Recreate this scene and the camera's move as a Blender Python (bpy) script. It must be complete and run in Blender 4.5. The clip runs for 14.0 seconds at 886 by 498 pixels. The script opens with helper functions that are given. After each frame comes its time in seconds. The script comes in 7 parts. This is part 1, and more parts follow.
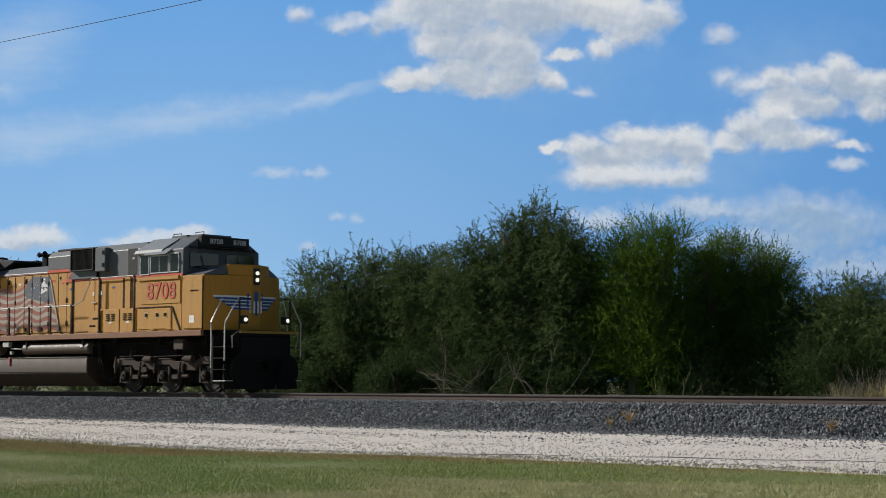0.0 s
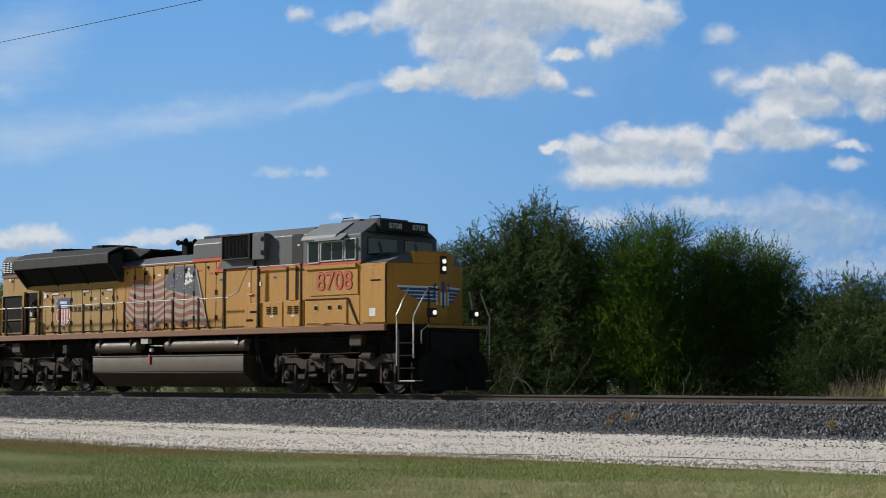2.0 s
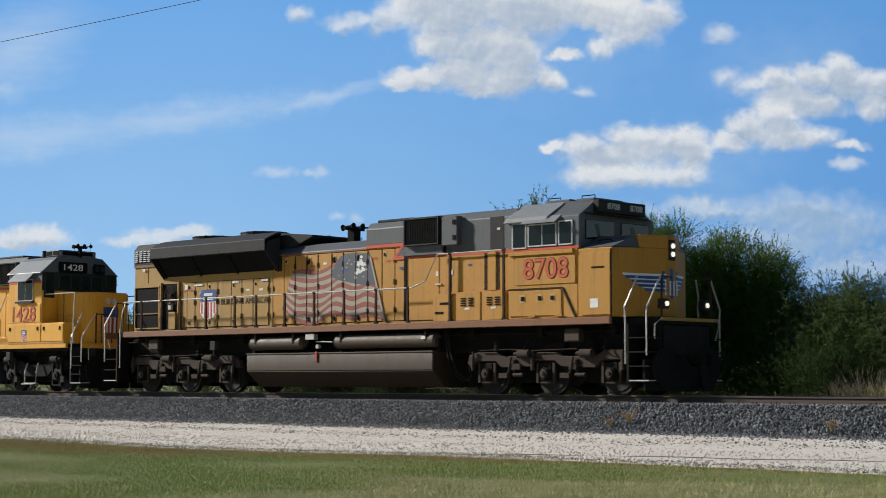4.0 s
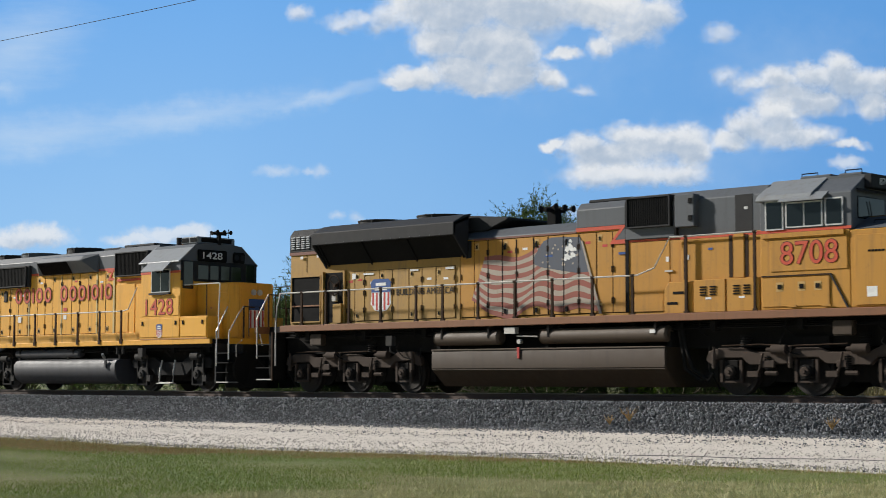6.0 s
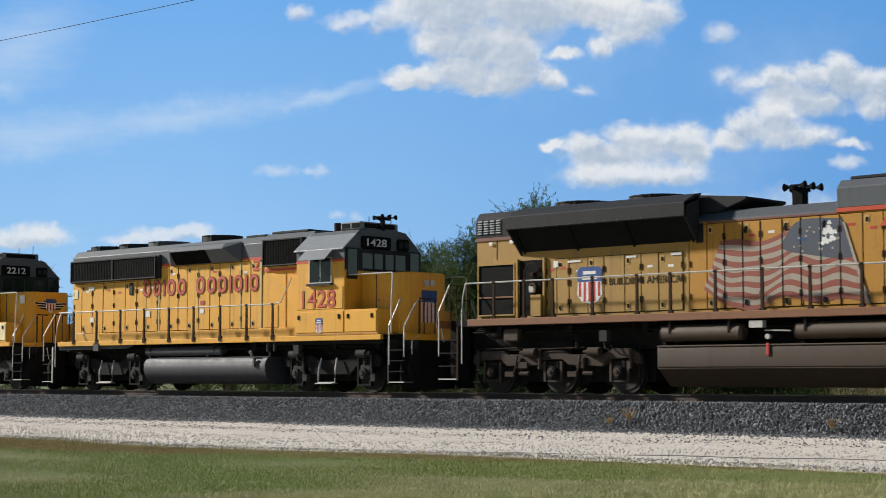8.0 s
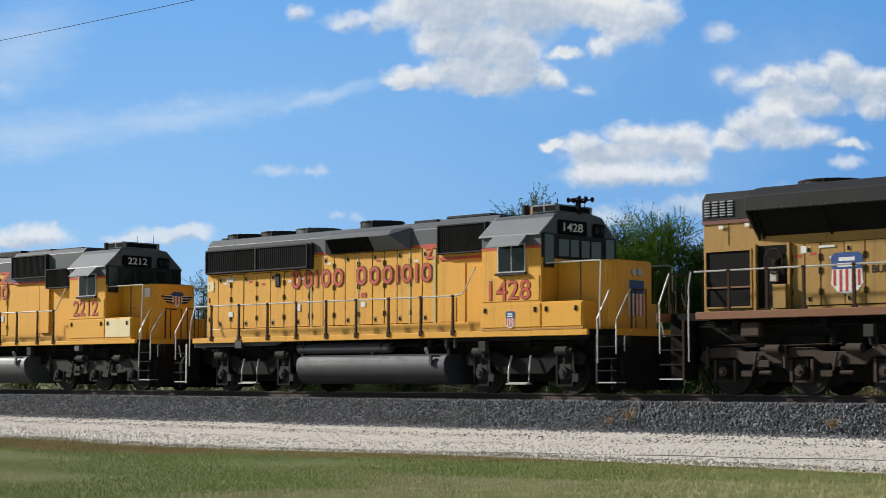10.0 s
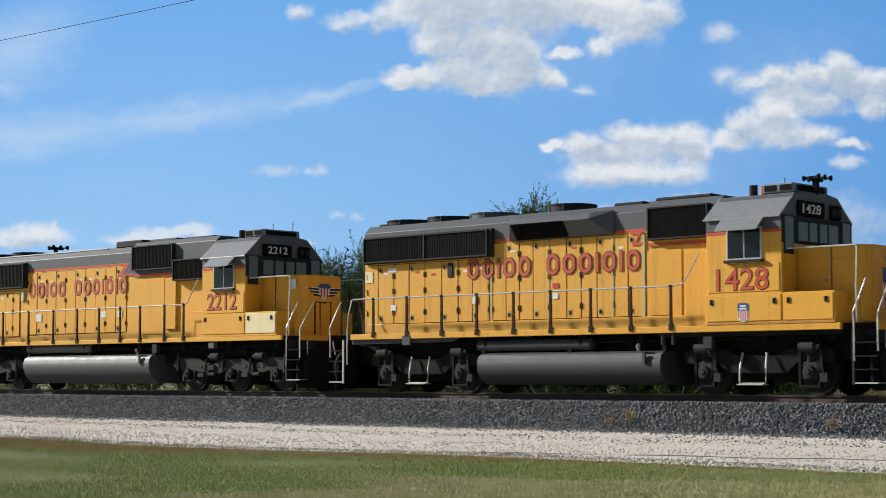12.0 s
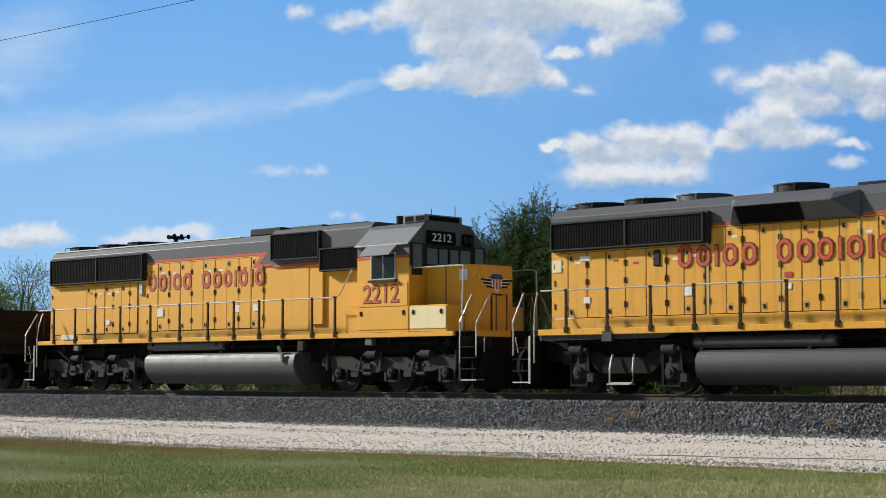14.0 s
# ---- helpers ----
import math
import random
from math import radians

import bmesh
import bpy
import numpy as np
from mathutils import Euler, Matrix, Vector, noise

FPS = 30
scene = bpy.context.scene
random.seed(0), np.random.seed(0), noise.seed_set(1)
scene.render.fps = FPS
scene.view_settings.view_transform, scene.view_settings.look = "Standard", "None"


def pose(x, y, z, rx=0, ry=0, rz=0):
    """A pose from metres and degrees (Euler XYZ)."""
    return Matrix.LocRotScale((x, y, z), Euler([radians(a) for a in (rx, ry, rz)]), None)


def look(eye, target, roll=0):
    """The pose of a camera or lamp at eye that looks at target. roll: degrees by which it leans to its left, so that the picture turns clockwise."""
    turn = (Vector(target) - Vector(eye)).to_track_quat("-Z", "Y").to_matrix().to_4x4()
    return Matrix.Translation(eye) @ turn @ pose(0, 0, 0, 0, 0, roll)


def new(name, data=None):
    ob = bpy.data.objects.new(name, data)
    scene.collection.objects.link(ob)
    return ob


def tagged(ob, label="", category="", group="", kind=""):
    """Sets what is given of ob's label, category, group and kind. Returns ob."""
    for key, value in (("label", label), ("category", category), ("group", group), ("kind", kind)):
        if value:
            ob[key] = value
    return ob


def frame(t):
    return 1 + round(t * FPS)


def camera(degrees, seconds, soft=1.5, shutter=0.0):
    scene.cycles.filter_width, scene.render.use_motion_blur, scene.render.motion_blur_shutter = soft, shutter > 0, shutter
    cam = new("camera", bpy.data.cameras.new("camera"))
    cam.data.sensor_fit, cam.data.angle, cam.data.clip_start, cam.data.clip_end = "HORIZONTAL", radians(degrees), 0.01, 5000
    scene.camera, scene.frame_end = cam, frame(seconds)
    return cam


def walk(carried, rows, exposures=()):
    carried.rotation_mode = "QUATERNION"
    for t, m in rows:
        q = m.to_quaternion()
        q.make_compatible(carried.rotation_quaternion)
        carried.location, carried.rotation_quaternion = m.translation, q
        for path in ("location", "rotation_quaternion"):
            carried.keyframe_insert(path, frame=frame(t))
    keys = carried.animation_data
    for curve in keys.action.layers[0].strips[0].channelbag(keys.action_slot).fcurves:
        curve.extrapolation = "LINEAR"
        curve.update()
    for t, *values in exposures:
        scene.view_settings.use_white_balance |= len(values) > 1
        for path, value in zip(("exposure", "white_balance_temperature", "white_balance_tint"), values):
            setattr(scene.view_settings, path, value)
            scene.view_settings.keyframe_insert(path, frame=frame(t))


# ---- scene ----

# ---------------- camera ----------------
cam = camera(28.97, 14.0, soft=0.7, shutter=0.3)
EYE = (32.0, -33.88, 0.371)
walk(cam, [(t, pose(*EYE, a, 0, 43.29)) for t, a in (
    (0.0, 94.381), (3.0, 94.379), (5.5, 94.343), (7.5, 94.326), (10.5, 94.324), (14.0, 94.322))],
    exposures=[(0.0, 0.18), (3.0, 0.23), (6.0, 0.36), (14.0, 0.38)])

# ---------------- world and sun ----------------
SUN_DIR = Vector((-2.6, -0.92, 1.36)).normalized()
SKY_GLOW = 0.78
world = bpy.data.worlds.new("sky")
scene.world = world
world.use_nodes = True
wn = world.node_tree.nodes
sky = wn.new("ShaderNodeTexSky")
sky.sky_type = 'NISHITA'
sky.sun_disc = False
sky.sun_elevation = math.asin(SUN_DIR.z)
sky.sun_rotation = math.atan2(SUN_DIR.x, SUN_DIR.y)
sky.altitude, sky.air_density, sky.dust_density, sky.ozone_density = 30, 1.0, 0.0, 2.5
wn["Background"].inputs["Strength"].default_value = 0.05
world.node_tree.links.new(sky.outputs[0], wn["Background"].inputs["Color"])
sun = new("sun", bpy.data.lights.new("sun", "SUN"))
sun.data.energy, sun.data.angle, sun.data.color = 5.0, radians(3.0), (1.0, 0.955, 0.88)
sun.matrix_world = look(SUN_DIR * 200, (0, 0, 0))

# ---------------- materials ----------------


class Mat:
    """A node material with short ways to add nodes."""

    def __init__(self, name):
        self.m = bpy.data.materials.new(name)
        self.m.use_nodes = True
        self.t = self.m.node_tree
        self.b = self.t.nodes["Principled BSDF"]
        self.co = self.t.nodes.new("ShaderNodeTexCoord").outputs["Object"]

    def link(self, a, b):
        self.t.links.new(a, b)

    def node(self, kind, **inputs):
        n = self.t.nodes.new(kind)
        for k, v in inputs.items():
            key = k.replace("_", " ")
            if hasattr(v, "links"):
                self.link(v, n.inputs[key])
            else:
                n.inputs[key].default_value = v
        return n

    def scaled(self, sx, sy, sz):
        n = self.node("ShaderNodeMapping", Vector=self.co)
        n.inputs["Scale"].default_value = (sx, sy, sz)
        return n.outputs[0]

    def noise(self, scale, detail=5, rough=0.6, vec=None, lo=0.0, hi=1.0):
        n = self.node("ShaderNodeTexNoise", Vector=vec or self.co, Scale=scale, Detail=detail, Roughness=rough)
        r = self.node("ShaderNodeMapRange", Value=n.outputs["Fac"])
        r.inputs["From Min"].default_value, r.inputs["From Max"].default_value = lo, hi
        return r.outputs[0]

    def mix(self, fac, a, b, blend='MIX'):
        n = self.t.nodes.new("ShaderNodeMix")
        n.data_type, n.blend_type = 'RGBA', blend
        for v, i in ((fac, 0), (a, 6), (b, 7)):
            if hasattr(v, "links"):
                self.link(v, n.inputs[i])
            elif i == 0:
                n.inputs[i].default_value = v
            else:
                n.inputs[i].default_value = (*v, 1)
        return n.outputs[2]

    def bump(self, height, strength=0.3, distance=0.01):
        n = self.node("ShaderNodeBump", Height=height, Strength=strength, Distance=distance)
        self.link(n.outputs[0], self.b.inputs["Normal"])

    def set(self, color=None, rough=None, metal=None, spec=None):
        for v, k in ((color, "Base Color"), (rough, "Roughness"), (metal, "Metallic"), (spec, "Specular IOR Level")):
            if v is None:
                continue
            if hasattr(v, "links"):
                self.link(v, self.b.inputs[k])
            else:
                self.b.inputs[k].default_value = (*v, 1) if k == "Base Color" else v
        return self.m


def paint(name, col, dirt=(0.10, 0.07, 0.05), amount=0.35, rough=0.45, metal=0.0, fade=0.12, spec=0.4):
    """Weathered vehicle paint: faded patches, run-down streaks, fine grime."""
    a = Mat(name)
    fadec = tuple(min(1, c * 1.05 + 0.025) for c in col)
    c = a.mix(a.noise(1.3, 4, 0.6, lo=0.4, hi=0.75), col, tuple(x * (1 - fade) + y * fade for x, y in zip(col, fadec)))
    ob = a.t.nodes.new("ShaderNodeObjectInfo")
    vary = a.node("ShaderNodeMapRange", Value=ob.outputs["Random"])
    vary.inputs["To Max"].default_value = fade * 1.4
    c = a.mix(vary.outputs[0], c, fadec)
    streak = a.noise(1.0, 6, 0.65, a.scaled(7, 7, 0.35), lo=0.52, hi=0.85)
    grime = a.noise(9, 6, 0.7, lo=0.55, hi=0.9)
    k = a.node("ShaderNodeMath", Value=streak)
    k.operation = 'MULTIPLY'
    k.inputs[1].default_value = amount * 1.2
    c = a.mix(k.outputs[0], c, dirt)
    k2 = a.node("ShaderNodeMath", Value=grime)
    k2.operation = 'MULTIPLY'
    k2.inputs[1].default_value = amount
    c = a.mix(k2.outputs[0], c, dirt)
    r = a.node("ShaderNodeMapRange", Value=a.noise(5, 4))
    r.inputs["To Min"].default_value, r.inputs["To Max"].default_value = rough - 0.1, rough + 0.2
    a.bump(a.noise(2.2, 3, 0.5), 0.12, 0.01)
    return a.set(c, r.outputs[0], metal, spec)


def glass(name, spec=0.32):
    a = Mat(name)
    a.bump(a.noise(1.5, 2), 0.04, 0.01)
    return a.set((0.010, 0.014, 0.016), 0.07, 0.0, spec)


def plain(name, col, rough=0.6, metal=0.0, spec=0.3):
    a = Mat(name)
    c = a.mix(a.noise(14, 5, 0.7, lo=0.4, hi=0.8), col, tuple(x * 0.7 for x in col))
    return a.set(c, rough, metal, spec)


YELLOW = paint("armour_yellow", (0.71, 0.350, 0.028), (0.12, 0.062, 0.022), 0.40)
YELLOW_DUSTY = paint("dusty_yellow", (0.44, 0.208, 0.020), (0.11, 0.06, 0.028), 0.55, 0.6)
# soot on the hood; on the front platform edge it stands for shade
YELLOW_SOOT_SHADE = paint("soot_shade_yellow", (0.36, 0.205, 0.040), (0.10, 0.07, 0.045), 0.6, 0.6)
YELLOW_CLEAN = paint("fresh_yellow", (0.73, 0.360, 0.024), (0.25, 0.14, 0.05), 0.15)
WORN = paint("worn_primer", (0.50, 0.40, 0.17), (0.3, 0.2, 0.08), 0.5)
CREAM = paint("cream_door", (0.78, 0.66, 0.38), (0.35, 0.25, 0.12), 0.25)
GREY = paint("harbour_grey", (0.092, 0.100, 0.110), (0.055, 0.05, 0.046), 0.45, 0.5, spec=0.25)
GREY_LIGHT = paint("light_grey_roof", (0.21, 0.222, 0.23), (0.13, 0.095, 0.065), 0.55)
GREY_DARK = paint("sooty_grey", (0.021, 0.0215, 0.023), (0.018, 0.016, 0.015), 0.5, 0.65, spec=0.2)
BLACK = paint("black_underframe", (0.012, 0.011, 0.010), (0.04, 0.03, 0.025), 0.3, 0.8, spec=0.08)
GRILLE = paint("black_grille", (0.008, 0.008, 0.008), (0.02, 0.017, 0.014), 0.3, 0.8, spec=0.08)
BROWN = paint("brake_dust_brown", (0.058, 0.043, 0.034), (0.022, 0.021, 0.017), 0.5, 0.8, spec=0.15)
BROWN_TANK = paint("brown_tank", (0.050, 0.033, 0.020), (0.030, 0.021, 0.016), 0.4, 0.55, spec=0.25)
SILL_BROWN = paint("rusty_sill", (0.20, 0.085, 0.036), (0.09, 0.05, 0.03), 0.5, 0.65)
TANK_GREY = paint("grey_tank", (0.050, 0.050, 0.056), (0.03, 0.028, 0.028), 0.4, 0.55, spec=0.3)
TANK_GREY_LIGHT = paint("light_grey_tank", (0.095, 0.096, 0.098), (0.04, 0.036, 0.033), 0.4, 0.50, spec=0.38)
TRUCK_GREY = paint("grey_truck", (0.042, 0.040, 0.037), (0.03, 0.024, 0.02), 0.5, 0.8, spec=0.15)
TRUCK_DARK = paint("dark_truck", (0.013, 0.013, 0.013), (0.04, 0.033, 0.027), 0.4, 0.8, spec=0.1)
RED = paint("stripe_red", (0.52, 0.065, 0.025), (0.2, 0.08, 0.04), 0.25)
RED_DARK = plain("outline_maroon", (0.10, 0.02, 0.015))
FLAG_RED = paint("faded_flag_red", (0.27, 0.075, 0.05), (0.16, 0.1, 0.06), 0.4)
FLAG_WHITE = paint("faded_flag_white", (0.36, 0.305, 0.245), (0.2, 0.15, 0.1), 0.4)
FLAG_BLUE = paint("faded_flag_blue", (0.07, 0.08, 0.105), (0.1, 0.07, 0.05), 0.4)
WHITE = plain("white_paint", (0.78, 0.78, 0.76), 0.5)
BLUE = plain("shield_blue", (0.035, 0.085, 0.26), 0.5)
SIGN_RED = plain("sign_red", (0.5, 0.05, 0.04))
RAIL_SILVER = plain("worn_handrail", (0.52, 0.50, 0.46), 0.45, 0.3)
RAIL_DARK = plain("grimy_stanchion", (0.050, 0.033, 0.023), 0.8, 0.0, 0.06)
FADED_PLATE = plain("faded_plate", (0.50, 0.32, 0.11), 0.6)
STEEL = plain("polished_steel", (0.35, 0.34, 0.33), 0.35, 0.9)
WHEEL_STEEL = plain("wheel_steel", (0.032, 0.027, 0.024), 0.7, 0.2)
ALU = plain("window_frame", (0.55, 0.55, 0.54), 0.45, 0.2)
RES_BROWN = paint("dusty_brown_reservoir", (0.078, 0.056, 0.038), (0.05, 0.035, 0.025), 0.4, 0.55, spec=0.3)
MAROON_DIM = paint("faded_maroon_stripe", (0.17, 0.065, 0.045), (0.08, 0.05, 0.04), 0.5)
ORANGE = plain("orange_lens", (0.55, 0.20, 0.06), 0.35)
GLASS = glass("cab_glass")
WINDSCREEN = glass("windscreen_glass", 0.6)


def lamp_mat():
    a = Mat("headlight_glow")
    a.b.inputs["Emission Color"].default_value = (1, 0.94, 0.82, 1)
    a.b.inputs["Emission Strength"].default_value = 0.75
    return a.set((0.8, 0.8, 0.78), 0.2)


LAMP = lamp_mat()


def ground_mat():
    a = Mat("dry_lawn_soil")
    g = a.mix(a.noise(0.35, 6, 0.65, lo=0.35, hi=0.65), (0.10, 0.165, 0.012), (0.22, 0.20, 0.06))
    c = a.mix(a.noise(16, 6, 0.7, lo=0.3, hi=0.8), g, (0.12, 0.105, 0.042))
    a.bump(a.noise(30, 5), 0.6, 0.03)
    return a.set(c, 0.95)


def gravel_mat():
    a = Mat("white_caliche_gravel")
    c = a.mix(a.noise(1.6, 6, 0.6, a.scaled(0.35, 1, 1), lo=0.35, hi=0.7), (0.67, 0.615, 0.545), (0.57, 0.52, 0.455))
    c = a.mix(a.noise(38, 4, 0.8, lo=0.55, hi=0.72), c, (0.40, 0.37, 0.33))
    a.bump(a.noise(45, 4, 0.7), 0.7, 0.02)
    return a.set(c, 0.95)


def island_mat(name, c0, c1, rough=0.9, dust=None):
    """Colour that varies from piece to piece of one joined mesh."""
    a = Mat(name)
    geo = a.t.nodes.new("ShaderNodeNewGeometry")
    c = a.mix(geo.outputs["Random Per Island"], c0, c1)
    c = a.mix(a.noise(3, 4, lo=0.35, hi=0.7), c, dust or tuple(x * 0.75 for x in c0))
    a.bump(a.noise(60, 3), 0.3, 0.01)
    return a.set(c, rough)


def leaf_mat(name, c0, c1, c2):
    a = Mat(name)
    geo = a.t.nodes.new("ShaderNodeNewGeometry")
    c = a.mix(geo.outputs["Random Per Island"], c0, c1)
    c = a.mix(a.noise(0.9, 3, lo=0.4, hi=0.7), c, c2)
    a.set(c, 0.72, None, 0.10)
    tr = a.node("ShaderNodeBsdfTranslucent")
    a.link(c, tr.inputs["Color"])
    ms = a.t.nodes.new("ShaderNodeMixShader")
    ms.inputs[0].default_value = 0.38
    a.link(a.b.outputs[0], ms.inputs[1])
    a.link(tr.outputs[0], ms.inputs[2])
    a.link(ms.outputs[0], a.t.nodes["Material Output"].inputs["Surface"])
    return a.m


def bark_mat():
    a = Mat("grey_bark")
    c = a.mix(a.noise(8, 6, 0.7, a.scaled(1, 1, 0.3)), (0.20, 0.17, 0.14), (0.08, 0.065, 0.05))
    a.bump(a.noise(30, 4), 0.5, 0.02)
    return a.set(c, 0.9)


BARK = bark_mat()

# ---------------- mesh helpers ----------------


def box(bm, x0, x1, y0, y1, z0, z1):
    v = [bm.verts.new((x, y, z)) for x in (x0, x1) for y in (y0, y1) for z in (z0, z1)]
    for f in ((0, 1, 3, 2), (4, 6, 7, 5), (0, 4, 5, 1), (2, 3, 7, 6), (0, 2, 6, 4), (1, 5, 7, 3)):
        bm.faces.new([v[i] for i in f])
    return bm


def prism(bm, poly, a, b, axis):
    """A polygon drawn in the plane across an axis, pulled from a to b along it."""
    def put(p, q, s):
        return (s, p, q) if axis == 'x' else (p, s, q) if axis == 'y' else (p, q, s)
    n = len(poly)
    lo = [bm.verts.new(put(p, q, a)) for p, q in poly]
    hi = [bm.verts.new(put(p, q, b)) for p, q in poly]
    bm.faces.new(lo)
    bm.faces.new(hi[::-1])
    for i in range(n):
        bm.faces.new((lo[i], hi[i], hi[(i + 1) % n], lo[(i + 1) % n]))
    return bm


def cyl(bm, c, axis, r, length, seg=20, r2=None):
    turn = {'x': pose(0, 0, 0, 0, 90, 0), 'y': pose(0, 0, 0, 90, 0, 0), 'z': Matrix.Identity(4)}[axis]
    bmesh.ops.create_cone(bm, cap_ends=True, segments=seg, radius1=r, radius2=r if r2 is None else r2, depth=length,
                          matrix=Matrix.Translation(c) @ turn)
    return bm


def tube(bm, pts, r, seg=6, r_end=None):
    pts = [Vector(p) for p in pts]
    rings = []
    for i, p in enumerate(pts):
        d = (pts[min(i + 1, len(pts) - 1)] - pts[max(i - 1, 0)]).normalized()
        u = d.cross(Vector((0.31, 0.2, 0.93))).normalized()
        w = d.cross(u)
        k = r if r_end is None else r + (r_end - r) * i / (len(pts) - 1)
        rings.append([bm.verts.new(p + (u * math.cos(q) + w * math.sin(q)) * k)
                      for q in (2 * math.pi * j / seg for j in range(seg))])
    for a, b in zip(rings, rings[1:]):
        for j in range(seg):
            bm.faces.new((a[j], a[(j + 1) % seg], b[(j + 1) % seg], b[j]))
    bm.faces.new(rings[0][::-1])
    bm.faces.new(rings[-1])
    return bm


def bevel(bm, w=0.02, seg=2):
    bm.normal_update()
    es = [e for e in bm.edges if len(e.link_faces) == 2 and e.calc_face_angle(0) > 0.5]
    bmesh.ops.bevel(bm, geom=es, offset=w, segments=seg, affect='EDGES', clamp_overlap=True)
    return bm


def B():
    return bmesh.new()


def part(name, bm, material, parent=None, label="", smooth=False):
    """Links a bmesh as one mesh object under a thing or a part."""
    bmesh.ops.recalc_face_normals(bm, faces=bm.faces)
    me = bpy.data.meshes.new(name)
    bm.to_mesh(me)
    bm.free()
    me.materials.append(material)
    if smooth:
        me.polygons.foreach_set("use_smooth", [True] * len(me.polygons))
        me.set_sharp_from_angle(angle=radians(40))
    ob = new(name, me)
    ob.parent = parent
    if label:
        tagged(ob, label)
    return ob


def again(ob, x=0, y=0, z=0):
    """A second piece on the same mesh, moved by x, y, z."""
    o = ob.copy()
    scene.collection.objects.link(o)
    o.location = ob.location + Vector((x, y, z))
    return o


def lettering(name, words, x, y, z, height, width, material, parent, depth=0.006, grow=0.0, front=None):
    """Raised letters on a side that faces -y (or, with front, on a face that looks along +x), fitted to a height and width."""
    cu = bpy.data.curves.new(name, 'FONT')
    cu.body, cu.extrude, cu.offset = words, 0.002, grow
    cu.align_x = 'LEFT'
    tmp = new(name, cu)
    me = bpy.data.meshes.new_from_object(tmp.evaluated_get(bpy.context.evaluated_depsgraph_get()))
    bpy.data.objects.remove(tmp)
    co = np.empty(len(me.vertices) * 3)
    me.vertices.foreach_get("co", co)
    co = co.reshape(-1, 3)
    lo, hi = co[:, :2].min(0), co[:, :2].max(0)
    g = grow * height * 1.4
    u = (co[:, 0] - lo[0]) / (hi[0] - lo[0]) * (width + 2 * g) - g
    w = (co[:, 1] - lo[1]) / (hi[1] - lo[1]) * (height + 2 * g) - g
    if front is None:
        out = np.stack([x + u, np.where(co[:, 2] > 0, y - depth, y), z + w], 1)
    else:
        out = np.stack([np.where(co[:, 2] > 0, x + depth, x), y + u, z + w], 1)
    me.vertices.foreach_set("co", out.ravel())
    # each character becomes a part of its own: faces whose spans overlap belong together
    along = 0 if front is None else 1
    spans = sorted((min(out[i][along] for i in p.vertices), max(out[i][along] for i in p.vertices), p.index) for p in me.polygons)
    groups = []
    for a, b, i in spans:
        if groups and a <= groups[-1][0] + 1e-4:
            groups[-1][0] = max(groups[-1][0], b)
            groups[-1][1].append(i)
        else:
            groups.append([b, [i]])
    for _, faces in groups:
        used = sorted({v for i in faces for v in me.polygons[i].vertices})
        at = {v: k for k, v in enumerate(used)}
        one = bpy.data.meshes.new(name)
        one.from_pydata([out[v] for v in used], [], [[at[v] for v in me.polygons[i].vertices] for i in faces])
        one.materials.append(material)
        new(name, one).parent = parent
    bpy.data.meshes.remove(me)


def thing(name, label, category, group="", kind=""):
    return tagged(new(name), label, category, group, kind)


def from_arrays(name, verts, faces, material):
    """One joined mesh from arrays; all faces have the same number of corners."""
    verts, faces = np.asarray(verts, dtype=np.float32), np.asarray(faces, dtype=np.int32)
    me = bpy.data.meshes.new(name)
    n, k = faces.shape
    me.vertices.add(len(verts))
    me.vertices.foreach_set("co", verts.ravel())
    me.loops.add(n * k)
    me.loops.foreach_set("vertex_index", faces.ravel())
    me.polygons.add(n)
    me.polygons.foreach_set("loop_start", np.arange(0, n * k, k, dtype=np.int32))
    me.update(calc_edges=True)
    me.validate()
    me.materials.append(material)
    return new(name, me)

# ---------------- the ground, the road and the track ----------------
RAIL_H = 0.17


def ground_z(y):
    """Height of the ground across the track."""
    return float(np.interp(y, [-2500, -60, -33, -9, -4.2, -3.0, 3.0, 5, 12, 2500],
                           [-2.2, -1.6, -1.24, -1.13, -0.92, -0.80, -0.72, -0.55, -0.6, -1.5]))


def make_ground():
    ys = [-2500, -900, -300, -120, -60, -45] + [-36 + 1.0 * i for i in range(34)] + [0, 3, 5, 8, 12, 20, 50, 200, 900, 2500]
    xs = [-2500, -900, -300, -120] + [-60 + 3.0 * i for i in range(41)] + [120, 300, 900, 2500]
    vs, fs = [], []
    for y in ys:
        for x in xs:
            dz = 0.03 * noise.noise((x * 0.3, y * 0.3, 0)) if abs(x) < 61 and -37 < y < -9.5 else 0
            vs.append((x, y, ground_z(y) + dz))
    n = len(xs)
    for j in range(len(ys) - 1):
        for i in range(n - 1):
            fs.append((j * n + i, j * n + i + 1, (j + 1) * n + i + 1, (j + 1) * n + i))
    g = from_arrays("ground", vs, fs, ground_mat())
    tagged(g, "mown green lawn with dry straw-coloured patches", "ground", kind="structure")


make_ground()


def road_edge(x):
    """Where the lawn begins."""
    return np.interp(x, [-150, -6.4, -3.9, -0.6, 1.7, 4.9, 8.7, 13.0, 17.3, 30, 150], [-9.5, -9.5, -9.6, -10.2, -10.35, -9.9, -9.15, -9.1, -9.25, -9.2, -9.2])


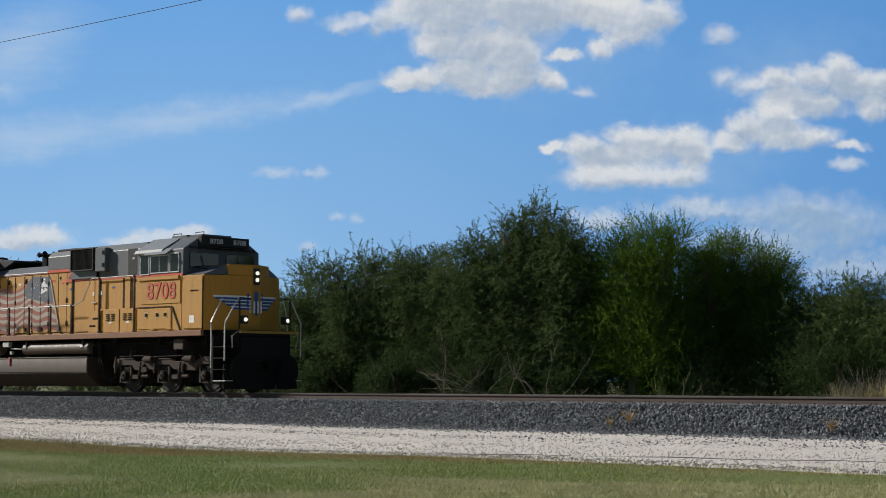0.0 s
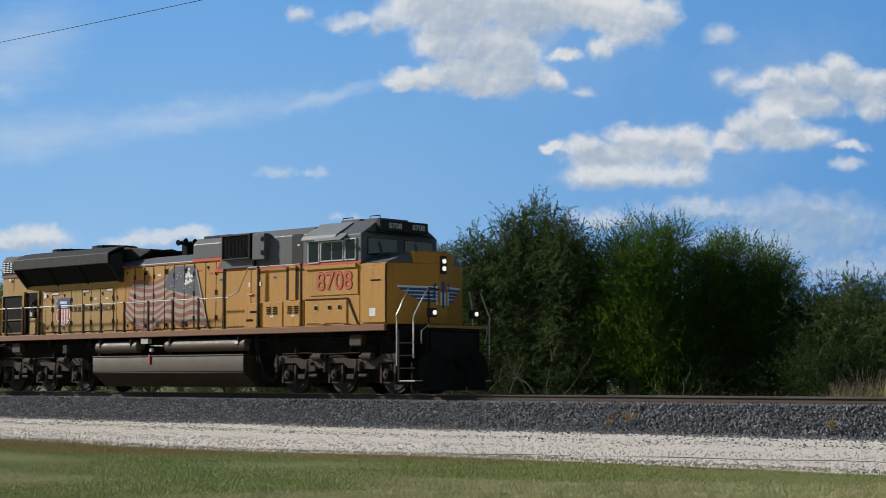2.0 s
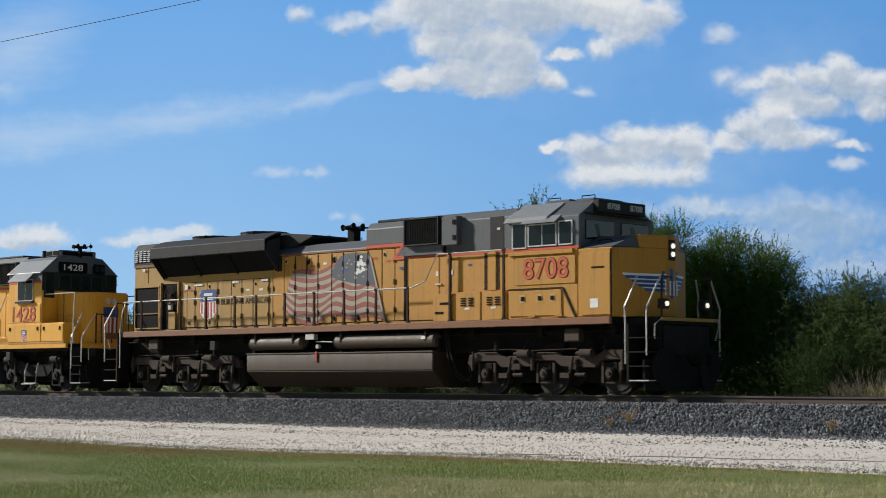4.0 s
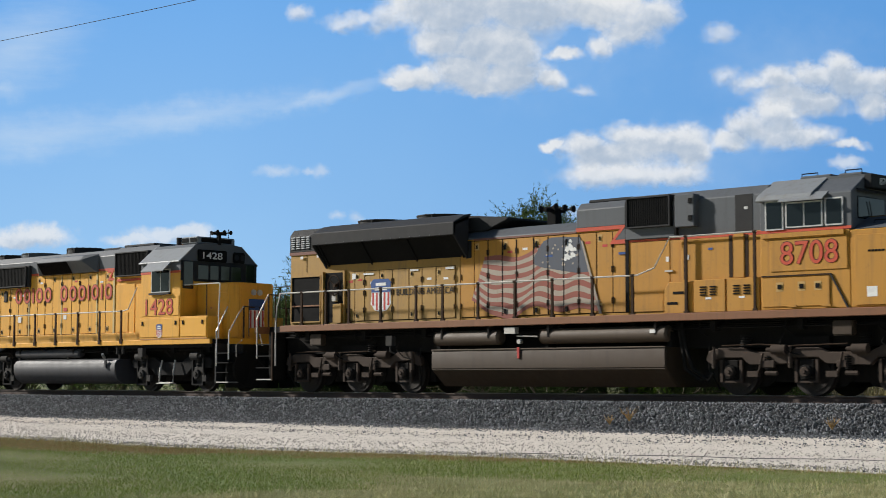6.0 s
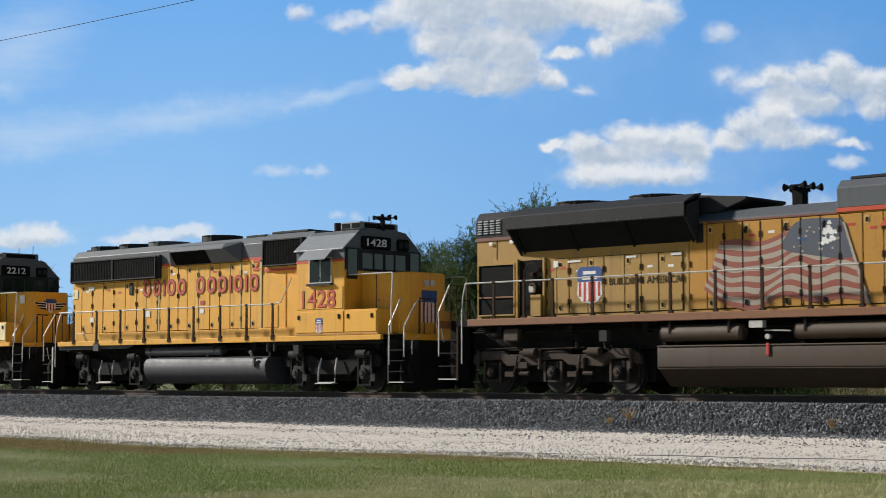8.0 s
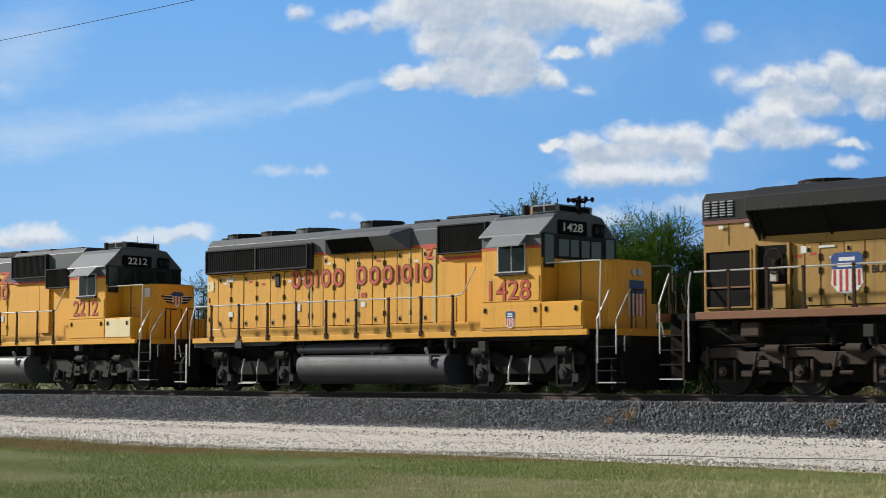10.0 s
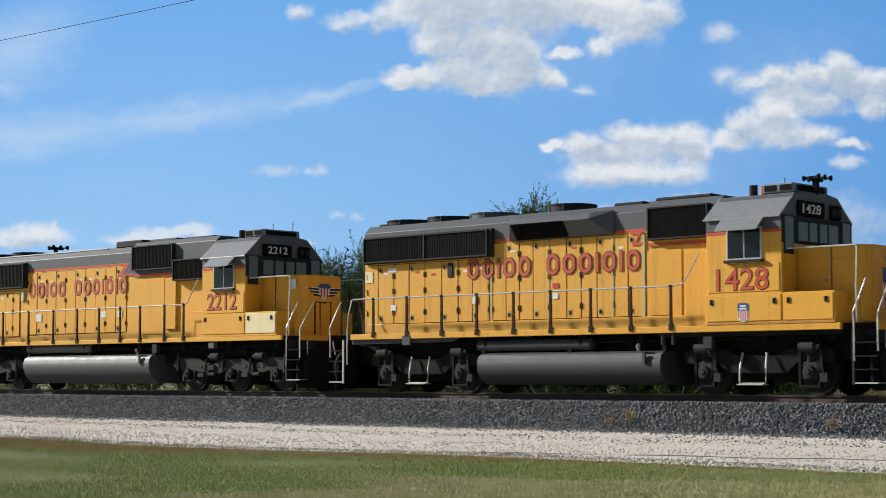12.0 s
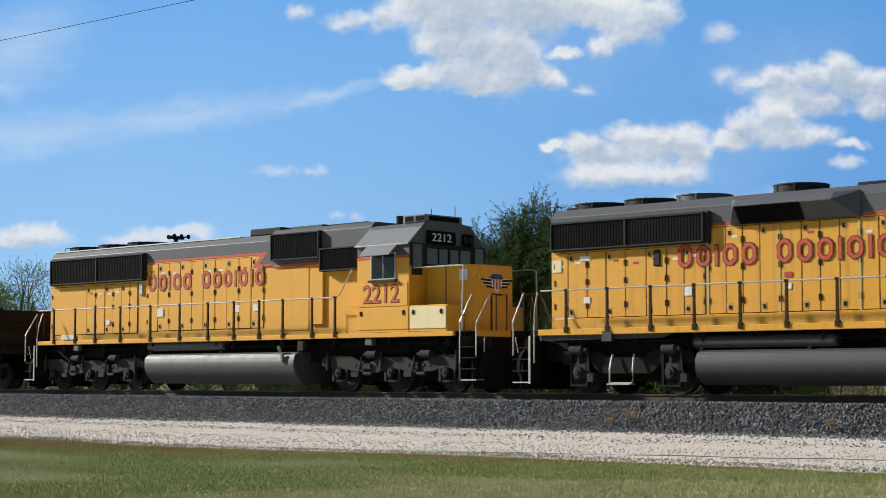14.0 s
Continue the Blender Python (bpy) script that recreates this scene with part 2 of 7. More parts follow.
def make_road():
    rnd = random.Random(4)
    bm = B()
    rows = []
    x = -150.0
    while x <= 150:
        near = float(road_edge(x)) + 0.12 * noise.noise((x * 0.6, 3, 0)) + 0.1 * noise.noise((x * 0.15, 9, 0))
        far = -2.85
        ring = []
        for k in range(9):
            y = near + (far - near) * k / 8
            h = ground_z(y) + (0.035 if 0 < k < 8 else 0.006) + 0.012 * noise.noise((x * 0.8, y * 2, 1))
            if k in (2, 3, 6):
                h -= 0.02
            ring.append(bm.verts.new((x, y, h)))
        rows.append(ring)
        x += 0.75
    for a, b in zip(rows, rows[1:]):
        for k in range(8):
            bm.faces.new((a[k], b[k], b[k + 1], a[k + 1]))
    r = part("gravel_road", bm, gravel_mat(), smooth=True)
    tagged(r, "pale crushed limestone service road beside the track", "road", kind="structure")


make_road()


def stones(name, n, x0, x1, place, size, mat, label, seed, fade=None):
    """Angular stones as one mesh: warped cubes at random turns."""
    rng = np.random.default_rng(seed)
    x = rng.uniform(x0, x1, n)
    y, z = place(rng, x)
    s = size[0] + (size[1] - size[0]) * rng.random(n) ** 1.6
    cube = np.array([(a, b, c) for a in (-1, 1) for b in (-1, 1) for c in (-1, 1)], float)
    v = cube[None] * (0.55 + 0.5 * rng.random((n, 8, 3)))
    q = rng.normal(size=(n, 4))
    q /= np.linalg.norm(q, axis=1)[:, None]
    w, i, j, k = q.T
    R = np.stack([1 - 2 * (j * j + k * k), 2 * (i * j - k * w), 2 * (i * k + j * w), 2 * (i * j + k * w), 1 - 2 * (i * i + k * k),
                  2 * (j * k - i * w), 2 * (i * k - j * w), 2 * (j * k + i * w), 1 - 2 * (i * i + j * j)], 1).reshape(n, 3, 3)
    v = np.einsum('nij,nkj->nki', R, v) * (s / 2)[:, None, None] + np.stack([x, y, z], 1)[:, None]
    f = np.array([(0, 1, 3, 2), (4, 6, 7, 5), (0, 4, 5, 1), (2, 3, 7, 6), (0, 2, 6, 4), (1, 5, 7, 3)])
    faces = (f[None] + 8 * np.arange(n)[:, None, None]).reshape(-1, 4)
    return tagged(from_arrays(name, v.reshape(-1, 3), faces, mat), label, "gravel", kind="stuff")


def shoulder_z(y):
    return np.interp(np.abs(y), [0, 1.35, 1.75, 3.0, 3.3], [-0.20, -0.19, -0.20, -0.76, -0.86])


def make_ballast():
    bm = B()
    prism(bm, [(-3.2, -1.3), (-3.1, -0.84), (-1.75, -0.235), (-1.3, -0.215), (1.3, -0.215), (1.75, -0.235), (3.1, -0.84), (3.2, -1.3)], -400, 400, 'x')
    m = island_mat("ballast_bed", (0.05, 0.052, 0.056), (0.035, 0.037, 0.04))
    tagged(part("ballast_bed", bm, m), "dark grey crushed-stone track bed", "track bed", kind="structure")
    stone = island_mat("ballast_stone", (0.034, 0.037, 0.041), (0.31, 0.32, 0.34), 0.85, (0.085, 0.09, 0.097))

    def near(rng, x):
        y = -rng.uniform(0.2, 3.22, len(x))
        z = shoulder_z(y) + rng.uniform(-0.02, 0.025, len(x))
        return y, z
    stones("ballast_stones", 58000, -28, 21, near, (0.024, 0.055), stone, "dark blue-grey crushed ballast stones", 3)

    def far(rng, x):
        y = rng.uniform(-0.2, 3.1, len(x))
        return y, shoulder_z(y) + rng.uniform(-0.02, 0.02, len(x))
    stones("ballast_stones", 5000, -45, 30, far, (0.06, 0.12), stone, "dark blue-grey crushed ballast stones", 5)

    def fringe(rng, x):
        y = -3.08 - np.abs(rng.normal(0, 0.42, len(x))) * (0.7 + 0.6 * np.sin(x * 0.7) ** 2)
        return y, np.array([ground_z(a) for a in y]) + 0.03
    stones("loose_stones", 4200, -24, 22, fringe, (0.018, 0.05), stone, "loose dark stones rolled down from the track bed", 7)

    def strewn(rng, x):
        y = -3.3 - 2.6 * rng.random(len(x)) ** 2.2
        return y, np.array([ground_z(a) for a in y]) + 0.033
    stones("loose_stones", 2600, -24, 22, strewn, (0.014, 0.045), stone, "dark stones strewn over the pale road", 10)

    def road(rng, x):
        y = rng.uniform(-9.6, -3.2, len(x))
        return y, np.array([ground_z(a) for a in y]) + 0.033
    pale = island_mat("pale_stone", (0.66, 0.61, 0.54), (0.30, 0.28, 0.25), 0.9)
    stones("road_gravel", 14000, -22, 21, road, (0.012, 0.034), pale, "pale limestone gravel scattered on the road", 8)
    grey = island_mat("grey_gravel", (0.16, 0.155, 0.15), (0.52, 0.48, 0.43), 0.9)

    def edge(rng, x):
        y = road_edge(x) + 0.45 + rng.normal(0, 0.30, len(x)) * np.interp(x, [-10, 2, 9, 20], [1.5, 1.2, 0.7, 0.7])
        return y, np.array([ground_z(a) for a in y]) + 0.03
    stones("road_gravel", 3600, -18, 21, edge, (0.014, 0.04), grey, "grey gravel gathered along the road's edge", 9)


make_ballast()


def make_track():
    tie_m = plain("weathered_tie", (0.11, 0.075, 0.055), 0.9)
    rust = Mat("rusty_rail")
    rc = rust.mix(rust.noise(3, 5, 0.6, rust.scaled(0.4, 1, 3)), (0.088, 0.058, 0.046), (0.055, 0.038, 0.031))
    rust.bump(rust.noise(40, 4), 0.3, 0.01)
    rust.set(rc, 0.8)
    web = [(-0.07, 0.0), (0.07, 0.0), (0.07, 0.012), (0.012, 0.03), (0.010, 0.125), (0.036, 0.138), (0.036, 0.166), (-0.036, 0.166),
           (-0.036, 0.138), (-0.010, 0.125), (-0.012, 0.03), (-0.07, 0.012)]
    tr = thing("railway_track", "standard-gauge track with rusty rails on wooden ties", "railway track", kind="structure")
    for y in (-0.7525, 0.7525):
        r = part("rail", prism(B(), [(y + a, b - RAIL_H) for a, b in web], -400, 400, 'x'), rust.m, tr, "rusty steel rail")
        part("running_surface", bevel(box(B(), -400, 400, y - 0.031, y + 0.031, -0.004, 0.001), 0.001, 1), STEEL, r, "polished rail head")
    rnd = random.Random(2)
    tie = None
    for i in range(-90, 70):
        if tie is None:
            tie = part("tie", bevel(box(B(), -0.11, 0.11, -1.3, 1.3, -0.35, -RAIL_H - 0.012), 0.012, 1), tie_m, tr)
            plate = part("tie_plate", bevel(box(B(), -0.09, 0.09, -0.92, -0.59, -RAIL_H - 0.014, -RAIL_H + 0.016), 0.006, 1), rust.m, tr)
            spike = B()
            for dx in (-0.06, 0.06):
                for dy in (-0.85, -0.66):
                    box(spike, dx - 0.014, dx + 0.014, dy - 0.02, dy + 0.02, -RAIL_H, -RAIL_H + 0.05)
            spikes = part("spikes", spike, rust.m, tr)
            first = (tie, plate, spikes)
            for o in first:
                o.location.x = i * 0.5
        else:
            for o in first:
                again(o, (i + 90) * 0.5 + rnd.uniform(-0.03, 0.03))


make_track()

# ---------------- sky backdrop ----------------
VIEW = pose(*EYE, 94.381, 0, 43.29)
FAR = 2600.0
UNIT = FAR / 3035.0


def sheet(name, mat, x0, x1, y0, y1, far, label):
    """A flat far sheet across the view; its own coordinates run in hundredths of the picture's grid."""
    k = far / 3035.0
    bm = B()
    bm.faces.new([bm.verts.new(((x - 784) * k, (441 - y) * k, 0)) for x, y in ((x0, y1), (x1, y1), (x1, y0), (x0, y0))])
    ob = part(name, bm, mat.m)
    ob.matrix_world = VIEW @ pose(0, 0, -far)
    return tagged(ob, label, "sky" if name == "sky_backdrop" else "cloud", "" if name == "sky_backdrop" else "clouds", "structure")


def sky_sheet():
    a = Mat("clear_blue_sky")
    k = 100 / (2700 / 3035.0) * 0.0001
    p = a.scaled(k, k, k)
    sep = a.node("ShaderNodeSeparateXYZ", Vector=p)
    r = a.node("ShaderNodeMapRange", Value=sep.outputs["Y"])
    r.inputs["From Min"].default_value, r.inputs["From Max"].default_value = -2.6, 5.5
    n = a.noise(0.25, 3, 0.5, p, 0.3, 0.7)
    low = a.mix(n, (0.40, 0.65, 0.90), (0.36, 0.61, 0.89))
    col = a.mix(r.outputs[0], low, (0.135, 0.385, 0.82))
    # deeper blue away from the sun
    w = a.node("ShaderNodeMapRange", Value=sep.outputs["X"])
    w.inputs["From Min"].default_value, w.inputs["From Max"].default_value = -4.0, 8.0
    w.inputs["To Max"].default_value = 0.85
    col = a.mix(w.outputs[0], col, (0.115, 0.325, 0.70))
    em = a.node("ShaderNodeEmission", Color=col, Strength=SKY_GLOW)
    a.link(em.outputs[0], a.t.nodes["Material Output"].inputs["Surface"])
    sheet("sky_backdrop", a, -1800, 3400, -1100, 720, 2700, "clear blue sky paling towards the horizon")


class Cloud:
    """One far cloud: soft ellipses (x, y, half width, half height, turn), broken up by noise, clear elsewhere."""

    def __init__(self, puffs, far, solid, edge, rough, dark, light, label, warp=0.75, stretch=None, name="cloud"):
        self.a = a = Mat("cloud_vapour")
        k = 3035.0 / far * 0.01
        self.p = p = a.scaled(k, k, k)
        n = a.node("ShaderNodeTexNoise", Vector=p, Scale=2.3, Detail=10, Roughness=0.60)
        sub = self.vec('SUBTRACT', n.outputs["Color"], (0.5, 0.5, 0.5))
        bent = self.vec('ADD', self.vec('MULTIPLY', sub, (warp, warp, 0)), p)
        total = self.field(bent, puffs)
        fine = self.fine(p, stretch, k)
        d = self.maths('ADD', total, self.maths('MULTIPLY', self.maths('SUBTRACT', fine, 0.5), rough))
        alpha = self.maths('MULTIPLY', self.ramp(d, -0.10, edge + 0.16), solid)
        # light falls from the upper left: vapour behind thicker vapour is greyer
        fine2 = self.fine(self.vec('ADD', p, (-0.06, 0.09, 0)), stretch, k)
        big = a.node("ShaderNodeTexNoise", Vector=p, Scale=0.8, Detail=4, Roughness=0.5)
        relief = self.maths('MULTIPLY', self.maths('SUBTRACT', fine, fine2), 0.7)
        lit = self.maths('ADD', relief, self.maths('SUBTRACT', 1.35, self.maths('MULTIPLY', big.outputs["Fac"], 0.70)))
        if warp > 0.3:
            over = self.field(self.vec('ADD', bent, (-0.07, 0.20, 0)), puffs)
            lit = self.maths('SUBTRACT', lit, self.maths('MULTIPLY', self.ramp(over, 0.0, 0.7), 0.44))
        col = a.mix(self.ramp(lit, 0.35, 1.10), dark, light)
        em = a.node("ShaderNodeEmission", Color=col, Strength=SKY_GLOW)
        tp = a.node("ShaderNodeBsdfTransparent")
        ms = a.t.nodes.new("ShaderNodeMixShader")
        a.link(alpha, ms.inputs[0])
        a.link(tp.outputs[0], ms.inputs[1])
        a.link(em.outputs[0], ms.inputs[2])
        a.link(ms.outputs[0], a.t.nodes["Material Output"].inputs["Surface"])
        m = 70
        sheet(name, a, min(q[0] - max(q[2], q[3]) for q in puffs) - m, max(q[0] + max(q[2], q[3]) for q in puffs) + m,
              min(q[1] - q[3] for q in puffs) - m, max(q[1] + q[3] for q in puffs) + m, far, label)

    def field(self, bent, puffs):
        """The largest of the soft ellipses at a place."""
        a = self.a
        total = None
        for x, y, rx, ry, turn in puffs:
            mp = a.t.nodes.new("ShaderNodeMapping")
            mp.vector_type = 'TEXTURE'
            a.link(bent, mp.inputs["Vector"])
            mp.inputs["Location"].default_value = ((x - 784) / 100, (441 - y) / 100, 0)
            mp.inputs["Rotation"].default_value = (0, 0, radians(turn))
            mp.inputs["Scale"].default_value = (rx / 100, ry / 100, 1)
            ln = a.t.nodes.new("ShaderNodeVectorMath")
            ln.operation = 'LENGTH'
            a.link(mp.outputs[0], ln.inputs[0])
            d = self.maths('SUBTRACT', 1.0, ln.outputs["Value"])
            total = d if total is None else self.maths('MAXIMUM', total, d)
        return total

    def fine(self, vec, stretch, k):
        a = self.a
        if stretch:
            mp = a.node("ShaderNodeMapping", Vector=vec)
            mp.inputs["Rotation"].default_value = (0, 0, radians(-stretch))
            mp.inputs["Scale"].default_value = (0.3, 1.5, 1)
            vec = mp.outputs[0]
        return a.node("ShaderNodeTexNoise", Vector=vec, Scale=1.9, Detail=10, Roughness=0.64).outputs["Fac"]

    def vec(self, op, x, y):
        n = self.a.t.nodes.new("ShaderNodeVectorMath")
        n.operation = op
        for i, q in enumerate((x, y)):
            if hasattr(q, "links"):
                self.a.link(q, n.inputs[i])
            else:
                n.inputs[i].default_value = q
        return n.outputs[0]

    def maths(self, op, x, y):
        n = self.a.t.nodes.new("ShaderNodeMath")
        n.operation = op
        for i, q in enumerate((x, y)):
            if hasattr(q, "links"):
                self.a.link(q, n.inputs[i])
            else:
                n.inputs[i].default_value = q
        return n.outputs[0]

    def ramp(self, x, lo, hi):
        r = self.a.t.nodes.new("ShaderNodeMapRange")
        r.interpolation_type = 'SMOOTHSTEP'
        self.a.link(x, r.inputs["Value"])
        r.inputs["From Min"].default_value, r.inputs["From Max"].default_value = lo, hi
        return r.outputs[0]


sky_sheet()
LIT, BASE = (0.80, 0.82, 0.84), (0.43, 0.515, 0.63)
CUM = "white fair-weather cumulus cloud with a greyer base"
Cloud([(800, 15, 150, 75, 0), (920, 15, 150, 62, 0), (870, 85, 110, 68, 0), (780, 75, 62, 40, 0), (745, 140, 75, 26, 0), (712, 150, 42, 14, 0), (820, 130, 85, 44, 0),
       (850, 156, 52, 22, 0), (905, 135, 85, 40, 0), (970, 146, 36, 22, 0), (925, 95, 45, 40, 0), (998, 98, 40, 14, 0), (1030, 15, 120, 42, 0)], 2500, 0.95, 0.42, 0.9, BASE, LIT, CUM, 0.42)
Cloud([(1120, 52, 80, 38, 15), (1160, 25, 55, 42, 0), (1085, 20, 90, 46, 0), (1062, 88, 26, 26, 0)], 2505, 0.92, 0.5, 0.9, BASE, LIT, CUM, 0.42)
Cloud([(680, 35, 46, 38, 0), (668, 52, 22, 20, 0), (606, 42, 50, 20, 0), (640, 34, 40, 16, 0), (530, 26, 28, 24, 0)], 2495, 0.72, 0.7, 1.2, BASE, LIT, "thin ragged scrap of cumulus", 0.42)
Cloud([(1122, 242, 70, 30, 0), (1150, 262, 110, 40, 0), (1035, 264, 55, 32, 0), (1075, 280, 90, 34, 0), (1200, 252, 64, 36, 0), (1228, 272, 40, 36, 0),
       (984, 256, 20, 15, 0), (970, 264, 18, 12, 0)], 2480, 0.94, 0.42, 0.85, BASE, LIT, CUM, 0.42)
Cloud([(1100, 312, 130, 24, 0), (1045, 314, 66, 24, 0), (1200, 309, 66, 25, 0)], 2475, 0.90, 0.5, 0.8, BASE, LIT, CUM, 0.36)
Cloud([(1482, 122, 40, 34, 0), (1440, 140, 62, 32, 0), (1375, 145, 60, 30, 0), (1505, 152, 72, 42, 0), (1400, 175, 90, 38, 0), (1440, 182, 84, 34, 0), (1565, 152, 56, 34, 0),
       (1545, 186, 42, 30, 0)], 2460, 0.92, 0.48, 0.9, BASE, LIT, CUM, 0.42)
Cloud([(1330, 226, 58, 40, 0), (1292, 252, 44, 22, 0), (1380, 236, 78, 36, 0), (1432, 242, 66, 26, 0), (1370, 205, 56, 28, 0), (1505, 259, 38, 12, 0)], 2455, 0.92, 0.48, 0.9, BASE, LIT, CUM, 0.42)
Cloud([(1275, 60, 38, 22, 0), (1286, 135, 30, 24, 0), (1320, 148, 36, 22, 0), (1498, 291, 36, 13, 0), (1030, 164, 26, 12, 0)], 2470, 0.66, 0.8, 1.2, BASE, LIT, "thin ragged scrap of cumulus", 0.42)
SMALL = "small white puff of cloud low in the sky"
Cloud([(60, 420, 92, 26, 0), (20, 430, 60, 20, 0)], 2440, 0.85, 0.5, 0.8, BASE, LIT, SMALL, 0.5)
Cloud([(300, 418, 90, 18, 0), (240, 428, 70, 14, 0), (340, 412, 50, 16, 0)], 2434, 0.72, 0.5, 0.7, BASE, LIT, SMALL, 0.4)
Cloud([(568, 302, 26, 15, 0), (490, 306, 50, 14, 0), (545, 303, 20, 8, 0), (632, 384, 20, 13, 0), (545, 437, 22, 12, 0), (595, 384, 16, 8, 0)], 2428, 0.42, 0.8, 1.0, BASE, LIT, SMALL, 0.4)
Cloud([(1420, 385, 200, 54, 0), (1480, 405, 150, 66, 0), (1380, 430, 210, 52, 0), (1240, 372, 160, 28, 0), (1060, 385, 100, 26, 0), (1500, 480, 200, 50, 0)], 2420, 0.72, 0.85, 1.0,
      (0.36, 0.49, 0.64), (0.66, 0.73, 0.80), "pale hazy cloud bank near the horizon", 0.9)
Cloud([(330, 208, 330, 40, 9), (60, 245, 260, 54, 6), (30, 90, 170, 100, 25), (0, 160, 70, 34, 0), (560, 178, 170, 20, 14)], 2550, 0.45, 1.1, 0.9,
      (0.62, 0.74, 0.86), (0.72, 0.80, 0.88), "thin streaky cirrus", 0.5, 9, "cirrus_cloud")
Cloud([(950, 90, 300, 130, 0), (1250, 290, 200, 100, 0), (1400, 120, 240, 110, 0)], 2560, 0.16, 1.1, 0.9,
      (0.55, 0.70, 0.86), (0.66, 0.77, 0.88), "thin haze round the cumulus", 0.9, None, "cirrus_cloud")


def make_cable():
    pts = []
    for i in range(41):
        x = -70 + i * 3.5
        pts.append((x, -5.0, 10.73 + 0.0004 * (x + 8.8) ** 2 - 0.019 * (x + 8.8)))
    c = part("overhead_cable", tube(B(), pts, 0.009, 5), plain("cable_black", (0.02, 0.02, 0.02), 0.6))
    tagged(c, "thin black overhead cable strung along the track", "cable")


make_cable()


def make_low_cable():
    pts = [(8.6 + i * 0.7, float(np.interp(8.6 + i * 0.7, [8.4, 11.1, 13.4, 15.6, 17.3, 26.0], [-8.86, -8.26, -7.87, -7.51, -7.3, -6.4])), 0) for i in range(22)]
    pts = [(x, y, ground_z(y) + 0.035 + 0.01 * math.sin(x * 2)) for x, y, z in pts]
    c = part("ground_cable", tube(B(), pts, 0.007, 5), plain("wire_dark", (0.16, 0.15, 0.14), 0.7))
    tagged(c, "thin dark cable lying along the gravel road", "cable")


make_low_cable()

# ---------------- locomotives ----------------
# Each is built about its front coupler face: x runs forward, so all parts lie at negative x; rail tops are z = 0.
WHEELS = []
SIDES = (-1, 1)


def sy(a, b, s):
    """A pair of y values on one side, in rising order."""
    return (s * a, s * b) if s * a < s * b else (s * b, s * a)


def wheelset(loco, x, r, mat=None):
    bm = B()
    for s in SIDES:
        cyl(bm, (0, s * 0.75, 0), 'y', r, 0.13, 32)
        cyl(bm, (0, s * 0.69, 0), 'y', r + 0.026, 0.03, 32)
        cyl(bm, (0, s * 0.82, 0), 'y', r * 0.80, 0.03, 28)
        cyl(bm, (0, s * 0.86, 0), 'y', r * 0.28, 0.10, 16)
        for k in range(4):
            q = math.pi / 4 + k * math.pi / 2
            cyl(bm, (math.cos(q) * r * 0.55, s * 0.838, math.sin(q) * r * 0.55), 'y', 0.05, 0.012, 8)
    cyl(bm, (0, 0, 0), 'y', 0.09, 2.0, 12)
    w = part("wheelset", bm, mat or WHEEL_STEEL, loco, "steel wheelset with shiny treads", smooth=True)
    WHEELS.append((w, x, r))
    w.location = (x, 0, r)


def coupler(loco, x, facing):
    bm = B()
    box(bm, *sorted((x - facing * 1.0, x - facing * 0.2)), -0.09, 0.09, 0.76, 0.94)
    prism(bm, [(x - facing * 0.3, -0.15), (x - facing * 0.02, -0.17), (x - facing * 0.02, -0.05), (x - facing * 0.14, -0.02),
               (x - facing * 0.14, 0.14), (x - facing * 0.0, 0.17), (x - facing * 0.22, 0.2)], 0.72, 0.99, 'z')
    part("coupler", bm, BLACK, loco, "knuckle coupler")
    for y in (-0.45, 0.4):
        part("air_hose", tube(B(), [(x - facing * 0.6, y, 1.0), (x - facing * 0.25, y, 0.75), (x - facing * 0.1, y * 0.8, 0.5), (x - facing * 0.02, y * 0.6, 0.45)],
                              0.025, 6), BLACK, loco)


def handrail(loco, pts, posts, foot, s, mat=RAIL_DARK, top=RAIL_SILVER):
    """One run of tube and its stanchions on one side."""
    y = s * 1.5
    part("handrail", tube(B(), [(x, y, z) for x, z in pts], 0.021, 6), top, loco, "worn steel handrail", smooth=True)
    for x in posts:
        z = float(np.interp(x, [p[0] for p in pts], [p[1] for p in pts]))
        bm = B()
        prism(bm, [(y - 0.028, foot), (y + 0.028, foot), (y + 0.018, z), (y - 0.018, z)], x - 0.032, x + 0.032, 'x')
        box(bm, x - 0.06, x + 0.06, y - s * 0.01 - 0.035, y - s * 0.01 + 0.035, foot - 0.09, foot + 0.05)
        cyl(bm, (x, y, z), 'x', 0.033, 0.09, 8)
        part("stanchion", bm, mat, loco)


def steps(loco, x0, x1, facing, top, s, panel=BLACK, edge=RAIL_SILVER, low=0.36):
    """Corner steps: a stepwell with treads, and its grab irons. x0 is the inner end, x1 the outer."""
    a, b = min(x0, x1), max(x0, x1)
    bm = B()
    y0, y1 = sy(0.95, 1.0, s)
    box(bm, a, b, y0, y1, low - 0.02, top)
    y0, y1 = sy(0.95, 1.5, s)
    w = 0.035
    xi = a if facing > 0 else b - w
    box(bm, xi, xi + w, y0, y1, low - 0.02, top)
    well = part("stepwell", bm, panel, loco)
    n = 4
    for i in range(n):
        z = low + (top - low) * i / n
        bm = B()
        box(bm, a + 0.03, b - 0.02, y0, y1, z - 0.012, z + 0.012)
        box(bm, a + 0.03, b - 0.02, *sy(1.485, 1.51, s), z - 0.018, z + 0.014)
        part("step_tread", bm, RAIL_SILVER if i == 0 else TRUCK_DARK, well, "worn steel tread")
    e = part("step_edge", box(B(), xi - 0.01, xi + w + 0.01, *sy(1.49, 1.515, s), low - 0.04, top), RAIL_SILVER if edge is RAIL_SILVER else edge, well)


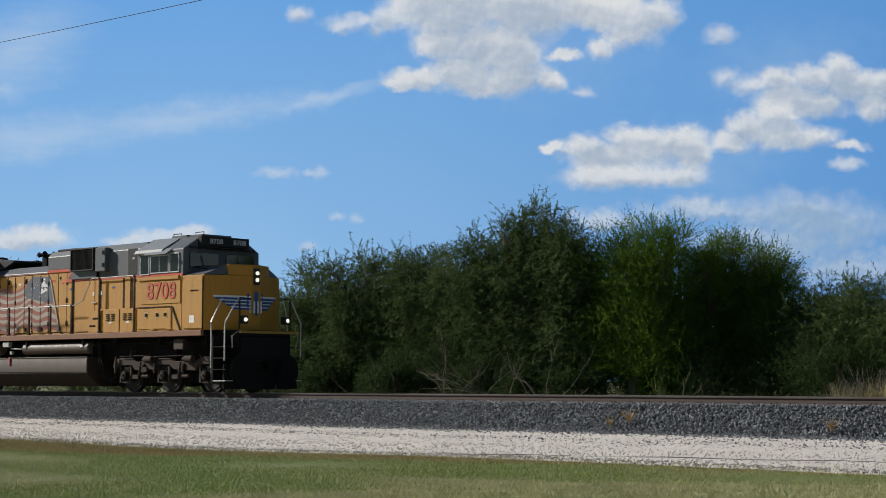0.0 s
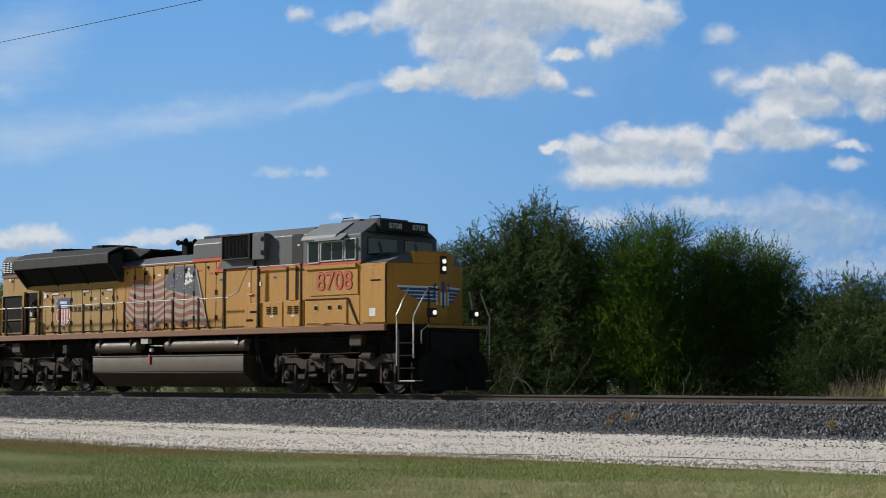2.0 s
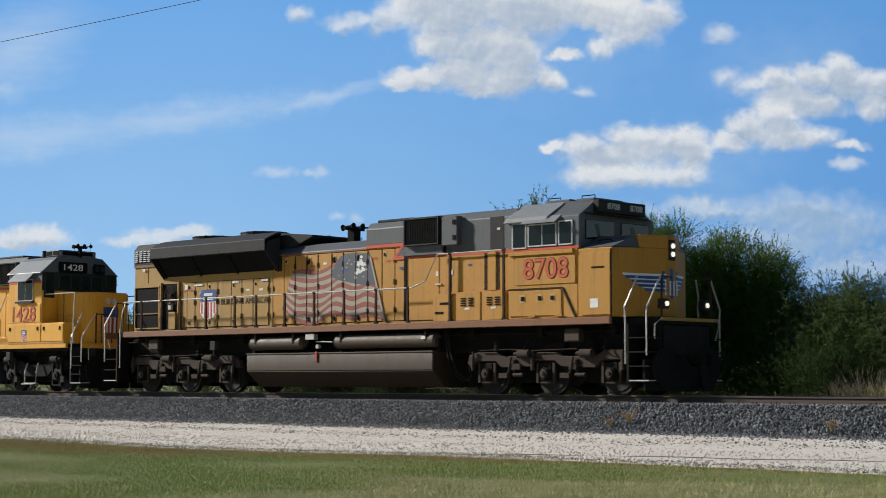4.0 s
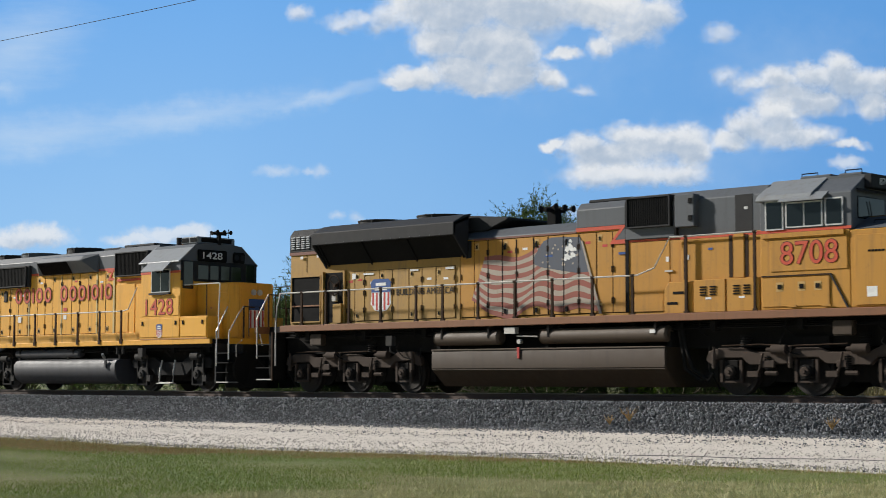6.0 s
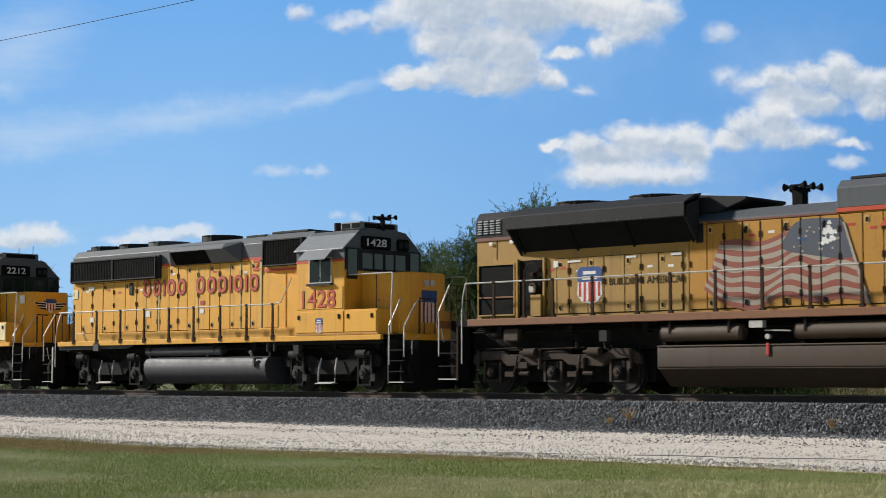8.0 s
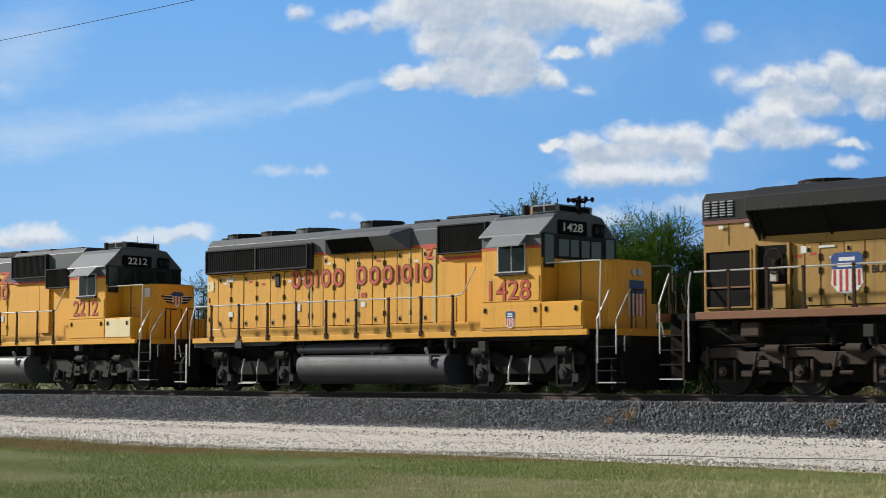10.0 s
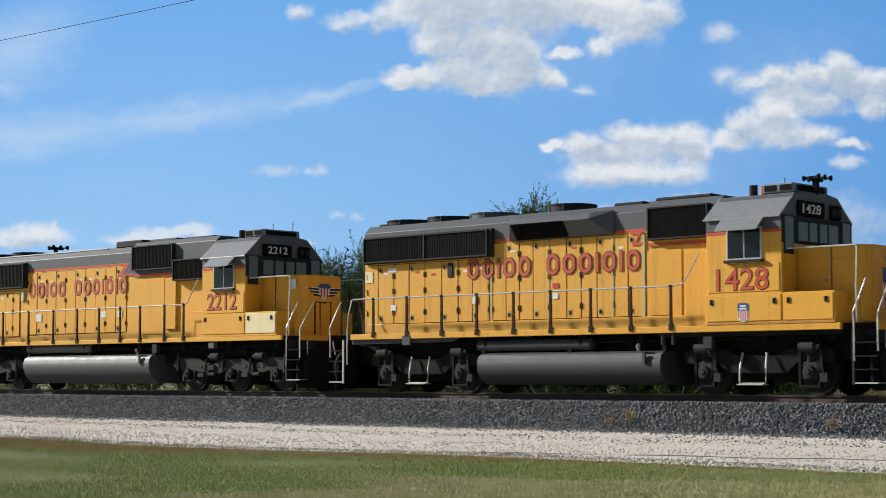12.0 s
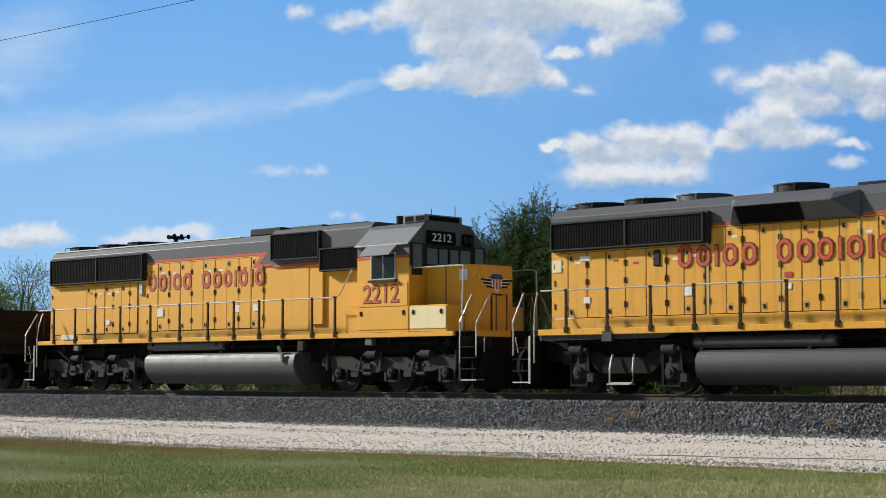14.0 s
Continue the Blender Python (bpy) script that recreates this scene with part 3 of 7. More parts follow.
def grab(loco, pts, r=0.02, mat=RAIL_SILVER):
    part("grab_iron", tube(B(), pts, r, 6), mat, loco, "bent steel grab iron", smooth=True)


def corner_rails(loco, inner, outer, deck, s, lift=0.95):
    """The two bent rails that flank the corner steps."""
    k = 1 if outer > inner else -1
    y = s * 1.5
    grab(loco, [(inner + k * 0.02, y, 0.75), (inner + k * 0.02, y, deck + 0.05), (inner, y, deck + 0.22), (inner + k * 0.10, y - s * 0.12, deck + 0.55),
                (inner + k * 0.16, y - s * 0.3, deck + lift)])
    grab(loco, [(outer, y, 0.95), (outer, y, deck + 0.05), (outer + k * 0.02, y, deck + 0.2), (outer + k * 0.05, y - s * 0.35, deck + 0.75),
                (outer + k * 0.08, y - s * 0.5, deck + lift)])
    grab(loco, [(outer + k * 0.08, y - s * 0.5, deck + lift), (outer + k * 0.05, y - s * 0.95, deck + lift - 0.03)], 0.018, RAIL_DARK)
    grab(loco, [(outer + k * 0.08, y - s * 0.5, deck + lift), (outer + k * 0.08, y - s * 0.5, deck)], 0.028, RAIL_DARK)
    grab(loco, [(outer + k * 0.05, y - s * 0.25, deck - 0.55), (outer + k * 0.1, y - s * 0.2, deck - 0.2), (outer + k * 0.2, y - s * 0.35, deck - 0.05)], 0.015)


def hood_doors(loco, edges, z0, z1, yf, mat, skip=(), split=None, latch=True, seed=1):
    """A run of tall engine-room doors with hinges and latches."""
    rnd = random.Random(seed)
    for s in SIDES:
        part("door_jamb", box(B(), edges[0], edges[-1], *sy(yf - 0.01, yf + 0.005, s), z0 - 0.012, z1 + 0.012), RAIL_DARK, loco, "dark gap behind the doors")
        for i, (a, b) in enumerate(zip(edges, edges[1:])):
            if i in skip:
                continue
            out = rnd.uniform(0.014, 0.03)
            y0, y1 = sy(yf - 0.01, yf + out, s)
            d = part("hood_door", bevel(box(B(), a + 0.012, b - 0.012, y0, y1, z0, z1), 0.006, 1), mat, loco)
            if not latch:
                continue
            yl, yt = sy(yf + out, yf + out + 0.02, s), sy(yf + out, yf + out + 0.005, s)
            # doors hang in pairs: latches where two meet, long hinges at their outer edges
            if i % 2:
                x = a + 0.07
                for z in (z0 + 0.08, z1 - 0.20):
                    part("latch_plate", box(B(), x - 0.03, x + 0.10, *yt, z - 0.03, z + 0.15), FADED_PLATE, d, "pale plate round the latch")
                    part("latch", box(B(), x + 0.01, x + 0.055, *yl, z + 0.01, z + 0.10), GRILLE, d, "black door latch")
            if s < 0 and rnd.random() < 0.6:
                zt = z1 - rnd.uniform(0.26, 0.36)
                part("tag", box(B(), (a + b) / 2 - 0.07, (a + b) / 2 + 0.09, s * (yf + out + 0.004), s * (yf + out), zt, zt + 0.06), WHITE if rnd.random() < 0.6 else SIGN_RED, d)
            hx = b - 0.03 if i % 2 else a + 0.03
            for z in (z0 + 0.22, (z0 + z1) / 2, z1 - 0.38):
                part("hinge", box(B(), hx - 0.011, hx + 0.011, *sy(yf + out, yf + out + 0.018, s), z, z + 0.14), RAIL_DARK, d)
        for i, (a, b) in enumerate(zip(edges, edges[1:])):
            if i and i not in skip and i - 1 not in skip:
                part("door_post", box(B(), a - 0.009, a + 0.009, *sy(yf, yf + 0.012, s), z0, z1), GRILLE, loco, "dark seam between doors")


def louvre_screen(loco, name, x0, x1, z0, z1, y, s, vertical=True, pitch=0.075, depth=0.05, label="black ribbed air screen", rim=None):
    """A dark recessed screen with a frame and ribs."""
    bm = B()
    box(bm, x0, x1, *sy(y - 0.06, y - 0.02, s), z0, z1)
    n = int((x1 - x0 if vertical else z1 - z0) / pitch)
    for i in range(n + 1):
        if vertical:
            x = x0 + (x1 - x0) * i / n
            box(bm, x - 0.010, x + 0.010, *sy(y - 0.03, y - 0.06 + depth, s), z0, z1)
        else:
            z = z0 + (z1 - z0) * i / n
            box(bm, x0, x1, *sy(y - 0.03, y - 0.03 + depth, s), z - 0.010, z + 0.010)
    g = tagged(part(name, bm, GRILLE, loco, label), kind="stuff")
    bm = B()
    f = 0.035
    yy = sy(y - 0.06, y + 0.012, s)
    box(bm, x0 - f, x0, *yy, z0 - f, z1 + f)
    box(bm, x1, x1 + f, *yy, z0 - f, z1 + f)
    box(bm, x0, x1, *yy, z1, z1 + f)
    box(bm, x0, x1, *yy, z0 - f, z0)
    part("screen_frame", bm, rim or GREY_DARK, g)
    return g


def fan(loco, x, z, r, mat=GREY_DARK, h=0.16):
    bm = cyl(B(), (x, 0, z + h / 2), 'z', r, h, 28)
    cyl(bm, (x, 0, z + h + 0.012), 'z', r * 1.03, 0.025, 28)
    for k in range(16):
        q = k * math.pi / 8
        tube(bm, [(x, 0, z + h + 0.035), (x + math.cos(q) * r * 0.98, math.sin(q) * r * 0.98, z + h + 0.03)], 0.010, 4)
    for k in range(8):
        q = k * math.pi / 4 + 0.3
        box(bm, x + math.cos(q) * r - 0.02, x + math.cos(q) * r + 0.02, math.sin(q) * r - 0.02, math.sin(q) * r + 0.02, z, z + h + 0.02)
    part("roof_fan", bm, mat, loco, "round radiator fan housing", smooth=True)


def horn(loco, x, y, z, k0=1.0, drop=0.34, thick=0.05):
    bm = box(B(), x - thick, x + thick, y - thick, y + thick, z - drop, z)
    box(bm, x - 0.05 * k0, x + 0.05 * k0, y - 0.40 * k0, y + 0.40 * k0, z - 0.03, z + 0.05 * k0)
    stand = part("horn_stand", bm, GRILLE, loco)
    for dy, k in ((-0.36, 1), (-0.12, -1), (0.18, -1), (0.38, 1), (0.02, 1)):
        dy *= k0
        bm = cyl(B(), (x + k * 0.13 * k0, y + dy, z + 0.06 * k0), 'x', 0.03 * k0, 0.28 * k0, 10)
        cyl(bm, (x + k * 0.30 * k0, y + dy, z + 0.06 * k0), 'x', 0.035 * k0 if k > 0 else 0.10 * k0, 0.12 * k0, 14, 0.10 * k0 if k > 0 else 0.035 * k0)
        part("horn_bell", bm, GRILLE, stand, smooth=True)


def fuel_tank(loco, x0, x1, top, bottom, mat, square=False):
    if square:
        sec = [(-1.5, top), (-1.53, top - 0.06), (-1.53, top - 0.50), (-1.02, bottom), (1.02, bottom), (1.53, top - 0.50), (1.53, top - 0.06), (1.5, top)]
    else:
        sec = [(-1.25, top), (-1.42, top - 0.06), (-1.5, top - 0.2), (-1.5, top - 0.42), (-1.40, top - 0.66), (-1.15, bottom), (1.15, bottom),
               (1.40, top - 0.66), (1.5, top - 0.42), (1.5, top - 0.2), (1.42, top - 0.06), (1.25, top)]
    bm = prism(B(), sec, x0, x1, 'x')
    bevel(bm, 0.025, 2)
    t = part("fuel_tank", bm, mat, loco, "long fuel tank with rounded shoulders", smooth=True)
    for x in (x0 + 0.05, (x0 + x1) / 2, x1 - 0.05):
        for s in SIDES:
            part("tank_bracket", box(B(), x - 0.05, x + 0.05, *sy(1.0, 1.3, s), top - 0.01, top + 0.35), BLACK, t)
    for s in () if square else SIDES:
        bm = tube(B(), [(x1 - 0.7, s * 1.40, top + 0.02), (x1 - 0.65, s * 1.5, top + 0.10), (x1 - 0.62, s * 1.54, top + 0.14)], 0.045, 10)
        part("filler_cap", bm, RAIL_SILVER, t, smooth=True)
        part("fuel_gauge", box(B(), x1 - 0.5, x1 - 0.42, *sy(1.50, 1.56, s), top - 0.3, top - 0.05), mat, t)
    return t


def reservoir(loco, x0, x1, z, r, s, mat, y=1.22):
    bm = cyl(B(), ((x0 + x1) / 2, s * y, z), 'x', r, x1 - x0 - 0.1, 24)
    for x, k in ((x0, -1), (x1, 1)):
        cyl(bm, (x - k * 0.025 * 1, s * y, z), 'x', r * 0.99 if k < 0 else r * 0.72, 0.05, 24, r * 0.72 if k < 0 else r * 0.99) if k < 0 else cyl(bm, (x - 0.025, s * y, z), 'x', r * 0.99, 0.05, 24, r * 0.72)
    t = part("air_reservoir", bm, mat, loco, "cylindrical air reservoir", smooth=True)
    for x in (x0 + 0.3, x1 - 0.3):
        part("strap", box(B(), x - 0.03, x + 0.03, s * y - r - 0.006, s * y + r + 0.006, z - 0.02, z + r + 0.1), BLACK, t)
    return t


def truck_c(loco, axles, mat, dark=BLACK, flat=False):
    """A three-axle truck: cast side frames, journal boxes, springs, brake cylinders."""
    a, m, b = sorted(axles)
    r = 0.52
    for s in SIDES:
        bm = B()
        top = 0.98
        poly = [(a - 0.75, 0.88), (a - 0.55, 1.02), (a + 0.45, 1.0), (a + 0.8, 0.84), (m - 0.85, 0.80), (m - 0.5, 0.96), (m + 0.5, 0.96), (m + 0.85, 0.80),
                (b - 0.8, 0.84), (b - 0.45, 1.0), (b + 0.55, 1.02), (b + 0.75, 0.88), (b + 0.72, 0.70), (b + 0.42, 0.74), (b + 0.30, 0.62),
                (b - 0.32, 0.62), (b - 0.5, 0.56), (m + 0.55, 0.52), (m + 0.32, 0.62), (m - 0.32, 0.62), (m - 0.55, 0.52), (a + 0.5, 0.56), (a + 0.32, 0.62), (a - 0.30, 0.62),
                (a - 0.42, 0.74), (a - 0.72, 0.70)]
        if flat:
            poly = [(a - 0.62, 1.0), (a - 0.30, 1.08), (a + 0.35, 1.08), (a + 0.55, 0.98), (m - 0.45, 0.98), (m - 0.25, 1.06), (m + 0.3, 1.06), (m + 0.55, 0.96), (b - 0.5, 0.96),
                    (b - 0.2, 1.10), (b + 0.35, 1.10), (b + 0.62, 0.95), (b + 0.66, 0.72), (b + 0.5, 0.72), (b + 0.3, 0.86), (b - 0.32, 0.84), (b - 0.5, 0.66), (m + 0.5, 0.70),
                    (m + 0.3, 0.84), (m - 0.3, 0.84), (m - 0.5, 0.70), (a + 0.5, 0.68), (a + 0.3, 0.84), (a - 0.32, 0.84), (a - 0.55, 0.70), (a - 0.68, 0.80)]
        prism(bm, poly, *sy(0.98, 1.14, s), 'y')
        if not flat:
            for x in (a + 0.62, a + 0.85, m - 0.62, m + 0.62, b - 0.85, b - 0.62):
                cyl(bm, (x, s * 1.14, 0.74), 'y', 0.055, 0.03, 10)
        fr = part("truck_frame", bevel(bm, 0.02, 1), mat, loco, "cast three-axle truck side frame")
        for x in (a, m, b):
            bm = box(B(), x - 0.17, x + 0.17, *sy(1.00, 1.12, s), 0.36, 0.80)
            cyl(bm, (x, s * 1.15, 0.53), 'y', 0.165, 0.10, 8)
            jb = part("journal_box", bevel(bm, 0.015, 1), dark, fr)
            bm = cyl(B(), (x, s * 1.21, 0.53), 'y', 0.11, 0.05, 14)
            cyl(bm, (x, s * 1.25, 0.53), 'y', 0.05, 0.05, 8)
            part("journal_cap", bevel(bm, 0.01, 1), mat, jb, smooth=True)
            bm = B()
            for dx in (-0.26, 0.26):
                box(bm, x + dx - 0.035, x + dx + 0.035, *sy(1.06, 1.14, s), 0.30, 0.80)
            box(bm, x - 0.29, x + 0.29, *sy(1.06, 1.12, s), 0.29, 0.33)
            part("pedestal_tie", bm, mat, fr)
        for x in ((a + m) / 2, (m + b) / 2):
            bm = B()
            for k in range(6):
                cyl(bm, (x, s * 1.1, 0.60 + k * 0.05), 'z', 0.095, 0.028, 12)
            part("coil_spring", bm, dark, fr, smooth=True)
            bm = cyl(B(), (x + 0.35, s * 1.22, 1.02), 'x', 0.11, 0.36, 14)
            cyl(bm, (x + 0.12, s * 1.22, 1.02), 'x', 0.045, 0.2, 8)
            part("brake_cylinder", bm, mat, fr, smooth=True)
            bm = tube(B(), [(x - 0.1, s * 1.2, 0.95), (x - 0.18, s * 1.2, 0.6), (x - 0.30, s * 1.15, 0.42)], 0.03, 6)
            box(bm, x - 0.5, x - 0.22, *sy(1.12, 1.22, s), 0.42, 0.55)
            cyl(bm, (x + 0.12, s * 1.18, 0.5), 'x', 0.05, 0.3, 8)
            part("brake_rigging", bm, mat, fr)
        for x in (m - 0.55, b - 0.1):
            bm = tube(B(), [(x, s * 1.15, 1.4), (x - 0.05, s * 1.25, 1.15), (x + 0.2, s * 1.22, 0.95), (x + 0.45, s * 1.2, 0.9)], 0.018, 5)
            part("brake_hose", bm, BLACK, fr)
        # shock absorbers, sand pipes and the lifting lugs of the casting
        for x in (a - 0.42, m - 0.36, b + 0.40):
            bm = cyl(B(), (x, s * 1.2, 0.78), 'z', 0.05, 0.34, 10)
            cyl(bm, (x, s * 1.2, 1.0), 'z', 0.03, 0.2, 8)
            part("shock_absorber", bm, mat, fr, smooth=True)
        for x in (a - 0.60, b + 0.60):
            part("sand_pipe", tube(B(), [(x, s * 1.1, 1.2), (x, s * 1.12, 0.6), (x + (0.15 if x < m else -0.15), s * 0.9, 0.12)], 0.022, 6), dark, fr)
        for x in (a + 0.95, m - 0.9, m + 0.9):
            part("frame_boss", bevel(box(B(), x - 0.12, x + 0.12, *sy(1.14, 1.20, s), 0.62, 0.78), 0.015, 1), mat, fr)
    bm = box(B(), a - 0.7, b + 0.7, -0.62, 0.62, 0.30, 1.05)
    box(bm, m - 0.5, m + 0.5, -1.0, 1.0, 1.05, 1.3)
    part("bolster", bm, dark, loco)
    for x in (a + 0.55, m + 0.55, b - 0.55):
        part("traction_motor", cyl(B(), (x, 0, 0.55), 'y', 0.36, 1.3, 14), dark, loco)
    for x in (a, m, b):
        wheelset(loco, x, r)


def truck_b(loco, c, mat, r=0.51):
    """A two-axle truck with outside swing hangers and a hanging step."""
    a, b = c - 1.372, c + 1.372
    for s in SIDES:
        bm = B()
        poly = [(a - 0.62, 0.92), (a - 0.5, 1.04), (a + 0.55, 1.04), (c - 0.55, 0.9), (c + 0.55, 0.9), (b - 0.55, 1.04), (b + 0.5, 1.04), (b + 0.62, 0.92),
                (b + 0.55, 0.70), (b - 0.35, 0.70), (c + 0.75, 0.48), (c - 0.75, 0.48), (a + 0.35, 0.70), (a - 0.55, 0.70)]
        prism(bm, poly, *sy(0.98, 1.12, s), 'y')
        fr = part("truck_frame", bevel(bm, 0.02, 1), mat, loco, "dark cast two-axle truck side frame")
        for x in (a, b):
            bm = box(B(), x - 0.2, x + 0.2, *sy(1.0, 1.16, s), 0.36, 0.74)
            cyl(bm, (x, s * 1.2, 0.52), 'y', 0.14, 0.1, 14)
            cyl(bm, (x, s * 1.26, 0.52), 'y', 0.07, 0.05, 10)
            part("journal_box", bevel(bm, 0.015, 1), TRUCK_GREY, fr, smooth=True)
            k = 1 if x > c else -1
            bm = B()
            for dx in (-0.24, 0.24):
                box(bm, x + dx - 0.03, x + dx + 0.03, *sy(1.08, 1.18, s), 0.2, 0.95)
            box(bm, x - 0.27, x + 0.27, *sy(1.08, 1.18, s), 0.18, 0.23)
            part("pedestal_tie", bm, mat, fr)
            bm = B()
            for i in range(6):
                cyl(bm, (x - 0.0, s * 1.09, 0.76 + i * 0.045), 'z', 0.09, 0.026, 12)
            part("coil_spring", bm, TRUCK_GREY, fr, smooth=True)
            bm = cyl(B(), (x + 0.0, s * 1.24, 1.06), 'x', 0.12, 0.36, 14)
            cyl(bm, (x + 0.24, s * 1.24, 1.06), 'x', 0.07, 0.14, 10)
            part("brake_cylinder", bm, TRUCK_GREY, fr, smooth=True)
            bm = tube(B(), [(x + 0.32, s * 1.22, 1.0), (x + 0.34, s * 1.22, 0.6), (x + 0.42, s * 1.18, 0.35)], 0.03, 6)
            box(bm, x + 0.28, x + 0.46, *sy(1.1, 1.22, s), 0.3, 0.5)
            part("brake_rigging", bm, TRUCK_GREY, fr)
        bm = tube(B(), [(c - 0.32, s * 1.2, 0.95), (c - 0.34, s * 1.28, 0.6), (c - 0.34, s * 1.3, 0.26), (c + 0.34, s * 1.3, 0.26), (c + 0.34, s * 1.28, 0.6), (c + 0.32, s * 1.2, 0.95)], 0.026, 6)
        box(bm, c - 0.34, c + 0.34, *sy(1.18, 1.42, s), 0.225, 0.255)
        part("hanging_step", bm, RAIL_SILVER, fr, "worn steel hanging step")
    part("bolster", box(B(), a - 0.5, b + 0.5, -0.62, 0.62, 0.3, 1.2), BLACK, loco)
    for x in (a + 0.5, b - 0.5):
        part("traction_motor", cyl(B(), (x, 0, 0.55), 'y', 0.34, 1.3, 14), BLACK, loco)
    for x in (a, b):
        wheelset(loco, x, r)


def side_window(cab, x0, x1, z0, z1, y, s, panes=2):
    w = part("window_frame", box(B(), x0, x1, *sy(y - 0.02, y + 0.03, s), z0, z1), ALU, cab, "aluminium window frame")
    f = 0.035
    step = (x1 - x0 - f) / panes
    for i in range(panes):
        part("pane", box(B(), x0 + f + i * step, x0 + (i + 1) * step, *sy(y - 0.01, y + 0.036, s), z0 + f, z1 - f), GLASS, w)
    return w


def bars(name, loco, x0, x1, z0, z1, y, groups, mat, back):
    """A painted name, reduced to plain bars of its size and colour."""
    # narrow marks are 0.3 of a wide one; a gap stands between the two groups
    units = sum(0.42 if w == "i" else 1.0 if w == "w" else 0.8 for g in groups for w in g)
    pitch = (x1 - x0) / units
    x = x0
    for g in groups:
        for i, kind in enumerate(g):
            if kind == " ":
                x += pitch * 0.8
                continue
            w = pitch * (0.15 if kind == "i" else 0.72)
            zt = z1 if i == 0 else z1 - (z1 - z0) * 0.06
            k, c = 0.082, 0.12
            for m, d, e in ((back, 0.003, 0.016), (mat, 0.006, 0.0)):
                bm = B()
                if kind == "i":
                    box(bm, x - e, x + w + e, y - d, y, z0 - e, zt + e)
                else:
                    # an eight-sided ring
                    def ring(g, cc):
                        a0, a1, b0, b1 = x - g, x + w + g, z0 - g, zt + g
                        return [(a0 + cc, b0), (a1 - cc, b0), (a1, b0 + cc), (a1, b1 - cc), (a1 - cc, b1), (a0 + cc, b1), (a0, b1 - cc), (a0, b0 + cc)]
                    outer, inner = ring(e, c), ring(-k - e, c * 0.55)
                    vs = [[bm.verts.new((px, yy, pz)) for px, pz in loop] for loop in (outer, inner) for yy in (y - d, y)]
                    for j in range(8):
                        n = (j + 1) % 8
                        bm.faces.new((vs[0][j], vs[0][n], vs[2][n], vs[2][j]))
                        bm.faces.new((vs[1][j], vs[3][j], vs[3][n], vs[1][n]))
                        bm.faces.new((vs[0][j], vs[1][j], vs[1][n], vs[0][n]))
                        bm.faces.new((vs[2][j], vs[2][n], vs[3][n], vs[3][j]))
                part(name, bm, m, loco)
            x += pitch * (0.42 if kind == "i" else 1.0)


def shield(loco, x, y, z, w, h):
    """A heraldic shield: blue head, red and white pales."""
    def outline(k=1.0):
        return [(x - w / 2 * k, z + h * 0.40 * k), (x - w * 0.36 * k, z + h * 0.5 * k), (x + w * 0.36 * k, z + h * 0.5 * k), (x + w / 2 * k, z + h * 0.40 * k),
                (x + w * 0.46 * k, z + h * 0.1 * k), (x + w * 0.5 * k, z - h * 0.25 * k), (x + w * 0.3 * k, z - h * 0.45 * k), (x, z - h * 0.5 * k),
                (x - w * 0.3 * k, z - h * 0.45 * k), (x - w * 0.5 * k, z - h * 0.25 * k), (x - w * 0.46 * k, z + h * 0.1 * k)]
    sh = part("shield_emblem", prism(B(), outline(), y - 0.004, y, 'y'), WHITE, loco, "white shield with blue head and red pales")
    part("shield_head", prism(B(), [(x - w / 2, z + h * 0.40), (x - w * 0.36, z + h * 0.5), (x + w * 0.36, z + h * 0.5), (x + w / 2, z + h * 0.40), (x + w * 0.46, z + h * 0.1), (x - w * 0.46, z + h * 0.1)],
                              y - 0.007, y, 'y'), BLUE, sh)
    for i in range(5):
        a = x - w * 0.43 + i * w * 0.19
        low = z - h * (0.30 if i in (0, 4) else 0.44)
        part("shield_pale", box(B(), a, a + w * 0.09, y - 0.007, y, low, z + h * 0.09), SIGN_RED, sh)
    for zz, ww in ((0.34, 0.5), (0.2, 0.6)):
        part("shield_bar", box(B(), x - w * ww / 2, x + w * ww / 2, y - 0.01, y, z + h * (zz - 0.045), z + h * (zz + 0.045)), WHITE, sh)


def wings(loco, verts_at, z, half, h, feather=BLUE, core=WHITE):
    """A winged emblem on a nose: feathers stepping down to a shield. verts_at maps a sideways place to x."""
    w = None
    for s in SIDES:
        for i in range(4):
            bm = B()
            y1 = half * (1.0 - 0.13 * i)
            a, b = s * half * 0.16, s * y1
            zt, zb = z + h * (0.5 - 0.24 * i), z + h * (0.34 - 0.24 * i)
            vs = [bm.verts.new((verts_at(yy) + 0.006, yy, zz)) for yy, zz in ((a, zt - 0.02), (b, zt), (b - s * 0.05, zb), (a, zb - 0.02))]
            us = [bm.verts.new((verts_at(yy) - 0.01, yy, zz)) for yy, zz in ((a, zt - 0.02), (b, zt), (b - s * 0.05, zb), (a, zb - 0.02))]
            bm.faces.new(vs)
            bm.faces.new(us[::-1])
            for k in range(4):
                bm.faces.new((vs[k], us[k], us[(k + 1) % 4], vs[(k + 1) % 4]))
            o = part("wing_feather", bm, feather, w or loco)
            if w is None:
                w = o
    return w


def striped_band(loco, x0, x1, z0, z1, y):
    part("red_stripe", box(B(), x0, x1, y - 0.004, y + 0.01, z0, z1), RED, loco, "thin red paint stripe")


def small_signs(loco, spots, y):
    for x, z, w, h, m in spots:
        part("notice", box(B(), x, x + w, y - 0.005, y, z, z + h), m, loco, "small notice plate")


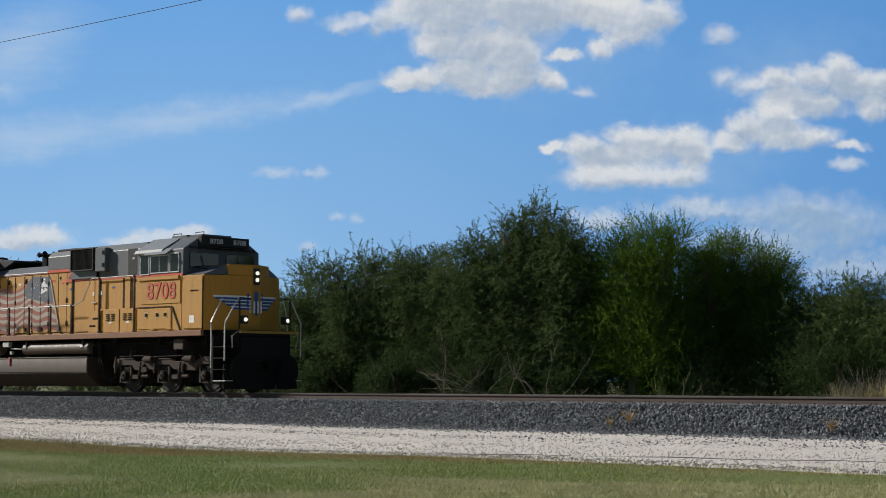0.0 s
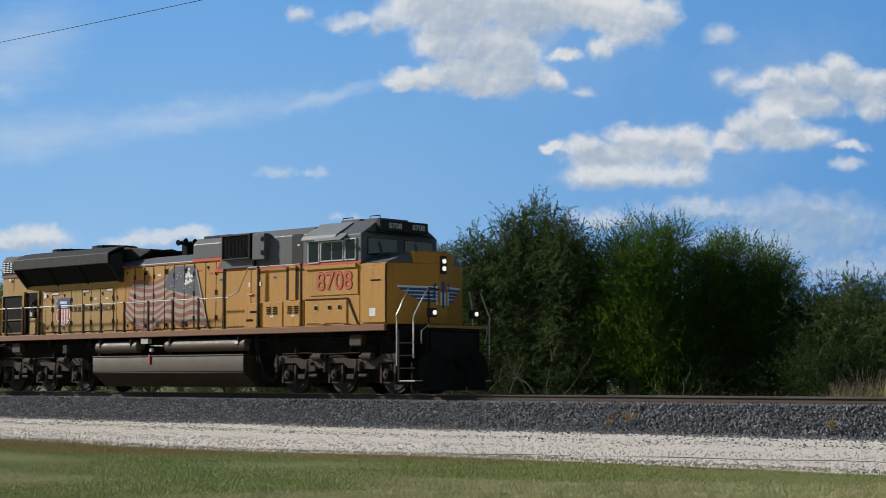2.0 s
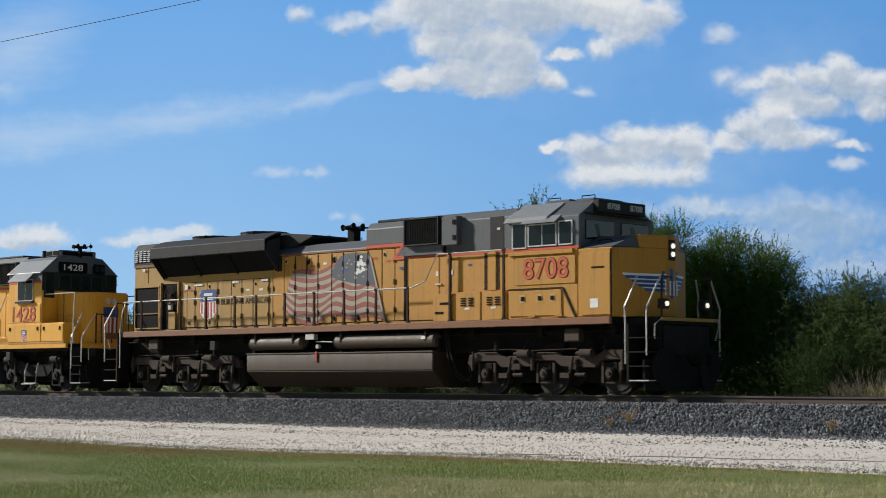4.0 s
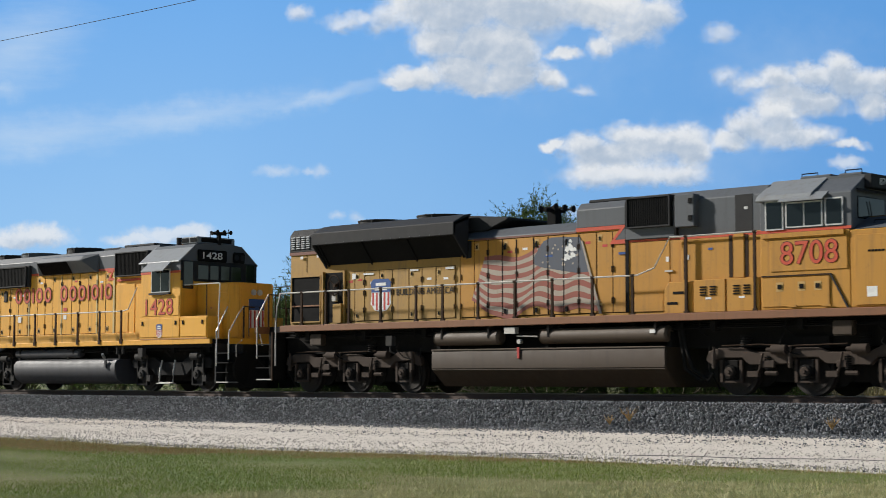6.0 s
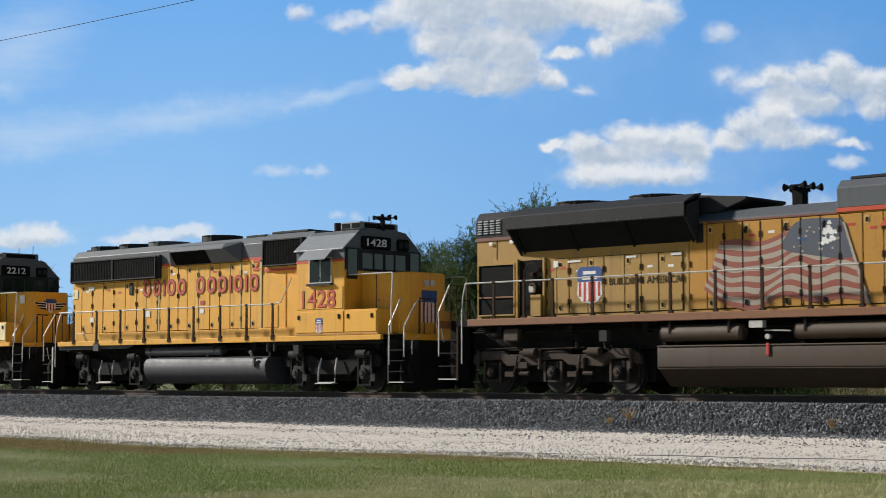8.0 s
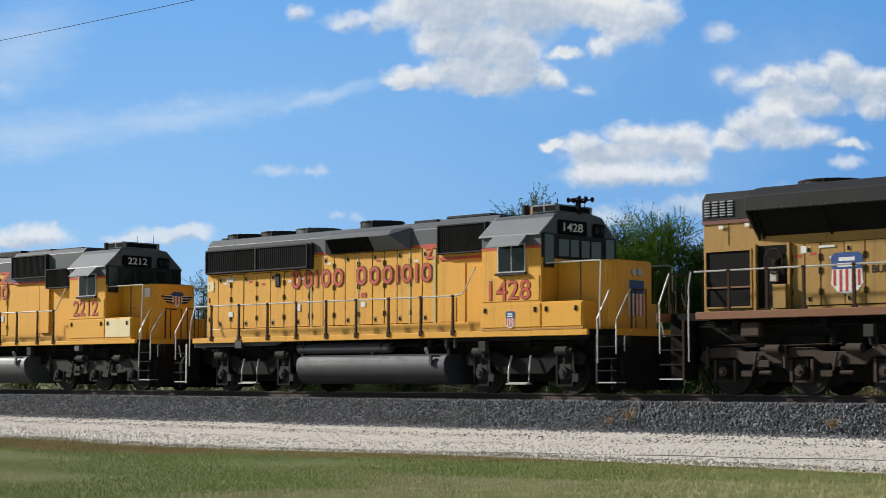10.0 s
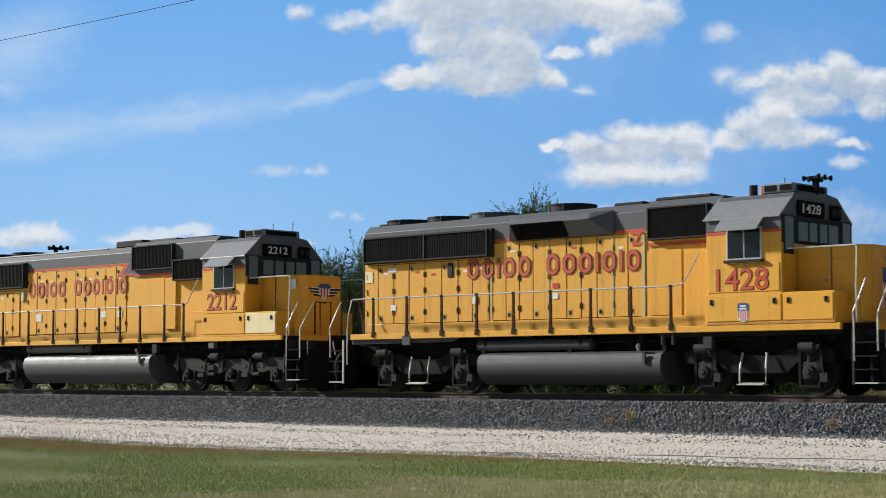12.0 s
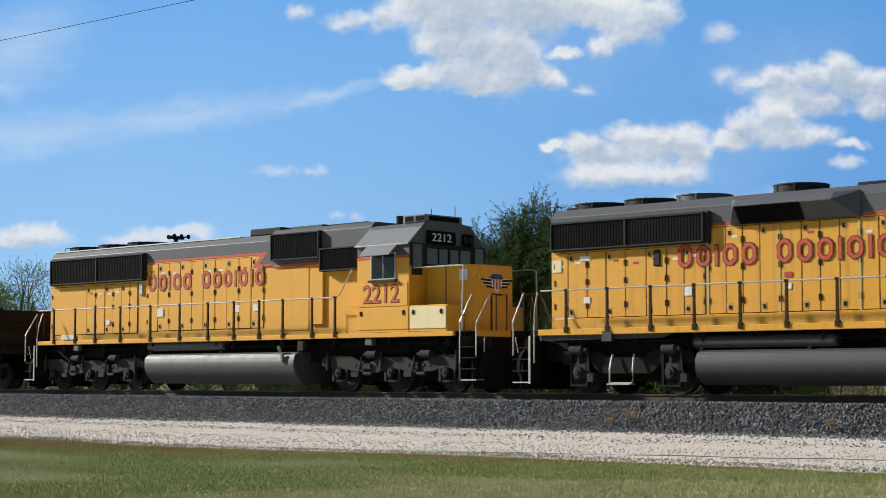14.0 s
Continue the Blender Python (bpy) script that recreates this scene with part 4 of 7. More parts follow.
def jumper(loco, x, s, z=1.3):
    bm = box(B(), x - 0.12, x + 0.12, *sy(1.35, 1.5, s), z - 0.15, z + 0.12)
    tube(bm, [(x, s * 1.45, z - 0.15), (x + 0.04, s * 1.46, z - 0.3), (x + 0.15, s * 1.4, z - 0.36)], 0.03, 6)
    part("receptacle_box", bevel(bm, 0.01, 1), TRUCK_GREY, loco)


def underframe(loco, length, z0, z1):
    bm = box(B(), -length + 0.7, -0.75, -0.85, 0.85, z0 - 0.62, z1 - 0.03)
    part("underframe", bm, BLACK, loco)
    # pipes and conduits under the deck edge
    for s in SIDES:
        bm = B()
        for k in range(3):
            y = s * (1.0 + 0.12 * k)
            tube(bm, [(-length + 1.6, y, z0 - 0.06 - 0.05 * k), (-length * 0.5, y, z0 - 0.08 - 0.05 * k), (-1.7, y, z0 - 0.06 - 0.05 * k)], 0.022, 5)
        for i in range(9):
            x = -length + 2.2 + i * (length - 4.4) / 8
            tube(bm, [(x, s * 1.25, z0), (x, s * 1.27, z0 - 0.22), (x + 0.18, s * 1.22, z0 - 0.36)], 0.022, 5)
            box(bm, x + 0.3, x + 0.45, *sy(1.1, 1.3, s), z0 - 0.24, z0 - 0.02)
        part("piping", bm, BLACK, loco)


def end_platform(loco, x_in, x_out, z0, z1, mat, stripe):
    a, b = min(x_in, x_out), max(x_in, x_out)
    bm = box(B(), a, b, -0.96, 0.96, z0, z1)
    p = part("end_platform", bm, BLACK, loco)
    k = 1 if x_out > x_in else -1
    part("platform_edge", box(B(), *sorted((x_out, x_out + k * 0.03)), -1.5, 1.5, z0 - 0.02, z1), mat, p, "painted platform edge")
    part("end_plate", box(B(), *sorted((x_out - k * 0.1, x_out - k * 0.02)), -1.0, 1.0, 0.7, z0), BLACK, p)
    for y in (-0.75, 0.75):
        grab(loco, [(x_out, y, z1), (x_out, y, z1 + 0.95), (x_out, y * 0.45, z1 + 0.95), (x_out, y * 0.45, z1)], 0.018, RAIL_DARK)


def plow(loco, x, k=1, mat=BLACK):
    bm = B()
    for s in SIDES:
        vs = [bm.verts.new(p) for p in ((x - k * 0.35, s * 1.45, 0.12), (x + k * 0.12, s * 0.25, 0.10), (x - k * 0.02, s * 0.25, 0.95), (x - k * 0.40, s * 1.40, 0.85))]
        us = [bm.verts.new(v.co - Vector((k * 0.05, 0, 0))) for v in vs]
        bm.faces.new(vs)
        bm.faces.new(us[::-1])
        for i in range(4):
            bm.faces.new((vs[i], us[i], us[(i + 1) % 4], vs[(i + 1) % 4]))
    box(bm, *sorted((x - k * 0.06, x)), -0.26, 0.26, 0.10, 0.7)
    for s in SIDES:
        cyl(bm, (x - k * 0.2, s * 0.80, 0.66), 'x', 0.52, 0.10, 24)
    part("snow_plow", bm, mat, loco, "black plow blade under the coupler")


# ---- the lead six-axle locomotive ----


def lead_locomotive():
    L = 22.63
    lo = thing("lead_locomotive", "dusty yellow and grey six-axle diesel locomotive with a faded flag", "locomotive", "locomotives of the train")
    Y, G = YELLOW_DUSTY, GREY
    d0, d1 = 1.70, 1.88
    for s in SIDES:
        part("side_sill", bevel(box(B(), -20.95, -1.72, *sy(1.44, 1.55, s), d0, d1), 0.015, 1), SILL_BROWN, lo, "rusty brown side sill")
    part("deck", box(B(), -20.95, -1.72, -1.44, 1.44, d0 + 0.02, d1 - 0.01), BLACK, lo)
    underframe(lo, L, d0, d1)
    # radiator section
    h = prism(B(), [(-1.05, d1), (-1.05, 4.45), (-0.9, 4.62), (0.9, 4.62), (1.05, 4.45), (1.05, d1)], -21.05, -14.4, 'x')
    part("radiator_hood", bevel(h, 0.02, 1), YELLOW_SOOT_SHADE, lo)
    part("radiator_roof", bevel(prism(B(), [(-1.07, 3.98), (-1.07, 4.46), (-0.92, 4.64), (0.92, 4.64), (1.07, 4.46), (1.07, 3.98)], -21.07, -19.4, 'x'), 0.015, 1), GREY_DARK, lo)
    for s in SIDES:
        bm = prism(B(), [(s * 0.9, 4.68), (s * 1.2, 4.62), (s * 1.62, 4.42), (s * 1.62, 4.08), (s * 1.56, 4.08), (s * 1.52, 4.34), (s * 1.06, 4.5)], -19.55, -14.12, 'x')
        fl = part("radiator_flare", bevel(bm, 0.02, 1), GREY_DARK, lo, "flared sooty radiator housing")
        for x in (-19.55, -14.17):
            part("flare_end", prism(B(), [(s * 1.04, 4.6), (s * 1.6, 4.4), (s * 1.6, 4.08), (s * 1.05, 3.46)], x, x + 0.05, 'x'), GREY_DARK, fl)
        bm = B()
        for i in range(4):
            x = -19.4 + i * 5.15 / 3
            prism(bm, [(s * 1.52, 4.1), (s * 1.06, 3.5), (s * 1.06, 3.56), (s * 1.52, 4.16)], x - 0.03, x + 0.03, 'x')
        prism(bm, [(s * 1.50, 4.13), (s * 1.05, 3.55), (s * 1.05, 4.3), (s * 1.5, 4.3)], -19.45, -14.17, 'x')
        tagged(part("radiator_screen", bm, GRILLE, fl, "black radiator intake screen"), kind="stuff")
        for i in range(14):
            part("rivet", cyl(B(), (-19.3 + i * 0.36, s * 1.625, 4.12), 'y', 0.014, 0.014, 6), GREY, fl)
        # rear louvres, brake recess
        for j in range(4):
            for k in range(6):
                part("louvre", prism(B(), [(s * 1.07, 4.08 + k * 0.062), (s * 1.10, 4.08 + k * 0.062), (s * 1.07, 4.12 + k * 0.062)], -20.99 + j * 0.21, -20.84 + j * 0.21, 'x'), GREY_LIGHT, lo)
        g = louvre_screen(lo, "rear_grille", -20.95, -19.76, 2.0, 3.26, 1.09, s, True, 0.10, 0.04, "dark rear intake grille", YELLOW_SOOT_SHADE)
        part("grille_bar", box(B(), -20.95, -19.76, *sy(1.06, 1.10, s), 2.42, 2.46), SILL_BROWN, g)
        part("rear_stripe", box(B(), -21.06, -19.62, *sy(1.05, 1.078, s), 3.90, 3.985), MAROON_DIM, lo, "faded maroon stripe")
        part("door_seam", box(B(), -20.36, -20.34, *sy(1.05, 1.056, s), 3.4, 3.9), GRILLE, lo)
        part("hand_brake_recess", box(B(), -19.58, -18.76, *sy(1.05, 1.056, s), 1.95, 3.34), GRILLE, lo)
        for x in (-19.66, -18.78):
            part("recess_post", bevel(box(B(), x, x + 0.07, *sy(1.05, 1.13, s), 1.9, 3.38), 0.008, 1), YELLOW_SOOT_SHADE, lo)
        bm = B()
        for i in range(24):
            q = i * math.pi / 12
            tube(bm, [(-19.11 + 0.24 * math.cos(q), s * 1.16, 2.98 + 0.28 * math.sin(q)), (-19.11 + 0.24 * math.cos(q + math.pi / 12), s * 1.16, 2.98 + 0.28 * math.sin(q + math.pi / 12))], 0.018, 5)
        for q in (0.4, 2.5, 4.6):
            tube(bm, [(-19.11, s * 1.14, 2.98), (-19.11 + 0.24 * math.cos(q), s * 1.16, 2.98 + 0.28 * math.sin(q))], 0.016, 5)
        cyl(bm, (-19.11, s * 1.11, 2.98), 'y', 0.05, 0.1, 10)
        part("hand_brake_wheel", bm, RAIL_DARK, lo, smooth=True)
        part("brake_box", bevel(box(B(), -19.12, -18.78, *sy(1.05, 1.20, s), 1.92, 2.46), 0.01, 1), YELLOW_SOOT_SHADE, lo)
        part("brake_chain_box", bevel(box(B(), -19.22, -19.04, *sy(1.05, 1.15, s), 2.52, 2.75), 0.02, 1), RAIL_SILVER, lo)
    hood_doors(lo, [-18.70, -18.36, -17.97, -17.38, -16.88, -16.26, -15.77, -15.26, -14.57], 1.97, 3.33, 1.05, YELLOW_SOOT_SHADE, seed=3)
    # engine hood with sloped shoulders
    part("engine_hood", bevel(prism(B(), [(-1.05, d1), (-1.05, 3.99), (1.05, 3.99), (1.05, d1)], -14.4, -8.85, 'x'), 0.015, 1), Y, lo)
    part("hood_roof", bevel(prism(B(), [(-1.07, 3.98), (-1.05, 4.02), (-0.72, 4.25), (0.72, 4.25), (1.05, 4.02), (1.07, 3.98)], -14.4, -10.5, 'x'), 0.01, 1), G, lo)
    part("exhaust_hatch", bevel(prism(B(), [(-14.5, 4.2), (-13.7, 4.2), (-12.95, 4.46), (-12.95, 4.52), (-14.5, 4.66)], -0.85, 0.85, 'y'), 0.02, 1), GREY_DARK, lo)
    hood_doors(lo, [-14.38, -13.89, -13.41, -12.92, -12.45, -11.88, -11.41, -10.91, -10.43, -9.88, -9.39, -8.95], 1.97, 3.92, 1.05, Y, seed=5)
    for s in SIDES:
        part("oval_port", bevel(box(B(), -14.12, -13.98, *sy(1.06, 1.09, s), 3.5, 3.95), 0.03, 2), GREY_DARK, lo)
    # tall equipment section
    part("tall_hood", bevel(prism(B(), [(-1.08, 4.05), (-1.08, 4.5), (-0.9, 4.68), (0.9, 4.68), (1.08, 4.5), (1.08, 4.05)], -10.5, -8.85, 'x'), 0.02, 1), G, lo)
    part("tall_hood_cap", bevel(box(B(), -10.3, -8.95, -0.85, 0.85, 4.67, 4.76), 0.03, 1), GREY_DARK, lo)
    part("inverter_cabinet", bevel(box(B(), -8.85, -7.15, -1.2, 1.2, d1, 3.70), 0.015, 1), Y, lo)
    part("inverter_cabinet", bevel(box(B(), -7.15, -4.95, -1.40, 1.40, d1, 3.67), 0.015, 1), Y, lo)
    part("inverter_roof", bevel(prism(B(), [(-1.28, 3.66), (-1.28, 4.50), (-1.05, 4.72), (1.05, 4.72), (1.28, 4.50), (1.28, 3.66)], -8.85, -4.95, 'x'), 0.02, 1), G, lo)
    striped_band(lo, -8.86, -7.16, 3.61, 3.69, -1.2)
    striped_band(lo, -7.16, -4.95, 3.58, 3.66, -1.40)
    part("roof_stripe", box(B(), -13.9, -10.5, -1.078, -1.04, 3.945, 3.99), MAROON_DIM, lo, "faded maroon stripe")
    part("red_stripe", box(B(), -10.5, -9.05, -1.092, -1.0, 3.97, 4.06), RED, lo, "thin red paint stripe")
    part("zigzag_fill", prism(B(), [(-8.95, 4.06), (-8.86, 4.06), (-8.86, 3.71), (-9.30, 3.71)], -1.088, -1.05, 'y'), GREY, lo)
    for s in SIDES:
        # black strip painted in for the shadowed step between hood and cabinet
        part("cabinet_seam", box(B(), -8.90, -8.80, *sy(1.05, 1.22, s), 1.95, 4.60), GRILLE, lo, "black strip standing for the shade at the cabinet's step")
        part("cabinet_seam", box(B(), -7.36, -7.30, *sy(1.2, 1.38, s), 3.70, 4.62), GRILLE, lo)
    part("zigzag_stripe", prism(B(), [(-9.08, 4.06), (-8.95, 4.06), (-9.30, 3.71), (-8.86, 3.71), (-8.86, 3.61), (-9.47, 3.61)], -1.092, -1.05, 'y'), RED, lo)
    for s in SIDES:
        louvre_screen(lo, "inverter_grille", -8.7, -7.5, 3.96, 4.62, 1.40, s, True, 0.06)
        part("grille_box", box(B(), -8.74, -7.46, *sy(1.2, 1.36, s), 3.92, 4.66), GREY_DARK, lo)
        c = part("equipment_box", bevel(box(B(), -7.3, -6.75, *sy(1.2, 1.45, s), 3.86, 4.62), 0.02, 1), G, lo)
        for z in (4.0, 4.4):
            part("latch", box(B(), -6.9, -6.8, *sy(1.45, 1.47, s), z, z + 0.12), GRILLE, c)
        # no recess is cut: a flat dark panel stands for its shade
        part("door_recess", box(B(), -5.74, -5.28, *sy(1.2, 1.286, s), 3.70, 4.52), GREY_DARK, lo, "flat dark panel for the shade in an access doorway")
        part("recess_door", box(B(), -5.70, -5.44, *sy(1.39, 1.42, s), 2.64, 3.64), Y, lo)
        part("cabinet_door", bevel(box(B(), -8.7, -7.6, *sy(1.2, 1.225, s), 1.95, 3.6), 0.008, 1), Y, lo)
        part("cabinet_door", bevel(box(B(), -7.58, -7.17, *sy(1.2, 1.225, s), 2.0, 3.60), 0.008, 1), Y, lo)
        k = part("step_locker", bevel(prism(B(), [(-7.6, d1), (-7.6, 2.42), (-7.46, 2.60), (-6.78, 2.60), (-6.78, d1)], *sy(1.2, 1.46, s), 'y'), 0.012, 1), Y, lo, "yellow locker with a cut corner")
        for x, z in ((-7.35, 2.32), (-7.52, 2.08)):
            part("slot", box(B(), x, x + 0.3, *sy(1.46, 1.468, s), z, z + 0.06), GRILLE, k, "black slot")
        part("door_handle", box(B(), -7.72, -7.5, *sy(1.225, 1.26, s), 2.86, 2.90), RAIL_SILVER, lo, "steel door handle")
        part("notice", box(B(), -7.7, -7.62, *sy(1.225, 1.231, s), 3.1, 3.22), WHITE, lo)
        part("notice", box(B(), -5.50, -5.40, *sy(1.286, 1.292, s), 4.18, 4.24), ALU, lo)
        # dark strips in place of the shaded lower sides of the recesses
        for x in (-7.08, -5.84, -5.42):
            part("recess_shade_strip", box(B(), x, x + 0.10, *sy(1.39, 1.405, s), 2.65, 3.6), RAIL_DARK, lo)
        # louvred lockers at full width
        for x in (-6.75, -5.85):
            b = part("louvred_locker", bevel(box(B(), x, x + 0.86, *sy(1.2, 1.5, s), d1, 2.62), 0.012, 1), Y, lo)
            for cx in (x + 0.18, x + 0.45):
                for k in range(4):
                    part("louvre", bevel(box(B(), cx, cx + 0.17, *sy(1.5, 1.52, s), 2.26 + k * 0.06, 2.29 + k * 0.06), 0.004, 1), GRILLE, b)
            part("notice", box(B(), x + 0.33, x + 0.48, *sy(1.5, 1.505, s), 2.17, 2.22), WHITE, b)
    # cab
    cab_sec = [(-1.5, d1), (-1.5, 4.37), (-0.80, 4.80), (0.80, 4.80), (1.5, 4.37), (1.5, d1)]
    low = [(-1.5, d1), (-1.5, 3.56), (1.5, 3.56), (1.5, d1)]
    cab = part("cab", bevel(prism(B(), low, -4.95, -2.72, 'x'), 0.015, 1), Y, lo, "wide yellow crew cab")
    part("cab_upper", bevel(prism(B(), [(-1.5, 3.565), (-1.5, 4.37), (-0.80, 4.80), (0.80, 4.80), (1.5, 4.37), (1.5, 3.565)], -4.95, -2.66, 'x'), 0.02, 1), G, cab)
    for s in SIDES:
        bm = B()
        prism(bm, [(s * 0.85, 4.80), (s * 1.55, 4.40), (s * 1.62, 4.30), (s * 1.60, 4.26), (s * 1.50, 4.32), (s * 0.83, 4.76)], -5.0, -3.6, 'x')
        part("roof_slope", bevel(bm, 0.01, 1), GREY_LIGHT, cab, "light grey sloping roof edge")
        bm = prism(B(), [(s * 1.45, 4.42), (s * 1.72, 4.24), (s * 1.72, 4.22), (s * 1.45, 4.38)], -4.35, -3.25, 'x')
        part("awning", bm, GREY_LIGHT, cab, "grey window awning")
        part("roof_slope", prism(B(), [(-3.6, 4.4), (-2.66, 4.4), (-2.66, 4.78), (-3.6, 4.80)], *sy(0.84, 0.9, s), 'y'), G, cab)
        side_window(cab, -4.80, -4.34, 3.63, 4.28, 1.5, s, 1)
        side_window(cab, -4.28, -3.36, 3.66, 4.22, 1.5, s, 2)
        side_window(cab, -3.30, -2.86, 3.66, 4.26, 1.5, s, 1)
        part("arm_rest", box(B(), -4.9, -2.84, *sy(1.5, 1.56, s), 3.46, 3.56), Y, cab)
        part("side_panel", bevel(box(B(), -4.7, -2.78, *sy(1.5, 1.52, s), 2.72, 3.42), 0.006, 1), Y, cab)
        part("side_locker", bevel(box(B(), -4.9, -3.22, *sy(1.5, 1.525, s), 1.95, 2.58), 0.006, 1), Y, cab)
        part("seam", box(B(), -4.92, -3.2, *sy(1.5, 1.53, s), 2.605, 2.635), RAIL_DARK, cab)
        part("window_stripe", box(B(), -4.94, -2.68, *sy(1.5, 1.504, s), 3.57, 3.635), RED, cab)
        part("seam", prism(B(), [(-3.22, 2.635), (-3.18, 2.635), (-2.76, 1.88), (-2.80, 1.88)], *sy(1.5, 1.53, s), 'y'), GREY_DARK, cab)
        for x in (-4.5, -3.55, -3.95):
            part("latch", box(B(), x, x + 0.10, *sy(1.525, 1.545, s), 2.33, 2.43), GRILLE, cab)
            part("latch_plate", box(B(), x - 0.04, x + 0.14, *sy(1.525, 1.53, s), 2.28, 2.48), FADED_PLATE, cab)
        for x in (-4.25, -3.4):
            part("hinge", box(B(), x, x + 0.22, *sy(1.525, 1.55, s), 1.93, 1.97), Y, cab)
    # windscreen face, number boards
    for y0, y1 in ((-1.28, -0.14), (0.14, 1.28)):
        part("windshield", bevel(box(B(), -2.67, -2.635, y0, y1, 3.80, 4.28), 0.02, 2), WINDSCREEN, cab, "dark windshield pane")
        part("wiper", tube(B(), [(-2.61, (y0 + y1) / 2, 3.76), (-2.60, (y0 + y1) / 2 - 0.15, 4.18)], 0.012, 4), GRILLE, cab)
    part("number_board", bevel(box(B(), -2.67, -2.48, -0.95, 0.95, 4.47, 4.78), 0.02, 1), GREY_DARK, cab)
    lettering("board_number", "8708", -2.478, -0.62, 4.56, 0.15, 0.50, WHITE, cab, front=True)
    lettering("board_number", "8708", -2.478, 0.30, 4.56, 0.15, 0.50, WHITE, cab, front=True)
    for y in (-0.85,):
        part("visor", prism(B(), [(-2.66, 4.42), (-2.55, 4.38), (-2.55, 4.40), (-2.66, 4.45)], -1.3, 1.3, 'y'), GREY_DARK, cab)
    # wedge nose
    plan = [(-2.72, -1.5), (-1.68, -1.5), (-1.36, -0.80), (-1.02, -0.16), (-1.02, 0.16), (-1.36, 0.80), (-1.68, 1.5), (-2.72, 1.5)]
    part("nose", bevel(prism(B(), plan, d1, 3.54, 'z'), 0.02, 1), Y, lo, "wide wedge-shaped yellow nose")
    crest = [(-2.66, -0.84), (-1.36, -0.80), (-1.02, -0.16), (-1.02, 0.16), (-1.36, 0.80), (-2.66, 0.84)]
    part("nose_crest", bevel(prism(B(), crest, 3.53, 3.86, 'z'), 0.02, 1), Y, lo)
    for s in SIDES:
        bm = B()
        vs = [bm.verts.new(q) for q in ((-2.66, s * 1.48, 3.55), (-1.70, s * 1.48, 3.55), (-1.38, s * 0.80, 3.55), (-2.66, s * 0.80, 3.55), (-2.66, s * 0.84, 3.85), (-1.50, s * 0.82, 3.84))]
        for f in ((0, 1, 2, 3), (0, 4, 5, 1), (1, 5, 2), (0, 3, 4), (3, 2, 5, 4)):
            bm.faces.new([vs[i] for i in f])
        part("nose_slope", bm, GREY, lo, "grey sloping nose shoulder")
        grab(lo, [(-2.3, s * 1.2, 3.66), (-2.3, s * 1.2, 3.74), (-1.9, s * 1.2, 3.74), (-1.9, s * 1.2, 3.66)], 0.012, GRILLE)
    part("nose_roof", prism(B(), [(-2.64, -0.8), (-1.7, -0.7), (-1.7, 0.7), (-2.64, 0.8)], 3.855, 3.875, 'z'), GREY_DARK, lo)
    part("nose_side_door", bevel(box(B(), -2.6, -1.72, -1.525, -1.49, 1.93, 3.42), 0.008, 1), Y, lo)
    for i in range(5):
        part("vent_slot", box(B(), -2.28 + 0.08 * i, -2.22 + 0.08 * i, -1.535, -1.5, 3.05, 3.09), GRILLE, lo)
    part("nose_edge", box(B(), -1.715, -1.69, -1.527, -1.49, 1.9, 3.5), GRILLE, lo, "dark gap at the nose door")
    part("notice", box(B(), -2.32, -2.08, -1.53, -1.5, 2.10, 2.32), WHITE, lo, "square white notice")
    part("light_bracket", bevel(box(B(), -1.05, -0.985, -0.12, 0.12, 3.25, 3.75), 0.015, 1), GREY_DARK, lo)
    for z in (3.60, 3.40):
        part("headlight", cyl(B(), (-0.98, 0, z), 'x', 0.062, 0.05, 18), LAMP, lo, "round lit headlight", smooth=True)
    for y in (-0.72, 0.95):
        b = part("ditch_light_box", bevel(box(B(), -0.85, -0.66, y - 0.12, y + 0.12, 2.06, 2.30), 0.02, 1), GREY_DARK, lo)
        part("ditch_light", cyl(B(), (-0.65, y, 2.18), 'x', 0.06, 0.04, 18), LAMP, b, "round lit ditch light", smooth=True)

    def nose_x(y):
        return float(np.interp(abs(y), [0, 0.16, 0.8, 1.5], [-1.02, -1.02, -1.36, -1.68]))
    wings(lo, nose_x, 2.72, 1.25, 0.42, WHITE)
    wings(lo, lambda y: nose_x(y) + 0.008, 2.66, 1.2, 0.42, BLUE)
    bm = B()
    for s in SIDES:
        vs = [bm.verts.new((nose_x(y) + k, y * s, z)) for k in (0.002, 0.02) for y, z in ((0.0, 3.05), (0.3, 2.98), (0.32, 2.6), (0.0, 2.3))]
        bm.faces.new(vs[:4])
        bm.faces.new(vs[4:][::-1])
        for i in range(4):
            bm.faces.new((vs[i], vs[4 + i], vs[4 + (i + 1) % 4], vs[(i + 1) % 4]))
    em = part("nose_emblem", bm, BLUE, lo, "blue shield on the nose")
    for y in (-0.24, -0.12, 0.03, 0.15):
        part("emblem_bar", box(B(), nose_x(y) + 0.018, nose_x(y) + 0.03, y, y + 0.05, 2.4, 2.75), WHITE, em)
    # front and rear ends
    part("anticlimber", bevel(box(B(), -1.72, -0.6, -1.0, 1.0, d0 - 0.02, d1 - 0.02), 0.02, 1), BLACK, lo)
    # this edge lies in shadow: the darker yellow paints that shade in
    part("platform_edge", box(B(), -0.62, -0.56, -1.0, 1.3, d1 - 0.11, d1 - 0.03), YELLOW_SOOT_SHADE, lo, "yellow platform edge, colour darkened for its shade")
    part("pilot", box(B(), -0.75, -0.6, -1.0, 1.0, 0.9, d0 - 0.04), BLACK, lo)
    plow(lo, -0.42)
    end_platform(lo, -20.95, -22.05, d0, d1, SILL_BROWN, True)
